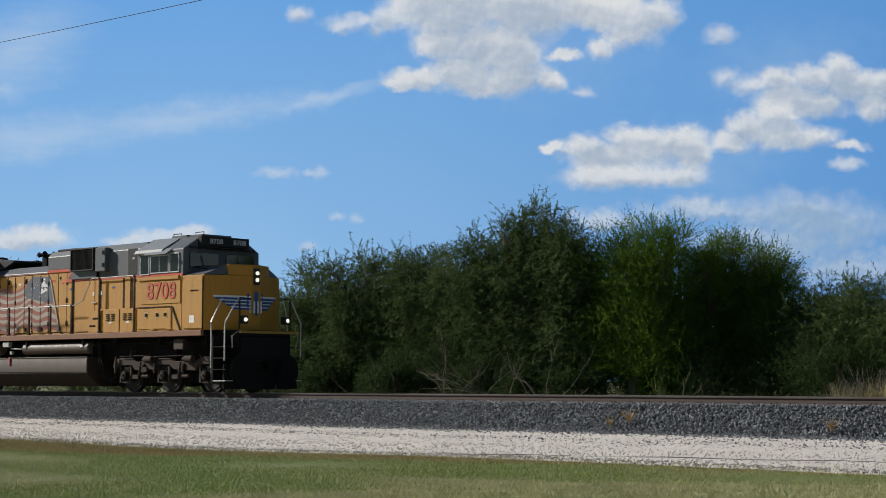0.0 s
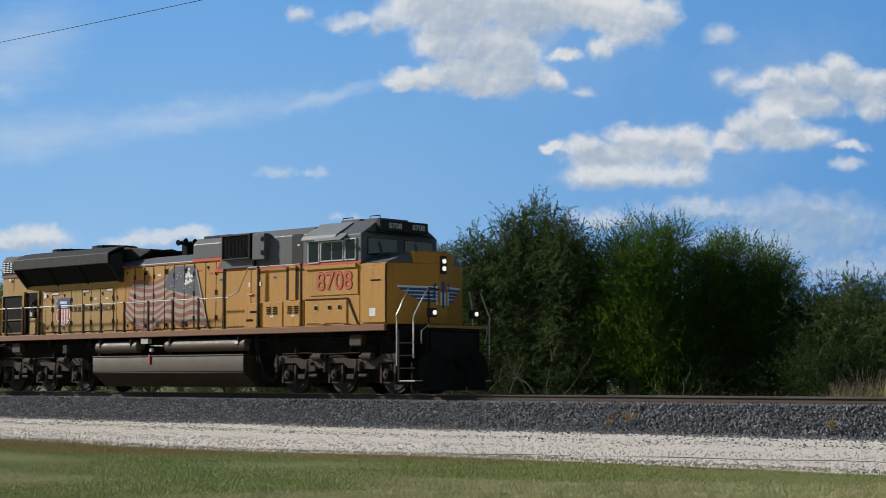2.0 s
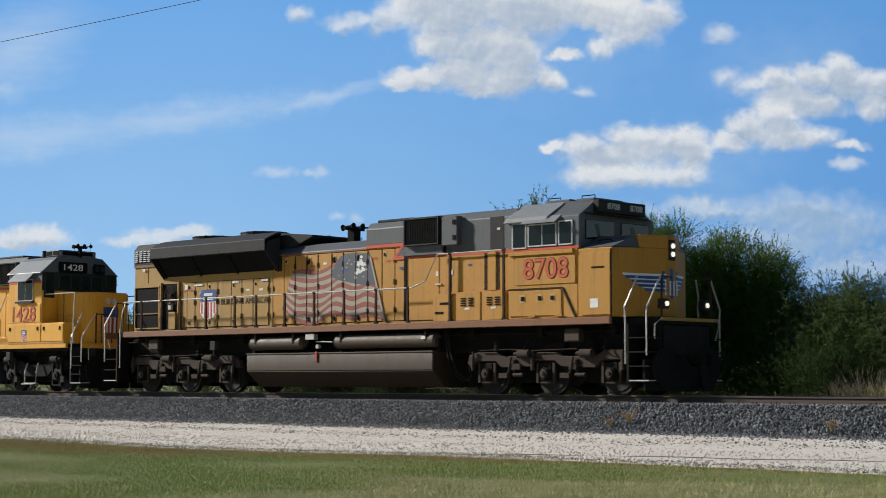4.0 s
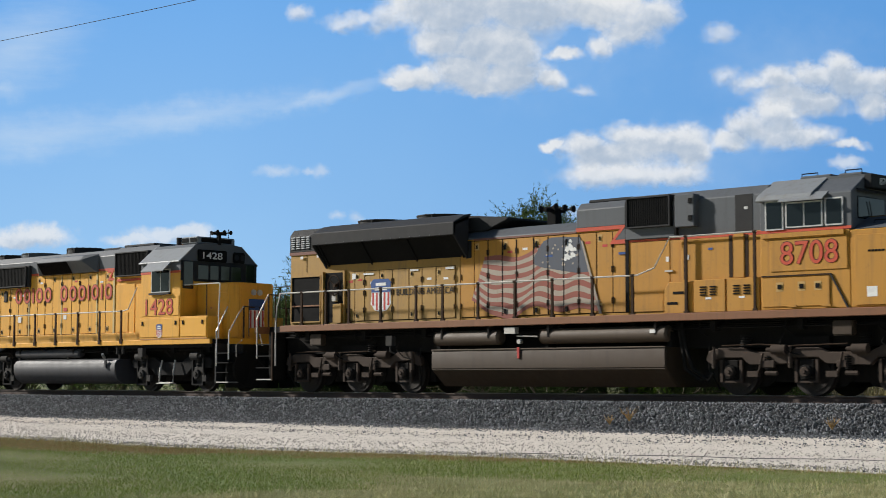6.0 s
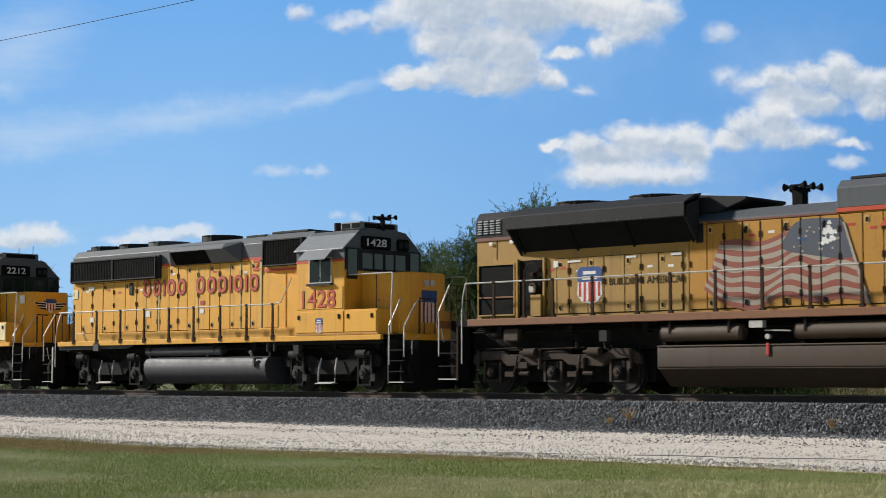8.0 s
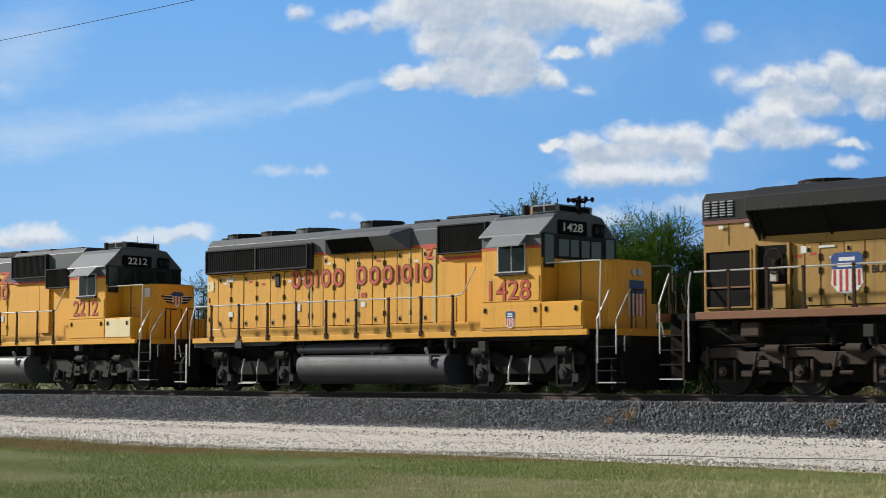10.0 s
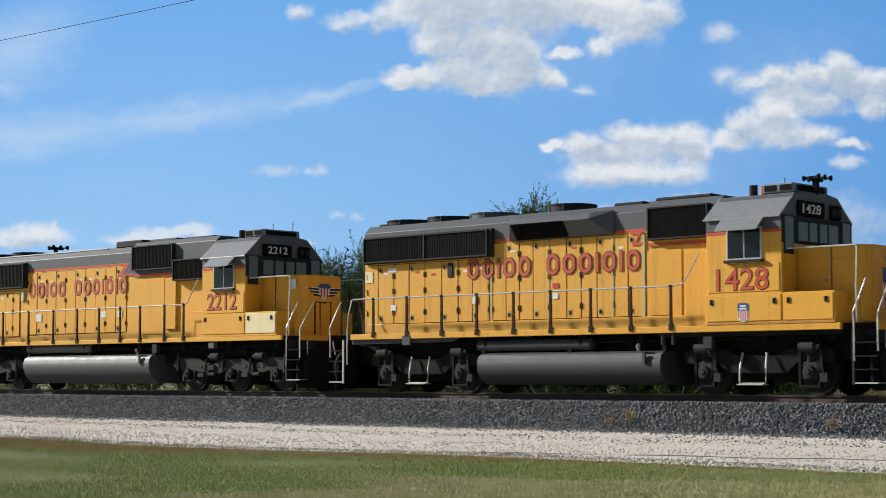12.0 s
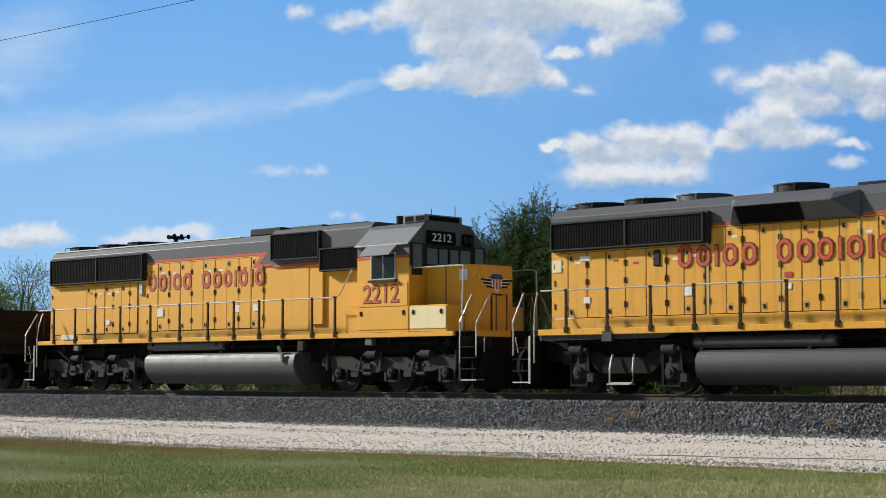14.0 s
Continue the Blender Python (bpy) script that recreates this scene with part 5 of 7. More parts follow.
    for s in SIDES:
        steps(lo, -1.24, -0.60, 1, d0, s, BLACK, TRUCK_DARK)
        steps(lo, -21.30, -22.02, -1, d0, s, BLACK, RAIL_DARK)
        corner_rails(lo, -1.32, -0.68, d1, s)
        corner_rails(lo, -21.15, -21.98, d1, s)
        handrail(lo, [(-21.0, 2.80), (-8.35, 2.80), (-7.85, 2.95), (-7.4, 3.64), (-5.05, 3.64)],
                 [-20.07, -19.07, -18.14, -16.91, -15.58, -14.62, -13.38, -12.14, -10.93, -9.68, -8.48, -6.95, -5.1], d1, s)
        reservoir(lo, -14.97, -12.75, 1.42, 0.195, s, RES_BROWN, 1.29)
        reservoir(lo, -11.38, -7.55, 1.42, 0.195, s, RES_BROWN, 1.29)
        part("notice", box(B(), -8.0, -7.85, *sy(1.47, 1.492, s), 1.44, 1.52), WHITE, lo)
        bm = box(B(), -12.5, -12.15, *sy(1.35, 1.5, s), 1.50, 1.66)
        cyl(bm, (-12.05, s * 1.42, 1.30), 'y', 0.06, 0.1, 10)
        tube(bm, [(-12.15, s * 1.4, 1.44), (-11.8, s * 1.42, 1.43), (-11.5, s * 1.4, 1.42)], 0.018, 6)
        part("drain_valve", bm, RAIL_SILVER, lo)
        for x in (-19.6, -3.0):
            part("sand_box", bevel(box(B(), x - 0.25, x + 0.25, *sy(1.2, 1.4, s), 1.3, 1.62), 0.03, 2), BROWN_TANK, lo)
        for x in (-16.6,):
            jumper(lo, x, s, 1.4)
        part("red_handle", bevel(box(B(), -12.03, -11.95, *sy(1.53, 1.56, s), 0.88, 1.16), 0.01, 1), SIGN_RED, lo)
        bm = B()
        for i in range(2):
            tube(bm, [(-7.4 + 0.1 * i, s * 1.2, 1.65), (-7.25 + 0.1 * i, s * 1.25, 1.1), (-7.2 + 0.2 * i, s * 1.2, 0.6), (-6.8 + 0.2 * i, s * 1.15, 0.35), (-6.5, s * 1.1, 0.5)], 0.045, 6)
        part("cable_loop", bm, BLACK, lo, smooth=True)
    fuel_tank(lo, -15.0, -7.53, 1.12, 0.18, BROWN_TANK, True)
    for s in SIDES:
        # a paler brown strip draws the bright line along the tank's upper bevel
        part("tank_lip", bevel(box(B(), -15.0, -7.53, *sy(1.50, 1.545, s), 1.10, 1.135), 0.008, 1), RES_BROWN, lo, "paler strip painting the highlight on the tank's top edge")
        for x in (-19.4, -5.0):
            bm = tube(B(), [(x - 1.2, s * 1.2, 1.12), (x - 0.2, s * 1.22, 1.14), (x + 0.6, s * 1.2, 1.10), (x + 2.0, s * 1.2, 1.13)], 0.016, 5)
            part("brake_pipe", bm, RAIL_DARK, lo, smooth=True)
        for x in (-17.6, -5.6, -2.6):
            bm = B()
            for k in range(5):
                cyl(bm, (x, s * 1.12, 1.12 + k * 0.055), 'z', 0.13, 0.03, 14)
            part("bellows_spring", bm, BLACK, lo, "black stacked rubber spring", smooth=True)
    truck_c(lo, (-20.45, -18.45, -16.4), BROWN, flat=True)
    truck_c(lo, (-6.0, -4.05, -2.0), BROWN, flat=True)
    coupler(lo, 0, 1)
    coupler(lo, -L, -1)
    # roof
    for x in (-18.3, -16.0):
        fan(lo, x, 4.62, 0.72, GREY_DARK, 0.15)
    horn(lo, -12.0, -0.1, 4.66, 0.95, 0.46, 0.13)
    bm = bevel(box(B(), -4.5, -3.7, -0.55, 0.55, 4.78, 4.90), 0.03, 1)
    part("roof_hatch", bm, GREY, lo)
    part("air_conditioner", bevel(box(B(), -3.5, -2.9, -0.6, 0.6, 4.80, 4.88), 0.03, 1), GREY, lo)
    for x in (-4.3, -3.2):
        grab(lo, [(x - 0.2, -0.45, 4.86), (x - 0.2, -0.45, 4.96), (x + 0.2, -0.45, 4.96), (x + 0.2, -0.45, 4.86)], 0.014, GRILLE)
    # decoration
    lettering("road_number", "8708", -4.42, -1.521, 2.86, 0.50, 1.42, RED_DARK, lo, 0.006, 0.022)
    lettering("road_number", "8708", -4.42, -1.524, 2.86, 0.50, 1.42, RED, lo, 0.010)
    shield(lo, -17.32, -1.082, 2.64, 0.78, 0.90)
    lettering("slogan", "BUILDING AMERICA", -16.72, -1.08, 2.62, 0.17, 2.1, GREY_DARK, lo, 0.004)
    # the painted flag: thirteen waving stripes between a top and a bottom hem
    def hem(x, xs, zs_):
        return float(np.mean([np.interp(x + d, xs, zs_) for d in (-0.18, -0.09, 0, 0.09, 0.18)]))

    top_x, top_z = [-13.6, -13.0, -12.45, -12.0, -11.6, -11.3, -10.3], [3.50, 3.54, 3.42, 3.54, 3.76, 3.86, 3.80]
    low_x, low_z = [-13.95, -13.6, -13.2, -12.55, -12.2, -11.8, -11.4, -11.0, -10.4, -9.7], [2.44, 2.14, 1.98, 1.86, 2.10, 2.22, 2.10, 2.0, 2.12, 1.98]
    for k in range(13):
        red = k % 2 == 0
        bm = B()
        n = 72
        x0, x1 = -13.53 - 0.036 * k, -10.40 + 0.056 * k
        rows = []
        for i in range(n + 1):
            x = x0 + (x1 - x0) * i / n
            za, zb = hem(x, top_x, top_z), hem(x, low_x, low_z)
            ripple = [0.05 * math.sin(x * 5.5 + g * 4) * math.sin(math.pi * g) for g in (k / 13, (k + 1) / 13)]
            rows.append([bm.verts.new((x, -1.082 - (0.0008 if red else 0), za + (zb - za) * g + r)) for g, r in zip((k / 13, (k + 1) / 13), ripple)])
        for a, b in zip(rows, rows[1:]):
            bm.faces.new((a[0], a[1], b[1], b[0]))
        bmesh.ops.solidify(bm, geom=bm.faces[:], thickness=0.002)
        part("flag_stripe", bm, FLAG_RED if red else FLAG_WHITE, lo, "faded wavy flag stripe")
    for x in (-13.41, -12.92, -12.45, -11.88, -11.41, -10.91, -10.43):
        part("flag_seam", box(B(), x - 0.009, x + 0.009, -1.0895, -1.08, 1.98, 3.9), GRILLE, lo, "dark door seam across the flag")
    for x in (-12.92, -11.88, -10.91):
        for z in (2.03, 3.66):
            part("flag_latch", box(B(), x + 0.06, x + 0.125, -1.105, -1.08, z, z + 0.12), GRILLE, lo, "black door latch")
    canton = [(-11.86, 3.42), (-11.72, 3.60), (-11.55, 3.80), (-11.3, 3.88), (-10.9, 3.87), (-10.38, 3.84), (-10.26, 3.42), (-10.08, 2.98), (-10.5, 2.97), (-10.9, 3.03), (-11.3, 3.10), (-11.65, 3.16), (-11.86, 3.24)]
    ca = part("flag_canton", prism(B(), canton, -1.0855, -1.08, 'y'), FLAG_BLUE, lo, "faded dark blue flag field")
    rnd = random.Random(3)
    for i in range(22):
        x, z = rnd.uniform(-11.75, -10.45), rnd.uniform(3.15, 3.72)
        part("star", cyl(B(), (x, -1.086, z), 'y', 0.03, 0.004, 5), FLAG_WHITE, ca)
    for cx, cz, rr in ((-10.72, 3.62, 0.15), (-10.80, 3.38, 0.12), (-10.62, 3.42, 0.10), (-10.68, 3.77, 0.06), (-10.55, 3.56, 0.07)):
        ph = rnd.uniform(0, 6)
        blot = [(cx + rr * math.cos(q) * (0.75 + 0.3 * math.sin(3 * q + ph) + 0.15 * math.sin(7 * q)), cz + rr * math.sin(q) * (0.8 + 0.3 * math.cos(4 * q + ph))) for q in (i * math.pi / 10 for i in range(20))]
        part("peeled_patch", prism(B(), blot, -1.089, -1.084, 'y'), WHITE, ca, "white patch of peeled paint")
    part("flag_pole", prism(B(), [(-10.35, 3.75), (-10.30, 3.75), (-9.72, 1.95), (-9.80, 1.95)], -1.094, -1.08, 'y'), FLAG_WHITE, lo)
    small_signs(lo, [(-20.6, 3.78, 0.12, 0.08, WHITE), (-19.9, 3.80, 0.12, 0.08, WHITE), (-18.45, 3.12, 0.14, 0.16, WHITE), (-18.0, 3.22, 0.4, 0.05, WHITE),
                     (-16.2, 3.25, 0.3, 0.05, WHITE), (-14.9, 3.25, 0.3, 0.06, WHITE), (-9.2, 3.35, 0.3, 0.06, BLUE), (-11.5, 3.4, 0.25, 0.05, BLUE)], -1.082)
    small_signs(lo, [(-7.0, 3.1, 0.07, 0.12, WHITE), (-6.4, 3.3, 0.12, 0.05, BLUE)], -1.405)
    return lo


# ---- the hood-unit locomotives behind it ----


def spartan_cab(lo, zd, xr, xf, eave, top, y, number, stripe):
    """The narrow-hood cab: slab sides, sloped roof edges, flat front with a number board."""
    zb = 3.66
    cab = part("cab", bevel(box(B(), xr, xf, -1.5, 1.5, zd, zb), 0.015, 1), y, lo, "yellow crew cab")
    part("cab_upper", bevel(prism(B(), [(-1.5, zb + 0.003), (-1.5, eave), (-0.92, top - 0.06), (-0.5, top), (0.5, top), (0.92, top - 0.06), (1.5, eave), (1.5, zb + 0.003)], xr, xf, 'x'), 0.015, 1), GREY, cab)
    for s in SIDES:
        part("roof_slope", bevel(prism(B(), [(s * 0.90, top - 0.05), (s * 1.56, eave - 0.02), (s * 1.56, eave - 0.06), (s * 0.88, top - 0.10)], xr - 0.05, xf + 0.0, 'x'), 0.008, 1), GREY_LIGHT, cab, "grey sloping roof edge")
        part("awning", prism(B(), [(s * 1.5, eave + 0.02), (s * 1.85, eave - 0.30), (s * 1.85, eave - 0.33), (s * 1.48, eave - 0.04)], xr + 0.45, xf - 0.42, 'x'), GREY_LIGHT, cab, "grey sheet-metal window awning")
        side_window(cab, xr + 0.56, xf - 0.50, 3.02, 3.74, 1.5, s, 2)
        part("window_sill", box(B(), xr + 0.52, xf - 0.46, *sy(1.5, 1.60, s), 2.95, 3.01), GREY_DARK, cab)
        part("side_panel", bevel(box(B(), xr + 0.04, xf - 0.06, *sy(1.5, 1.515, s), 2.30, 2.92), 0.006, 1), y, cab)
        part("red_stripe", box(B(), xr - 0.0, xf, *sy(1.5, 1.506, s), stripe, stripe + 0.07), RED, cab)
    # front wall: door window, windscreens, number board
    for y0, y1, z0, z1 in ((-1.40, -1.05, 3.15, 3.95), (-0.85, -0.45, 3.42, 3.86), (-0.38, -0.05, 3.42, 3.86), (0.05, 0.38, 3.42, 3.86), (0.45, 0.85, 3.42, 3.86), (1.05, 1.40, 3.15, 3.95)):
        w = part("front_window", bevel(box(B(), xf, xf + 0.03, y0 - 0.03, y1 + 0.03, z0 - 0.03, z1 + 0.03), 0.01, 1), GREY_DARK, cab)
        part("pane", bevel(box(B(), xf + 0.01, xf + 0.036, y0, y1, z0, z1), 0.008, 1), WINDSCREEN, w)
    part("cab_front_upper", box(B(), xf, xf + 0.012, -1.5, 1.5, zb - 0.3, eave), GREY_DARK, cab)
    part("number_board", bevel(box(B(), xf, xf + 0.05, -0.88, 0.28, 3.98, 4.34), 0.03, 2), GRILLE, cab, "black number board")
    lettering("board_number", number, xf + 0.05, -0.68, 4.06, 0.21, 0.76, WHITE, cab, 0.006, 0.006, front=True)
    hl = part("headlight_housing", bevel(box(B(), xf, xf + 0.06, 0.52, 1.0, 3.98, 4.32), 0.05, 2), GRILLE, cab)
    for y in (0.64, 0.88):
        part("headlight_lens", cyl(B(), (xf + 0.06, y, 4.15), 'x', 0.09, 0.03, 16), GREY_DARK, hl)
    bm = bevel(box(B(), xf - 0.95, xf - 0.15, -0.75, 0.75, top - 0.02, top + 0.20), 0.03, 1)
    ac = part("air_conditioner", bm, GREY_LIGHT, cab, "roof air conditioner")
    for x in (xf - 0.9, xf - 0.5):
        part("vent", box(B(), x, x + 0.32, -0.76, -0.74, top + 0.03, top + 0.16), GRILLE, ac)
    part("vent", box(B(), xf - 0.155, xf - 0.14, -0.6, 0.6, top + 0.03, top + 0.16), GRILLE, ac)
    for x in (xf - 0.3, xf - 1.2):
        part("antenna", cyl(B(), (x, 0.6, top + 0.25), 'z', 0.01, 0.5, 6), GRILLE, cab)
    part("beacon", cyl(B(), (xf - 1.05, -0.55, top + 0.09), 'z', 0.07, 0.2, 12), ORANGE, cab, "orange roof beacon")
    part("exhaust_cap", cyl(B(), (xf - 1.35, -0.5, top + 0.1), 'z', 0.10, 0.26, 14), GREY_DARK, cab)
    return cab


def short_nose(lo, zd, xf, x_end, top, y, mat):
    c = 0.24
    bm = prism(B(), [(xf, -0.88), (x_end - c, -0.88), (x_end, -0.88 + c), (x_end, 0.88 - c), (x_end - c, 0.88), (xf, 0.88)], zd, top, 'z')
    n = part("nose", bevel(bm, 0.035, 2), mat, lo, "low short hood with cut corners", smooth=True)
    for s in SIDES:
        part("nose_door", bevel(box(B(), xf + 0.75, x_end - 0.30, *sy(0.88, 0.895, s), zd + 0.1, top - 0.3), 0.006, 1), mat, n)
        part("nose_light", cyl(B(), (xf + 0.75, s * 0.9, top - 0.75), 'y', 0.04, 0.03, 10), ORANGE, n)
    return n


def battery_box(lo, zd, x0, x1, top, mat, front_mat, split):
    for s in SIDES:
        part("battery_box", bevel(box(B(), x0, split, *sy(1.0, 1.5, s), zd, top), 0.012, 1), mat, lo)
        b = part("battery_box", bevel(box(B(), split, x1, *sy(0.9, 1.5, s), zd, top), 0.012, 1), mat, lo)
        for a, c, m in ((x0 + 0.05, split - 0.03, mat), (split + 0.03, x1 - 0.04, front_mat)):
            d = part("box_door", bevel(box(B(), a, c, *sy(1.5, 1.52, s), zd + 0.08, top - 0.04), 0.006, 1), m, b)
            for x in (a + 0.10, c - 0.2):
                part("latch", box(B(), x, x + 0.07, *sy(1.52, 1.54, s), top - 0.24, top - 0.12), GRILLE, d)


def four_axle_locomotive():
    L = 18.03
    lo = thing("four_axle_locomotive", "bright yellow four-axle diesel locomotive with grey roof", "locomotive", "locomotives of the train")
    Y, G = YELLOW, GREY
    d0, d1 = 1.42, 1.57
    for s in SIDES:
        part("side_sill", bevel(box(B(), -16.6, -1.5, *sy(1.40, 1.5, s), d0, d1), 0.012, 1), YELLOW, lo, "yellow side sill")
        part("sill_skirt", prism(B(), [(-16.6, d0), (-12.6, d0), (-12.9, d0 - 0.10), (-16.6, d0 - 0.12)], *sy(1.36, 1.42, s), 'y'), TANK_GREY, lo)
        part("sill_skirt", prism(B(), [(-6.6, d0), (-1.5, d0), (-1.5, d0 - 0.10), (-6.2, d0 - 0.10)], *sy(1.36, 1.42, s), 'y'), BLACK, lo)
    part("deck", box(B(), -16.6, -1.5, -1.4, 1.4, d0 + 0.02, d1 - 0.01), BLACK, lo)
    underframe(lo, L, d0, d1)
    part("hood", bevel(box(B(), -16.65, -4.9, -0.9, 0.9, d1, 3.95), 0.012, 1), Y, lo)
    part("hood_roof", bevel(prism(B(), [(-0.905, 3.93), (-0.905, 4.36), (-0.72, 4.56), (0.72, 4.56), (0.905, 4.36), (0.905, 3.93)], -16.66, -4.9, 'x'), 0.012, 1), G, lo)
    part("hood_roof_front", bevel(prism(B(), [(-0.92, 3.9), (-0.92, 4.42), (-0.74, 4.60), (0.74, 4.60), (0.92, 4.42), (0.92, 3.9)], -7.05, -4.9, 'x'), 0.012, 1), G, lo)
    part("roof_cap", bevel(box(B(), -6.9, -5.3, -0.7, 0.7, 4.59, 4.68), 0.03, 1), GREY_DARK, lo)
    for s in SIDES:
        part("shutter_housing", bevel(box(B(), -16.6, -11.85, *sy(0.9, 1.02, s), 3.50, 4.24), 0.02, 1), GREY_DARK, lo)
        louvre_screen(lo, "radiator_screen", -16.5, -14.25, 3.56, 4.18, 1.08, s, True, 0.085)
        louvre_screen(lo, "radiator_screen", -14.2, -12.0, 3.56, 4.18, 1.08, s, True, 0.085)
        bm = prism(B(), [(s * 0.9, 4.46), (s * 1.12, 4.42), (s * 1.26, 4.26), (s * 1.0, 3.86), (s * 0.9, 3.86)], -11.3, -7.95, 'x')
        for v in bm.verts:
            if abs(v.co.y) > 1.1:
                v.co.x += 0.25 if v.co.x < -10 else -0.55
        br = part("brake_grid_housing", bevel(bm, 0.02, 1), G, lo, "bulged dynamic brake housing")
        bm = B()
        for i in range(22):
            x = -10.95 + i * 0.075
            prism(bm, [(s * 1.275, 4.25), (s * 1.03, 3.88), (s * 1.05, 3.86), (s * 1.295, 4.23)], x, x + 0.03, 'x')
        prism(bm, [(s * 1.265, 4.25), (s * 1.005, 3.87), (s * 1.02, 3.87), (s * 1.28, 4.25)], -11.0, -9.3, 'x')
        tagged(part("brake_grid_screen", bm, GRILLE, br), kind="stuff")
        louvre_screen(lo, "intake_screen", -6.85, -5.2, 3.68, 4.38, 1.06, s, True, 0.07)
        part("intake_housing", box(B(), -6.9, -5.15, *sy(0.9, 1.02, s), 3.64, 4.42), GREY_DARK, lo)
        part("port_window", bevel(box(B(), -13.5, -13.28, *sy(0.9, 0.955, s), 3.02, 3.42), 0.04, 3), GREY_DARK, lo, "oval port in the hood")
    striped_band(lo, -11.9, -5.0, 3.88, 3.95, -0.903)
    part("red_stripe", box(B(), -6.95, -4.92, -0.935, -0.92, 3.50, 3.57), RED, lo)
    hood_doors(lo, [-16.55, -16.1, -15.5, -14.92, -14.33, -13.71, -13.12, -12.62, -12.03], 1.86, 3.46, 0.9, Y, seed=11)
    hood_doors(lo, [-11.93, -11.45, -11.0, -10.54, -10.01, -9.46, -9.0, -8.51, -8.02, -7.56, -7.08], 1.86, 3.84, 0.9, Y, seed=12)
    for s in SIDES:
        part("cabinet_door", bevel(box(B(), -7.0, -6.0, *sy(0.9, 0.92, s), 1.75, 3.40), 0.006, 1), Y, lo)
        part("cabinet", bevel(box(B(), -5.85, -4.9, *sy(0.9, 1.0, s), 1.57, 3.3), 0.01, 1), Y, lo)
    for x, w in ((-11.98, 0.06), (-8.05, 0.06), (-7.14, 0.09), (-10.05, 0.05)):
        part("faded_strip", box(B(), x, x + w, -0.934, -0.92, 1.82, 3.80), WORN, lo, "pale strip of worn paint")
    rust = paint("rust_streaked_yellow", (0.42, 0.20, 0.045), (0.10, 0.04, 0.02), 0.7)
    for s in SIDES:
        part("sill_angle", bevel(box(B(), -16.55, -4.95, *sy(0.93, 0.97, s), 1.572, 1.84), 0.008, 1), Y, lo, "yellow kick plate along the deck")
        part("rusty_edge", box(B(), -4.9, -1.62, *sy(1.5, 1.508, s), 1.575, 1.615), rust, lo, "rusty panel edge")
        part("vent_panel", bevel(box(B(), -6.9, -6.32, *sy(0.92, 0.935, s), 1.86, 2.5), 0.008, 1), Y, lo)
    spartan_cab(lo, d1, -4.9, -2.92, 3.98, 4.56, Y, "1428", 3.60)
    n = short_nose(lo, d1, -2.92, -1.15, 3.27, 0, Y)
    for y in (-0.12, 0.12):
        part("headlight", cyl(B(), (-1.13, y, 2.98), 'x', 0.09, 0.05, 16), ALU, n, smooth=True)
    sh = part("shield_emblem", box(B(), -1.145, -1.135, -0.3, 0.3, 1.9, 2.75), WHITE, n)
    part("shield_head", box(B(), -1.14, -1.128, -0.3, 0.3, 2.45, 2.78), BLUE, sh)
    for y in (-0.26, -0.10, 0.06, 0.22):
        part("shield_pale", box(B(), -1.14, -1.13, y, y + 0.06, 1.9, 2.44), SIGN_RED, sh)
    battery_box(lo, d1, -4.95, -1.62, 2.26, Y, YELLOW_CLEAN, -2.92)
    end_platform(lo, -1.5, -0.6, d0, d1, YELLOW_CLEAN, True)
    end_platform(lo, -16.6, -17.45, d0, d1, BLACK, True)
    plow(lo, -0.42)
    plow(lo, -17.6, -1)
    for s in SIDES:
        steps(lo, -1.22, -0.60, 1, d0, s, GREY_DARK, GREY_DARK, 0.28)
        steps(lo, -16.85, -17.45, -1, d0, s, BLACK, RAIL_SILVER, 0.28)
        corner_rails(lo, -1.2, -0.62, d1, s)
        corner_rails(lo, -16.7, -17.4, d1, s)
        grab(lo, [(-1.12, s * 1.48, d1), (-1.12, s * 1.48, 2.3), (-1.10, s * 1.45, 3.18), (-1.2, s * 1.4, 3.22), (-2.85, s * 1.4, 3.22)])
        grab(lo, [(-1.72, s * 1.45, 3.2), (-1.72, s * 1.45, 2.25)], 0.018, RAIL_DARK)
        handrail(lo, [(-16.5, 2.52), (-5.85, 2.50), (-5.55, 2.55), (-5.1, 3.22)], [-15.7, -14.44, -13.17, -11.94, -10.7, -9.5, -8.25, -7.05, -5.9], d1, s)
        reservoir(lo, -12.1, -8.4, 1.21, 0.15, s, TANK_GREY, 1.2)
        part("receptacle_plate", bevel(box(B(), -14.6, -14.3, *sy(1.42, 1.52, s), 1.25, 1.5), 0.01, 1), TANK_GREY, lo)
        for x in (-6.2, -5.9):
            part("cut_out_cock", cyl(B(), (x, s * 1.4, 1.3), 'z', 0.05, 0.3, 10), TRUCK_GREY, lo, smooth=True)
        jumper(lo, -4.9, s, 1.2)
    fuel_tank(lo, -11.95, -6.2, 1.02, 0.22, TANK_GREY)
    truck_b(lo, -14.2, TRUCK_DARK)
    truck_b(lo, -3.84, TRUCK_DARK)
    coupler(lo, 0, 1)
    coupler(lo, -L, -1)
    for x in (-15.75, -14.2, -12.65):
        fan(lo, x, 4.54, 0.66, GREY_DARK if x < -13 else GREY, 0.15)
    fan(lo, -10.0, 4.54, 0.62, GREY_DARK, 0.20)
    part("roof_box", bevel(box(B(), -16.5, -16.2, -0.5, 0.5, 4.54, 4.64), 0.02, 1), GREY_DARK, lo)
    part("exhaust_stack", bevel(box(B(), -8.3, -7.4, -0.5, 0.5, 4.54, 4.66), 0.03, 1), GREY_DARK, lo)
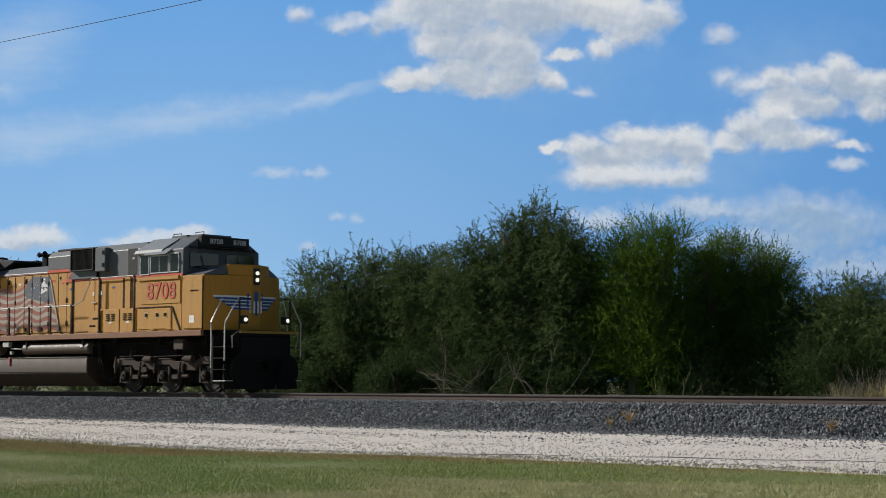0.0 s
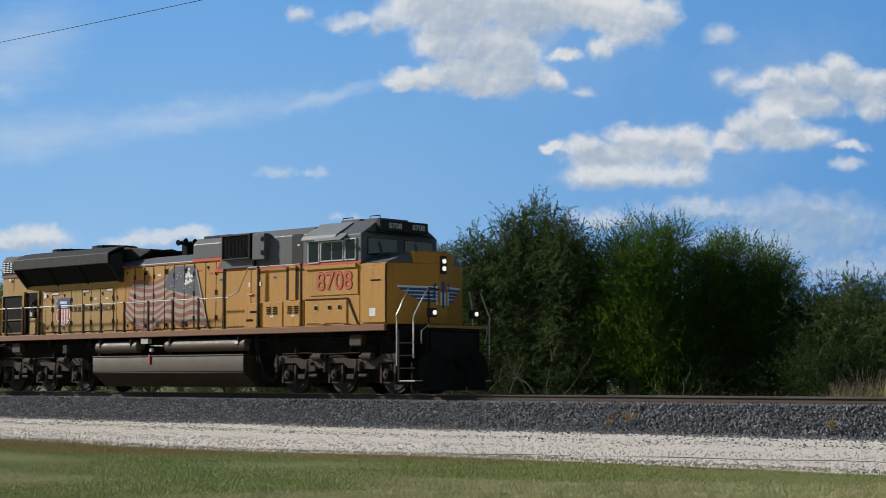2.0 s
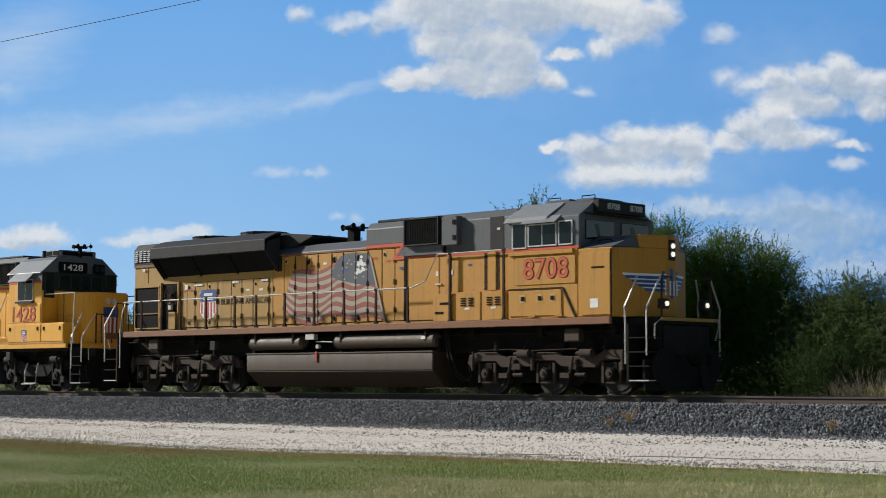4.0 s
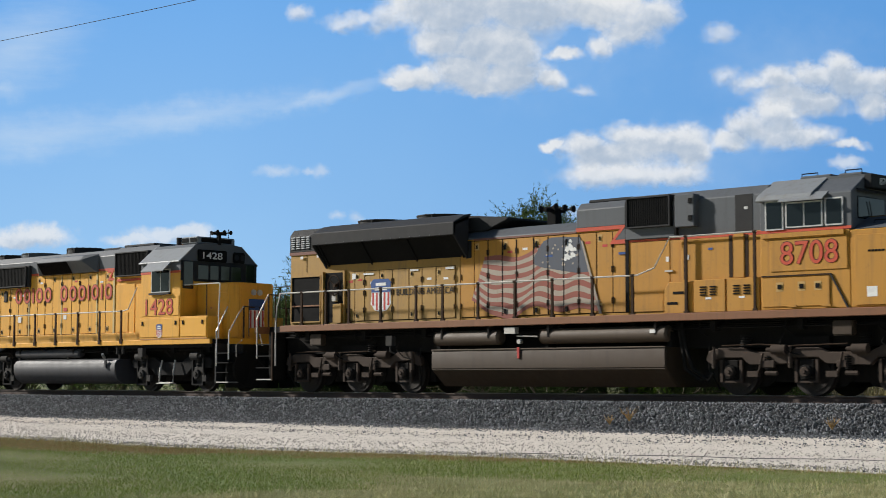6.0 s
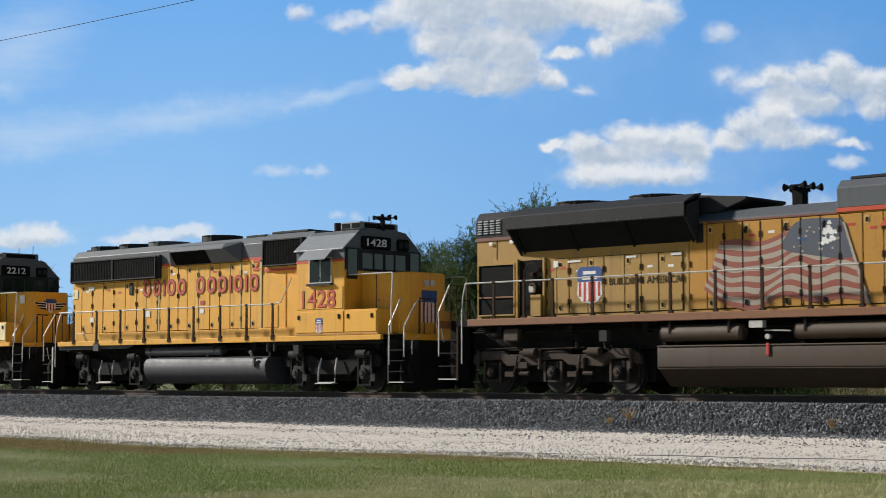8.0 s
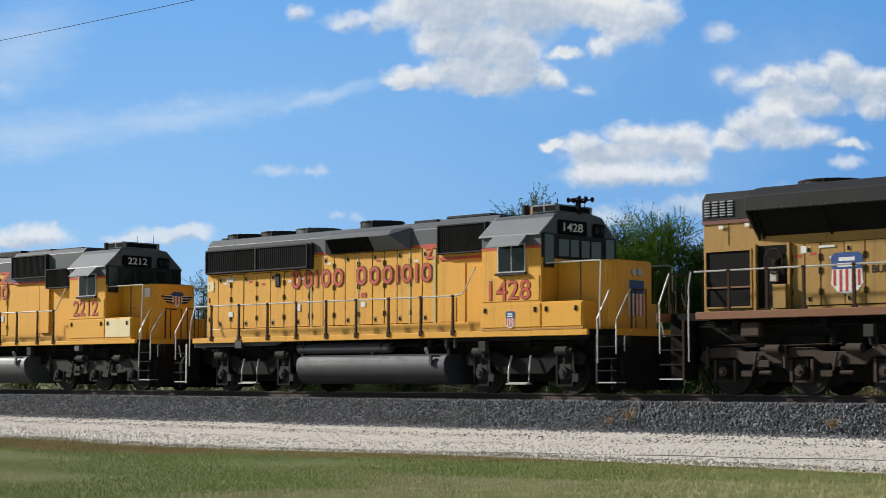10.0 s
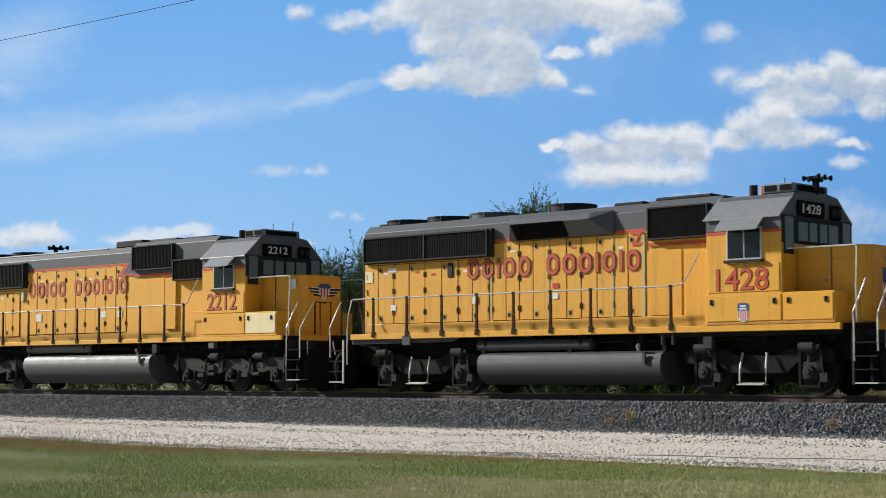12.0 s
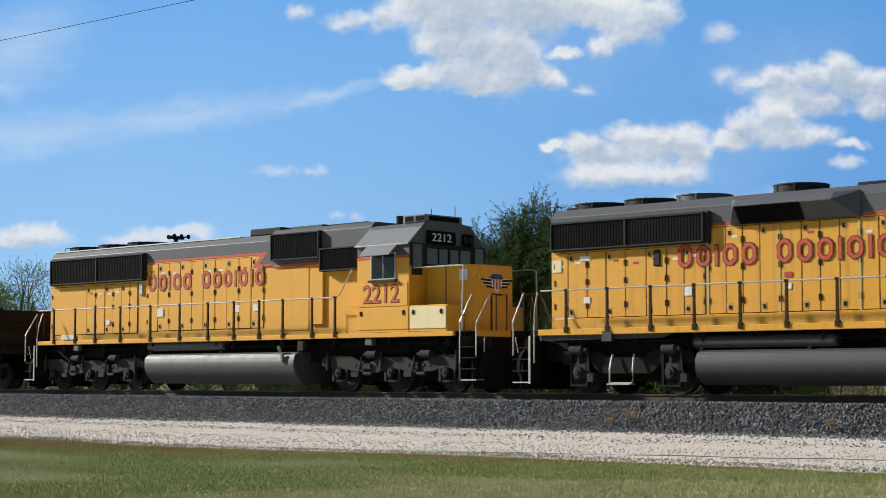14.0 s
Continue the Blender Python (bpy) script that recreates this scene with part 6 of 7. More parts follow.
    horn(lo, -2.95, 0.0, 4.86, 0.7)
    bars("painted_name", lo, -12.77, -7.06, 2.96, 3.47, -0.934, ("wwiww", " ", "wwwiwiw"), RED, RED_DARK)
    part("painted_mark", prism(B(), [(-7.45, 3.88), (-7.1, 3.88), (-7.3, 3.62), (-7.1, 3.62), (-7.1, 3.55), (-7.45, 3.55), (-7.22, 3.81), (-7.45, 3.81)], -0.935, -0.925, 'y'), RED, lo)
    lettering("road_number", "1428", -4.62, -1.517, 2.34, 0.48, 1.36, RED_DARK, lo, 0.005, 0.02)
    lettering("road_number", "1428", -4.62, -1.520, 2.34, 0.48, 1.36, RED, lo, 0.008)
    shield(lo, -3.92, -1.522, 1.84, 0.30, 0.42)
    small_signs(lo, [(-15.7, 3.25, 0.3, 0.12, WHITE), (-15.6, 2.2, 0.2, 0.16, WHITE), (-16.5, 1.7, 0.6, 0.16, WHITE), (-16.6, 3.0, 0.3, 0.3, CREAM), (-9.9, 2.62, 0.2, 0.12, SIGN_RED), (-9.9, 2.35, 0.18, 0.14, WHITE),
                     (-12.6, 2.3, 0.2, 0.2, WHITE), (-7.4, 1.62, 0.5, 0.1, SIGN_RED)], -0.932)
    return lo


def trailing_locomotive():
    L = 21.69
    lo = thing("trailing_locomotive", "clean yellow six-axle diesel locomotive with cream locker door", "locomotive", "locomotives of the train")
    Y, G = YELLOW_CLEAN, GREY
    d0, d1 = 1.47, 1.60
    for s in SIDES:
        part("side_sill", bevel(box(B(), -20.4, -1.42, *sy(1.40, 1.5, s), d0, d1), 0.012, 1), Y, lo, "yellow side sill")
    part("deck", box(B(), -20.4, -1.42, -1.4, 1.4, d0 + 0.02, d1 - 0.01), BLACK, lo)
    underframe(lo, L, d0, d1)
    part("hood", bevel(box(B(), -20.5, -5.0, -0.9, 0.9, d1, 4.0), 0.012, 1), Y, lo)
    part("hood_roof", bevel(prism(B(), [(-0.905, 4.02), (-0.905, 4.40), (-0.72, 4.60), (0.72, 4.60), (0.905, 4.40), (0.905, 4.02)], -20.51, -9.2, 'x'), 0.012, 1), G, lo)
    part("hood_roof_front", bevel(prism(B(), [(-0.95, 3.62), (-0.95, 4.55), (-0.8, 4.70), (0.8, 4.70), (0.95, 4.55), (0.95, 3.62)], -9.2, -5.0, 'x'), 0.012, 1), G, lo)
    part("roof_cap", bevel(box(B(), -10.4, -9.0, -0.75, 0.75, 4.58, 4.80), 0.04, 1), GREY_DARK, lo)
    part("roof_cap", bevel(box(B(), -8.6, -7.2, -0.75, 0.75, 4.68, 4.77), 0.03, 1), GREY, lo)
    part("roof_cap", bevel(box(B(), -6.9, -5.4, -0.75, 0.75, 4.66, 4.74), 0.03, 1), GREY_DARK, lo)
    for s in SIDES:
        part("shutter_housing", bevel(box(B(), -20.4, -15.2, *sy(0.9, 1.0, s), 3.46, 4.34), 0.02, 1), GREY_DARK, lo)
        louvre_screen(lo, "radiator_screen", -20.3, -17.75, 3.52, 4.28, 1.06, s, True, 0.085)
        louvre_screen(lo, "radiator_screen", -17.7, -15.3, 3.52, 4.28, 1.06, s, True, 0.085)
        louvre_screen(lo, "intake_screen", -9.05, -7.05, 3.82, 4.52, 1.08, s, True, 0.07)
        part("intake_housing", box(B(), -9.1, -7.0, *sy(0.95, 1.04, s), 3.78, 4.56), GREY_DARK, lo)
        louvre_screen(lo, "blower_screen", -6.9, -5.35, 3.42, 4.0, 1.12, s, True, 0.06)
        part("blower_housing", box(B(), -6.95, -5.3, *sy(0.9, 1.08, s), 3.38, 4.04), GREY_DARK, lo)
        part("port_window", bevel(box(B(), -15.55, -15.35, *sy(0.9, 0.955, s), 3.0, 3.38), 0.04, 3), ALU, lo, "oval port in the hood")
        part("roof_gutter", box(B(), -20.5, -10.8, *sy(0.72, 0.76, s), 4.59, 4.625), WHITE, lo, "bright roof edge strip")
    striped_band(lo, -15.1, -9.35, 4.0, 4.07, -0.903)
    part("zigzag_stripe", prism(B(), [(-9.55, 4.07), (-9.35, 4.07), (-9.75, 3.72), (-9.1, 3.72), (-9.1, 3.65), (-10.05, 3.65)], -0.93, -0.9, 'y'), RED, lo)
    part("zigzag_fill", prism(B(), [(-9.35, 4.07), (-9.1, 4.07), (-9.1, 3.72), (-9.75, 3.72)], -0.926, -0.9, 'y'), G, lo)
    part("red_stripe", box(B(), -9.1, -5.0, -0.965, -0.95, 3.60, 3.67), RED, lo)
    hood_doors(lo, [-20.4, -18.4, -17.9, -17.4, -16.95, -16.5, -16.05, -15.65], 1.82, 3.40, 0.9, Y, seed=21)
    hood_doors(lo, [-15.15 + 0.56 * i for i in range(11)], 1.86, 3.95, 0.9, Y, seed=22)
    for s in SIDES:
        part("cabinet_door", bevel(box(B(), -8.9, -7.6, *sy(0.9, 0.915, s), 1.75, 3.55), 0.006, 1), Y, lo)
        part("cabinet", bevel(box(B(), -7.5, -6.95, *sy(0.9, 0.97, s), 1.9, 3.5), 0.01, 1), Y, lo)
        part("cabinet", bevel(box(B(), -5.8, -5.0, *sy(0.9, 1.15, s), 1.6, 2.4), 0.01, 1), Y, lo)
    spartan_cab(lo, d1, -5.0, -3.0, 3.98, 4.60, Y, "2212", 3.58)
    n = short_nose(lo, d1, -3.0, -1.25, 3.36, 0, Y)
    def front_x(y):
        return -1.25 - max(0.0, abs(y) - 0.64)
    wings(n, front_x, 2.94, 0.78, 0.36, WHITE)
    wings(n, lambda y: front_x(y) + 0.007, 2.90, 0.74, 0.36, GREY_DARK)
    sh = part("shield_emblem", prism(B(), [(-0.2, 3.12), (0.2, 3.12), (0.2, 2.8), (0.0, 2.62), (-0.2, 2.8)], -1.25, -1.235, 'x'), WHITE, n)
    part("shield_head", box(B(), -1.24, -1.228, -0.2, 0.2, 2.98, 3.12), BLUE, sh)
    for y in (-0.15, -0.03, 0.09):
        part("shield_pale", box(B(), -1.24, -1.23, y, y + 0.05, 2.72, 2.97), SIGN_RED, sh)
    battery_box(lo, d1, -5.0, -1.62, 2.30, Y, CREAM, -3.0)
    end_platform(lo, -1.42, -0.6, d0, d1, Y, True)
    end_platform(lo, -20.4, -21.1, d0, d1, BLACK, True)
    plow(lo, -0.42)
    plow(lo, -L + 0.42, -1)
    for s in SIDES:
        steps(lo, -1.2, -0.60, 1, d0, s, GREY_DARK, GREY_DARK, 0.34)
        steps(lo, -20.5, -21.1, -1, d0, s, BLACK, RAIL_SILVER, 0.34)
        corner_rails(lo, -1.2, -0.62, d1, s)
        corner_rails(lo, -20.35, -21.05, d1, s)
        grab(lo, [(-1.12, s * 1.48, d1), (-1.12, s * 1.48, 2.3), (-1.10, s * 1.45, 3.26), (-1.2, s * 1.4, 3.3), (-2.95, s * 1.4, 3.3)])
        grab(lo, [(-1.72, s * 1.45, 3.28), (-1.72, s * 1.45, 2.3)], 0.018, RAIL_DARK)
        handrail(lo, [(-20.3, 2.62), (-5.95, 2.60), (-5.7, 2.66), (-5.2, 3.34)], [-19.4, -18.2, -17.1, -15.75, -14.2, -12.75, -11.4, -10.2, -9.07, -8.04, -6.81, -5.87], d1, s)
        reservoir(lo, -14.55, -10.9, 1.36, 0.15, s, TANK_GREY_LIGHT, 1.2)
        for x in (-18.2, -4.6):
            part("sand_box", bevel(box(B(), x - 0.14, x + 0.14, *sy(1.3, 1.46, s), 1.26, 1.46), 0.02, 1), TANK_GREY_LIGHT, lo)
        jumper(lo, -7.3, s, 1.3)
    fuel_tank(lo, -14.5, -7.55, 1.13, 0.22, TANK_GREY_LIGHT)
    truck_c(lo, (-19.85, -17.8, -15.75), TRUCK_GREY)
    truck_c(lo, (-6.05, -4.0, -1.98), TRUCK_GREY)
    coupler(lo, 0, 1)
    coupler(lo, -L, -1)
    for x in (-19.5, -17.9, -16.3):
        fan(lo, x, 4.58, 0.68, GREY_DARK, 0.15)
    grab(lo, [(-20.3, -0.5, 4.6), (-20.3, -0.5, 4.75), (-20.0, -0.5, 4.75), (-20.0, -0.5, 4.6)], 0.014, GRILLE)
    horn(lo, -14.9, 0.0, 4.84, 0.75)
    bars("painted_name", lo, -15.05, -9.4, 3.12, 3.62, -0.932, ("wwiww", " ", "wwwiwiw"), RED, RED_DARK)
    lettering("road_number", "2212", -4.72, -1.517, 2.40, 0.48, 1.34, RED_DARK, lo, 0.005, 0.02)
    lettering("road_number", "2212", -4.72, -1.520, 2.40, 0.48, 1.34, RED, lo, 0.008)
    small_signs(lo, [(-14.6, 2.3, 0.3, 0.26, WHITE), (-10.9, 2.35, 0.28, 0.2, WHITE), (-19.8, 1.66, 0.8, 0.16, WHITE), (-10.0, 2.35, 0.25, 0.2, WHITE), (-17.3, 2.1, 0.2, 0.16, WHITE)], -0.932)
    small_signs(n, [(-1.75, 2.95, 0.28, 0.28, WHITE)], -0.9)
    return lo


def gondola():
    lo = thing("gondola_car", "dark brown open-top gondola wagon behind the locomotives", "freight car")
    dark = paint("gondola_brown", (0.020, 0.015, 0.013), (0.012, 0.01, 0.009), 0.4, 0.8, spec=0.1)
    L = 16.0
    bm = box(B(), -L + 0.9, -0.95, -1.5, -1.42, 1.1, 2.72)
    box(bm, -L + 0.9, -0.95, 1.42, 1.5, 1.1, 2.72)
    box(bm, -1.03, -0.95, -1.42, 1.42, 1.1, 2.72)
    box(bm, -L + 0.9, -L + 0.98, -1.42, 1.42, 1.1, 2.72)
    box(bm, -L + 0.9, -0.95, -1.42, 1.42, 1.1, 1.2)
    body = part("body", bm, dark, lo)
    for s in SIDES:
        part("top_chord", bevel(box(B(), -L + 0.85, -0.9, *sy(1.4, 1.58, s), 2.66, 2.80), 0.02, 1), dark, body)
        part("side_sill", bevel(box(B(), -L + 0.85, -0.9, *sy(1.4, 1.58, s), 0.98, 1.14), 0.02, 1), dark, body)
        for i in range(11):
            x = -1.0 - i * 1.38
            part("side_post", bevel(box(B(), x - 0.08, x + 0.08, *sy(1.5, 1.60, s), 1.14, 2.66), 0.015, 1), dark, body)
        part("reflector", box(B(), -1.62, -1.55, *sy(1.5, 1.515, s), 1.2, 2.4), YELLOW_CLEAN, body, "yellow reflector strip")
    for z in (1.6, 2.2):
        part("end_rib", bevel(box(B(), -0.96, -0.85, -1.45, 1.45, z - 0.07, z + 0.07), 0.015, 1), dark, body)
    for c in (-2.6, -L + 2.6):
        part("truck_frame", bevel(box(B(), c - 1.1, c + 1.1, -1.05, -0.95, 0.4, 0.72), 0.03, 1), TRUCK_DARK, lo)
        part("truck_frame", bevel(box(B(), c - 1.1, c + 1.1, 0.95, 1.05, 0.4, 0.72), 0.03, 1), TRUCK_DARK, lo)
        part("bolster", box(B(), c - 0.25, c + 0.25, -0.95, 0.95, 0.5, 1.0), BLACK, lo)
        for x in (c - 0.86, c + 0.86):
            wheelset(lo, x, 0.45)
    part("center_sill", box(B(), -L + 0.6, -0.6, -0.2, 0.2, 0.7, 1.1), BLACK, lo)
    coupler(lo, 0, 1)
    return lo


TRAIN = [(lead_locomotive(), 0.0), (four_axle_locomotive(), -22.63), (trailing_locomotive(), -40.66), (gondola(), -62.35)]

# ---------------- trees and undergrowth ----------------
LEAF_WILLOW = leaf_mat("willow_leaf", (0.058, 0.092, 0.030), (0.130, 0.170, 0.065), (0.044, 0.074, 0.024))
LEAF_GREEN = leaf_mat("mesquite_leaf", (0.062, 0.128, 0.014), (0.150, 0.225, 0.026), (0.044, 0.094, 0.012))
# ordinary foliage with the shade under the crowns put into its colour
LEAF_SHADE = leaf_mat("shade_tinted_leaf", (0.030, 0.055, 0.018), (0.060, 0.090, 0.030), (0.024, 0.045, 0.014))
TWIG = plain("pale_dead_twig", (0.17, 0.145, 0.12), 0.9)


def leaves(rng, centres, spread, n_spray, per, leaf, droop, out, span=(0.3, 0.75)):
    """Leaf quads set along short twigs that hang round many clump centres. Returns corner places."""
    c = np.asarray(centres)
    which = rng.integers(0, len(c), n_spray)
    d = rng.normal(size=(n_spray, 3))
    d /= np.linalg.norm(d, axis=1)[:, None]
    rad = rng.random(n_spray) ** 0.5
    base = c[which, :3] + d * rad[:, None] * (c[which, 3] * spread)[:, None]
    way = d * out + np.array([0, 0, 1.0 - droop]) + rng.normal(size=(n_spray, 3)) * 0.35
    way /= np.linalg.norm(way, axis=1)[:, None]
    ln = rng.uniform(span[0], span[1], n_spray)
    k = np.linspace(0.05, 1, per)
    bend = np.zeros((1, per, 3))
    bend[0, :, 2] = -0.5 * droop * k ** 2
    pts = base[:, None] + way[:, None] * (ln[:, None] * k)[..., None] + bend * ln[:, None, None]
    p = pts.reshape(-1, 3)
    n = len(p)
    ax = np.repeat(way, per, 0) * 0.7 + rng.normal(size=(n, 3)) * 0.55 + np.array([0, 0, -0.45 * droop])
    ax /= np.linalg.norm(ax, axis=1)[:, None]
    sd = np.cross(ax, rng.normal(size=(n, 3)))
    sd /= np.linalg.norm(sd, axis=1)[:, None] + 1e-6
    L = leaf[0] * rng.uniform(0.6, 1.3, n)[:, None]
    W = leaf[1] * rng.uniform(0.6, 1.3, n)[:, None]
    return np.stack([p + sd * W, p + ax * L, p - sd * W], 1).reshape(-1, 3)


def tree(x, y, h, half, style, seed, label, name="tree", sprays=2300):
    rng = np.random.default_rng(seed)
    rnd = random.Random(seed)
    z0 = ground_z(y) - 0.05
    t = tagged(new(name), label, "tree" if name == "tree" else "bush", "trees behind the track")
    t.location = (x, y, z0)
    top = h - 0.5 - z0 if name == 'tree' else h - z0
    willow = style == "willow"
    stems = B()
    clumps = []
    n_stem = 5 if top > 4 else 4
    for i in range(n_stem):
        q = 2 * math.pi * (i + rnd.random() * 0.6) / n_stem
        reach = half * rnd.uniform(0.25, 0.75)
        hh = top * rnd.uniform(0.72, 0.97) * (1.0 if reach < half * 0.5 else 0.86)
        pts = []
        for k in range(7):
            f = k / 6
            pts.append((math.cos(q) * reach * f ** 1.3 + rnd.uniform(-0.1, 0.1) * f, math.sin(q) * reach * 0.8 * f ** 1.3 + rnd.uniform(-0.1, 0.1) * f, hh * f))
        tube(stems, pts, 0.11 * (top / 6), 7, 0.015)
        for k in range(2, 7):
            f = k / 6
            px, py, pz = pts[k]
            for j in range(4):
                a = rnd.uniform(0, 6.28)
                r = rnd.uniform(0.25, 0.62) * half * (1.1 - 0.55 * f)
                e = (px + math.cos(a) * r, py + math.sin(a) * r * 0.85, pz + rnd.uniform(-0.1, 0.6) * (0.7 if k == 6 else 1))
                if e[2] > top * 1.0:
                    e = (e[0], e[1], top * rnd.uniform(0.9, 1.0))
                tube(stems, [pts[k - 1], ((px + e[0]) / 2, (py + e[1]) / 2, (pz + e[2]) / 2 + 0.1), e], 0.03, 5, 0.008)
                clumps.append((*e, rnd.uniform(0.45, 0.85) * (0.8 if k > 5 else 1.0)))
    for j in range(12):
        a = rnd.uniform(0, 6.28)
        r = half * rnd.uniform(0.5, 0.95)
        clumps.append((math.cos(a) * r, math.sin(a) * r * 0.8, top * rnd.uniform(0.08, 0.5), rnd.uniform(0.6, 1.0)))
    part("trunk", stems, BARK, t, smooth=True)
    if willow and name == 'tree':
        clumps = [c for c in clumps if c[2] < top * 0.72 or rnd.random() < 0.5]
    leaf = (0.125, 0.0145) if willow else (0.062, 0.015)
    v = leaves(rng, clumps, 0.85, sprays, 13, leaf, 0.75 if willow else 0.25, 0.9)
    if willow:
        crown_tops = [c for c in clumps if c[2] > top * 0.74] or clumps
        v = np.concatenate([v, leaves(rng, crown_tops, 0.7, 130, 26, (0.12, 0.013), 0.35, 0.30, (0.6, 1.25))])
    f = np.arange(len(v)).reshape(-1, 3)
    # bushes get the leaf colour that has shade mixed in
    crown = from_arrays("crown", v, f, LEAF_SHADE if name == 'bush' else LEAF_WILLOW if willow else LEAF_GREEN)
    crown.parent = t
    return t


W_LAB = "leaning willow with narrow grey-green leaves behind the track"
G_LAB = "dense bright green mesquite tree behind the track"
for i, (x, y, h, half, st) in enumerate((
        (-42.0, 9.6, 4.2, 2.6, "green"), (-38.2, 9.2, 5.0, 2.4, "green"), (-34.4, 9.0, 5.6, 2.3, "green"), (-31.0, 9.6, 3.6, 2.2, "green"), (-27.5, 9.5, 3.8, 2.5, "willow"), (-23.5, 9.5, 4.0, 2.6, "green"), (-20.0, 9.2, 4.2, 2.4, "willow"),
        (-16.3, 9.2, 4.3, 1.9, "willow"), (-14.6, 9.0, 4.8, 1.7, "willow"), (-12.7, 8.9, 5.5, 1.5, "willow"), (-11.2, 9.1, 5.1, 1.4, "willow"),
        (-9.2, 9.0, 5.2, 1.6, "willow"), (-7.6, 9.2, 5.1, 1.5, "willow"), (-6.3, 8.8, 5.9, 1.5, "willow"), (-5.0, 9.0, 6.5, 1.2, "willow"),
        (-3.9, 9.2, 6.7, 1.1, "willow"), (-2.9, 9.0, 6.2, 1.1, "willow"), (-2.1, 9.8, 5.5, 1.5, "green"), (-0.7, 9.5, 5.6, 1.5, "green"),
        (0.4, 9.6, 5.65, 1.4, "green"), (1.0, 10.9, 4.7, 1.5, "green"), (0.8, 11.8, 5.0, 1.5, "green"), (2.0, 12.0, 5.15, 1.5, "green"), (3.1, 11.7, 4.75, 1.3, "green"),
        (5.1, 11.4, 3.4, 1.2, "willow"), (6.2, 10.9, 3.45, 1.2, "willow"), (7.4, 10.9, 3.3, 1.2, "willow"), (10.4, 9.9, 2.5, 1.5, "green"), (13.0, 10.2, 3.0, 2.0, "green"), (16.5, 10.5, 3.2, 2.3, "green"))):
    tree(x, y, h, half, st, 100 + i, W_LAB if st == "willow" else G_LAB, sprays=(4800 if -18 < x < 5 else 3000) if -18 < x < 9 else 3400 if x < -33 else 1900)

# a second row and low bushes, shade in their colour, close the view under the crowns
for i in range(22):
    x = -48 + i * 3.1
    tree(x, 12.4 + 0.8 * math.sin(i * 2.1), 2.6 + 0.7 * math.sin(i * 1.7), 2.2, "green", 300 + i, "bush under the trees, shade put into its dark leaf colour", "bush", 900)
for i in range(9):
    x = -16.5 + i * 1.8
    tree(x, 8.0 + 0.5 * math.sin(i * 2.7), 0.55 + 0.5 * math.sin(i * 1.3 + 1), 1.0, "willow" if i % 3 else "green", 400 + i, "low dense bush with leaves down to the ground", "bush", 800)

# more bushes in the leaf colour darkened to stand for shade
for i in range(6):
    tree(-1.0 + i * 1.45, 10.3 + 0.5 * math.sin(i * 2.3), 0.9 + 0.4 * math.sin(i * 1.9), 1.1, "green", 500 + i, "bush under the trees, shade put into its dark leaf colour", "bush", 1500)


def dead_branches():
    rnd = random.Random(8)
    for x, y, h in ((-8.0, 5.9, 1.6), (-7.2, 5.8, 1.0), (-4.5, 6.0, 2.6), (-2.9, 5.9, 2.0), (-1.2, 5.9, 1.8), (3.0, 6.9, 1.2), (-13.0, 6.0, 1.5), (-6.2, 7.1, 2.6), (-4.0, 7.1, 3.0), (-10.0, 7.1, 2.2), (-2.2, 7.1, 2.6)):
        bm = B()
        z0 = ground_z(y)
        for j in range(4):
            a = rnd.uniform(-2.4, 2.4)
            pts = [Vector((x, y, z0))]
            d = Vector((math.sin(a) * 1.2, -0.1, rnd.uniform(0.2, 0.8))).normalized()
            for k in range(6):
                d = (d + Vector((rnd.uniform(-0.55, 0.55), rnd.uniform(-0.15, 0.15), rnd.uniform(-0.35, 0.35)))).normalized()
                pts.append(pts[-1] + d * h * 0.15)
                if k > 2:
                    e = (d + Vector((rnd.uniform(-0.8, 0.8), 0, rnd.uniform(-0.2, 0.6)))).normalized()
                    tube(bm, [pts[-1], pts[-1] + e * h * 0.12, pts[-1] + e * h * 0.22 + Vector((0, 0, 0.05))], 0.008, 4, 0.003)
            tube(bm, pts, 0.017, 5, 0.005)
        tagged(part("dead_branch", bm, TWIG), "bare pale dead branches among the bushes", "branch", "dead branches")


dead_branches()


def blades(name, n, place, height, width, lean, mat, label, seed):
    """Grass blades, one narrow triangle each, as one mesh."""
    rng = np.random.default_rng(seed)
    p = place(rng, n)
    n = len(p)
    a = rng.uniform(0, 2 * np.pi, n)
    h = height[0] + (height[1] - height[0]) * rng.random(n) ** 1.5
    w = width * rng.uniform(0.6, 1.4, n)
    side = np.stack([np.cos(a), np.sin(a), np.zeros(n)], 1) * w[:, None]
    b = rng.uniform(0, 2 * np.pi, n)
    tip = p + np.stack([np.cos(b) * h * lean * rng.random(n), np.sin(b) * h * lean * rng.random(n), h], 1)
    v = np.stack([p - side, p + side, tip], 1).reshape(-1, 3)
    return tagged(from_arrays(name, v, np.arange(len(v)).reshape(-1, 3), mat), label, "grass", kind="stuff")


def zs(y):
    return np.interp(y, [-60, -33, -9, -4.2], [-1.6, -1.24, -1.13, -0.92])


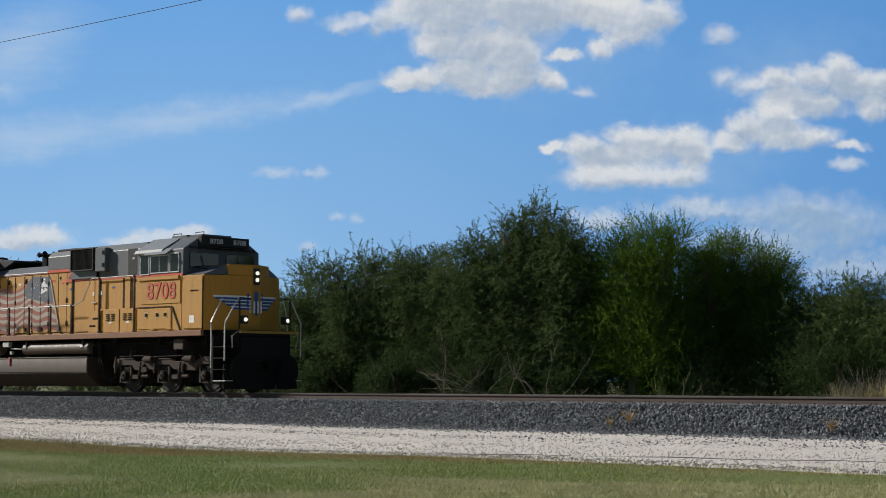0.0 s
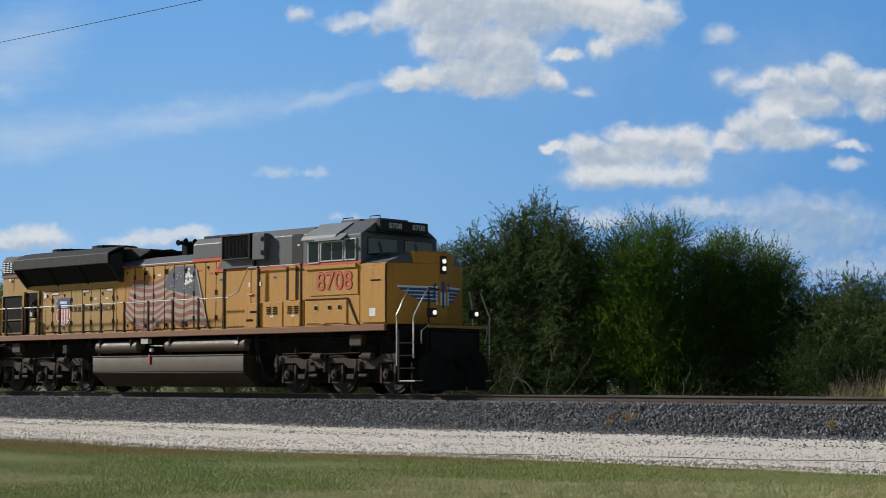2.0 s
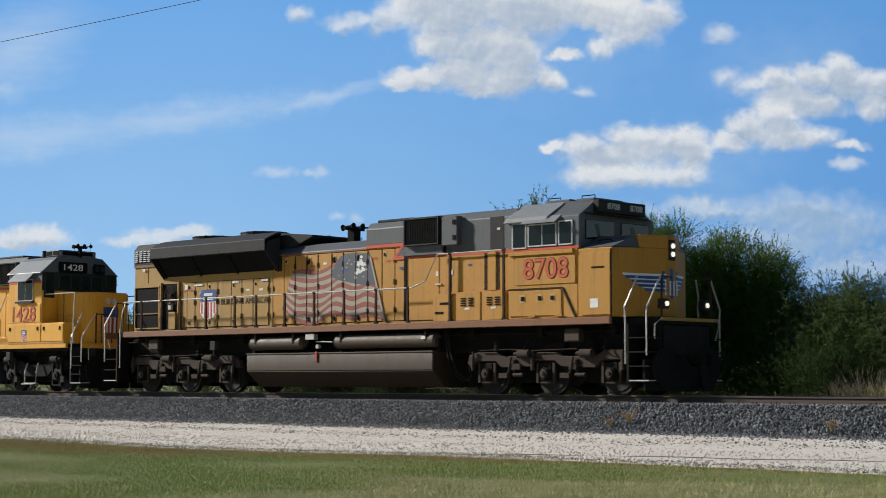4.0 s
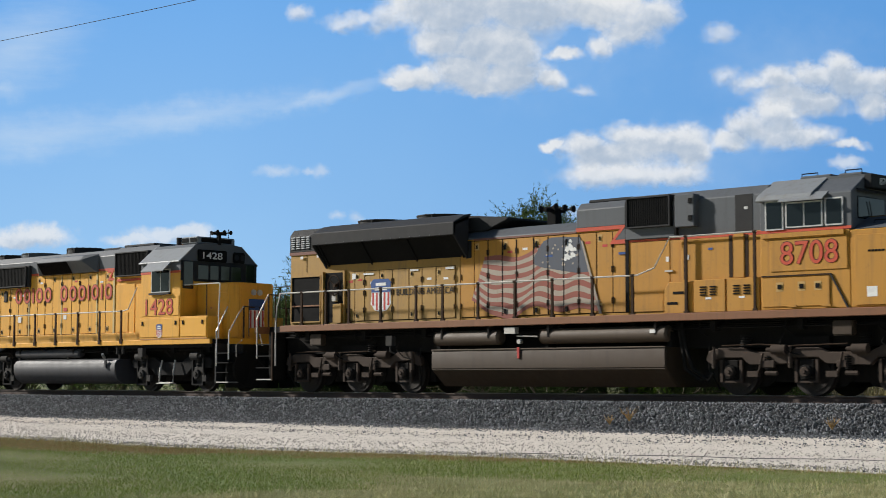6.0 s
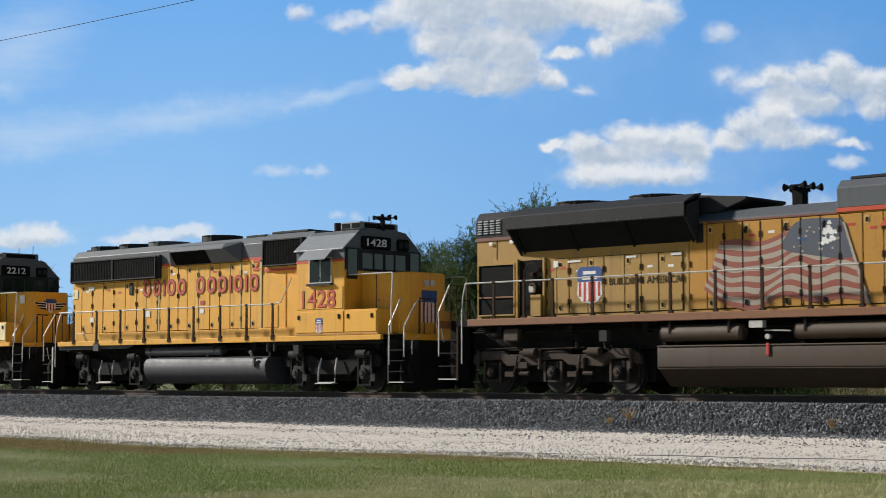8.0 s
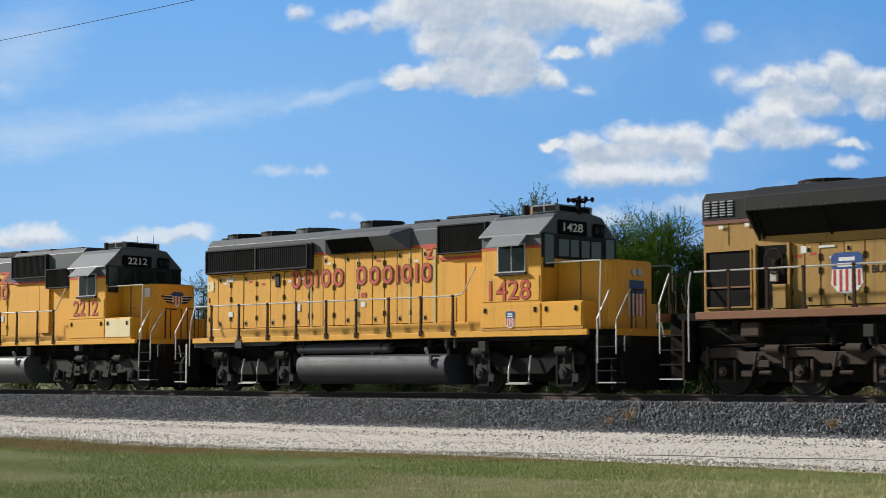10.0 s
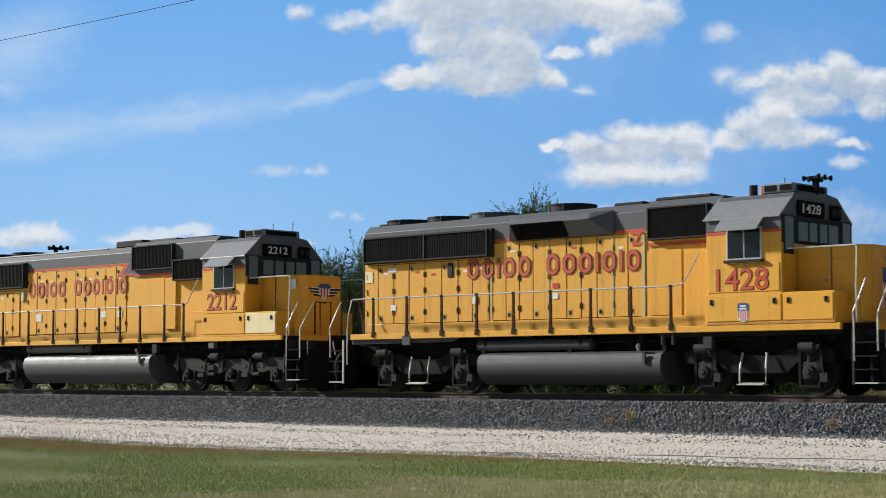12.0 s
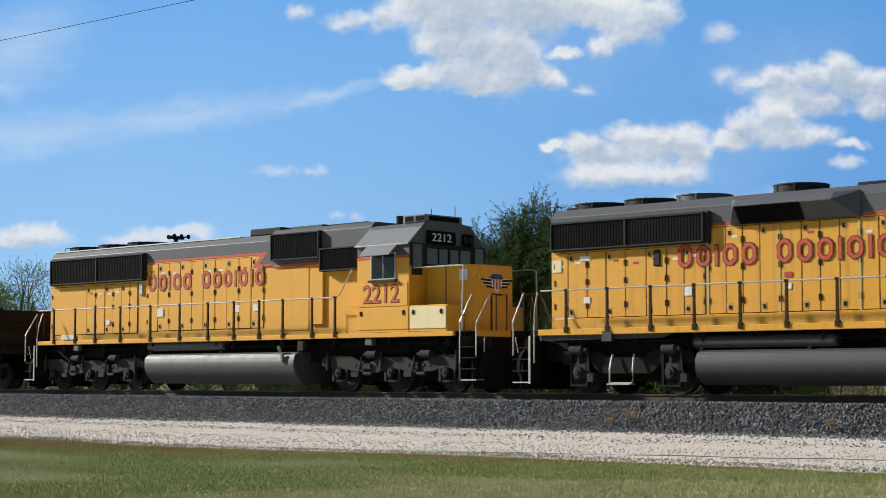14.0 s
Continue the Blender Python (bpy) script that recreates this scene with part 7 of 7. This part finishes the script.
def lawn(rng, n):
    """Places on the lawn between the road and the camera, with how far they lie from the road's edge and from the dry patch."""
    y = -7.0 - 15.5 * rng.random(n)
    d = y + 33.88
    lo, hi = 32 - d * 1.587 - 1.5, 32 - d * 0.55 + 1.5
    x = lo + (hi - lo) * rng.random(n)
    off = road_edge(x) - y
    k = off > -0.05
    x, y, off = x[k], y[k], off[k]
    q = np.array([noise.noise((float(a) * 0.35, float(b) * 0.5, 4.0)) + 0.5 * noise.noise((float(a) * 1.3, float(b) * 1.6, 9.0)) for a, b in zip(x, y)])
    band = np.interp(x, [0.4, 4.3, 7.8, 13, 18], [2.9, 2.0, 1.4, 0.7, 0.45])
    dry = x - 14.1 - np.maximum(0, y + 14.7) * 1.35 + 1.6 * q
    soft = rng.normal(size=len(x))
    brown = off + 0.9 * q + 0.35 * soft < band
    pale = (dry + 0.7 * soft > 0) & ~brown
    return np.stack([x, y, zs(y)], 1), brown, pale


def brown_band(rng, n):
    p, brown, pale = lawn(rng, n)
    return p[brown]


def pale_patch(rng, n):
    p, brown, pale = lawn(rng, n)
    return p[pale | (rng.random(len(p)) < 0.06)]


def green_lawn(rng, n):
    p, brown, pale = lawn(rng, n)
    return p[(~brown & ~pale) | (rng.random(len(p)) < 0.12)]


GRASS = island_mat("green_grass", (0.125, 0.21, 0.009), (0.30, 0.37, 0.042), 0.8, (0.15, 0.22, 0.017))
STRAW = island_mat("straw_grass", (0.46, 0.42, 0.19), (0.74, 0.67, 0.40), 0.85, (0.36, 0.33, 0.14))
DRY = island_mat("brown_grass", (0.29, 0.175, 0.058), (0.52, 0.34, 0.14), 0.85, (0.27, 0.17, 0.058))
blades("lawn_grass", 360000, green_lawn, (0.015, 0.042), 0.0032, 1.2, GRASS, "short green mown grass", 31)
blades("dry_grass", 350000, pale_patch, (0.02, 0.058), 0.0032, 1.2, STRAW, "pale dry straw-coloured grass", 32)
blades("brown_grass", 430000, brown_band, (0.015, 0.045), 0.0036, 1.2, DRY, "brown dry grass beside the road", 35)


def seeding(rng, n):
    x = rng.uniform(-10, 22, n)
    y = road_edge(x) + 0.1 - np.abs(rng.normal(0, 0.5, n))
    return np.stack([x, y, zs(y)], 1)


blades("tall_grass", 2600, seeding, (0.07, 0.20), 0.004, 0.5, STRAW, "thin seeding grass along the road", 33)


def verge(rng, n):
    x = np.where(rng.random(n) < 0.4, rng.uniform(9.2, 19, n), rng.uniform(-40, 9, n))
    y = rng.uniform(4.2, 6.6, n)
    return np.stack([x, y, np.array([ground_z(b) for b in y])], 1)


VERGE = island_mat("verge_grass", (0.10, 0.12, 0.035), (0.26, 0.22, 0.10), 0.85, (0.13, 0.13, 0.05))
blades("verge_grass", 13000, verge, (0.2, 0.75), 0.008, 0.7, VERGE, "tall dry grass behind the track", 34)


def tussocks(rng, n):
    x = rng.uniform(9.3, 18, n)
    y = rng.uniform(4.4, 6.0, n)
    k = np.array([noise.noise((float(a) * 0.9, float(b) * 0.9, 7.0)) for a, b in zip(x, y)]) > -0.1
    return np.stack([x, y, np.array([ground_z(b) for b in y])], 1)[k]


TUSSOCK = island_mat("tussock_grass", (0.20, 0.19, 0.065), (0.42, 0.36, 0.18), 0.85, (0.24, 0.21, 0.08))
blades("verge_grass", 14000, tussocks, (0.35, 1.05), 0.009, 0.6, TUSSOCK, "straw-coloured tussocks behind the track", 36)


def weed(x, y, z, size, seed):
    rnd = random.Random(seed)
    bm = B()
    for i in range(34):
        a, r = rnd.uniform(0, 6.28), rnd.uniform(0.1, 0.5) * size
        tube(bm, [(x, y, z), (x + math.cos(a) * r * 0.5, y + math.sin(a) * r * 0.5, z + size * 0.3), (x + math.cos(a) * r, y + math.sin(a) * r, z + size * rnd.uniform(0.3, 0.7))], 0.006, 4, 0.002)
    tagged(part("dry_weed", bm, DRY), "dry straw-coloured weed growing in the ballast", "weed", "weeds")


weed(8.4, -2.7, -0.58, 0.5, 1)
weed(8.0, -2.9, -0.66, 0.35, 4)
weed(13.7, -2.9, -0.66, 0.40, 2)


def dry_bush(x, y, h, seed):
    rnd = random.Random(seed)
    bm = B()
    z = ground_z(y)
    for i in range(70):
        a = rnd.uniform(-1.2, 1.2)
        b = rnd.uniform(-0.8, 0.8)
        d = Vector((math.sin(a), math.sin(b) * 0.6, math.cos(a))).normalized()
        pts = [Vector((x, y, z))]
        for k in range(4):
            d = (d + Vector((rnd.uniform(-0.25, 0.25), rnd.uniform(-0.2, 0.2), 0.05))).normalized()
            pts.append(pts[-1] + d * h * rnd.uniform(0.18, 0.3))
        tube(bm, pts, 0.012, 4, 0.003)
    tagged(part("dry_bush", bm, TWIG), "leafless grey twiggy bush behind the track", "bush")


dry_bush(9.9, 5.4, 1.35, 5)
dry_bush(9.0, 5.6, 1.0, 6)


# ---------------- motion of the train ----------------


def train_place(t):
    """Where the lead coupler stands along the track: a train that slows gently."""
    return -6.66 + 3.9281 * t - 0.02244 * t * t


def motions():
    for unit, behind in TRAIN:
        walk(unit, [(t, pose(train_place(t) + behind, 0, 0)) for t in range(15)])
    step = 0.2
    for w, x, r in WHEELS:
        rows = []
        for i in range(71):
            t = i * step
            rows.append((t, pose(x, 0, r) @ Matrix.Rotation((train_place(t) - train_place(0)) / r, 4, 'Y')))
        walk(w, rows)


motions()
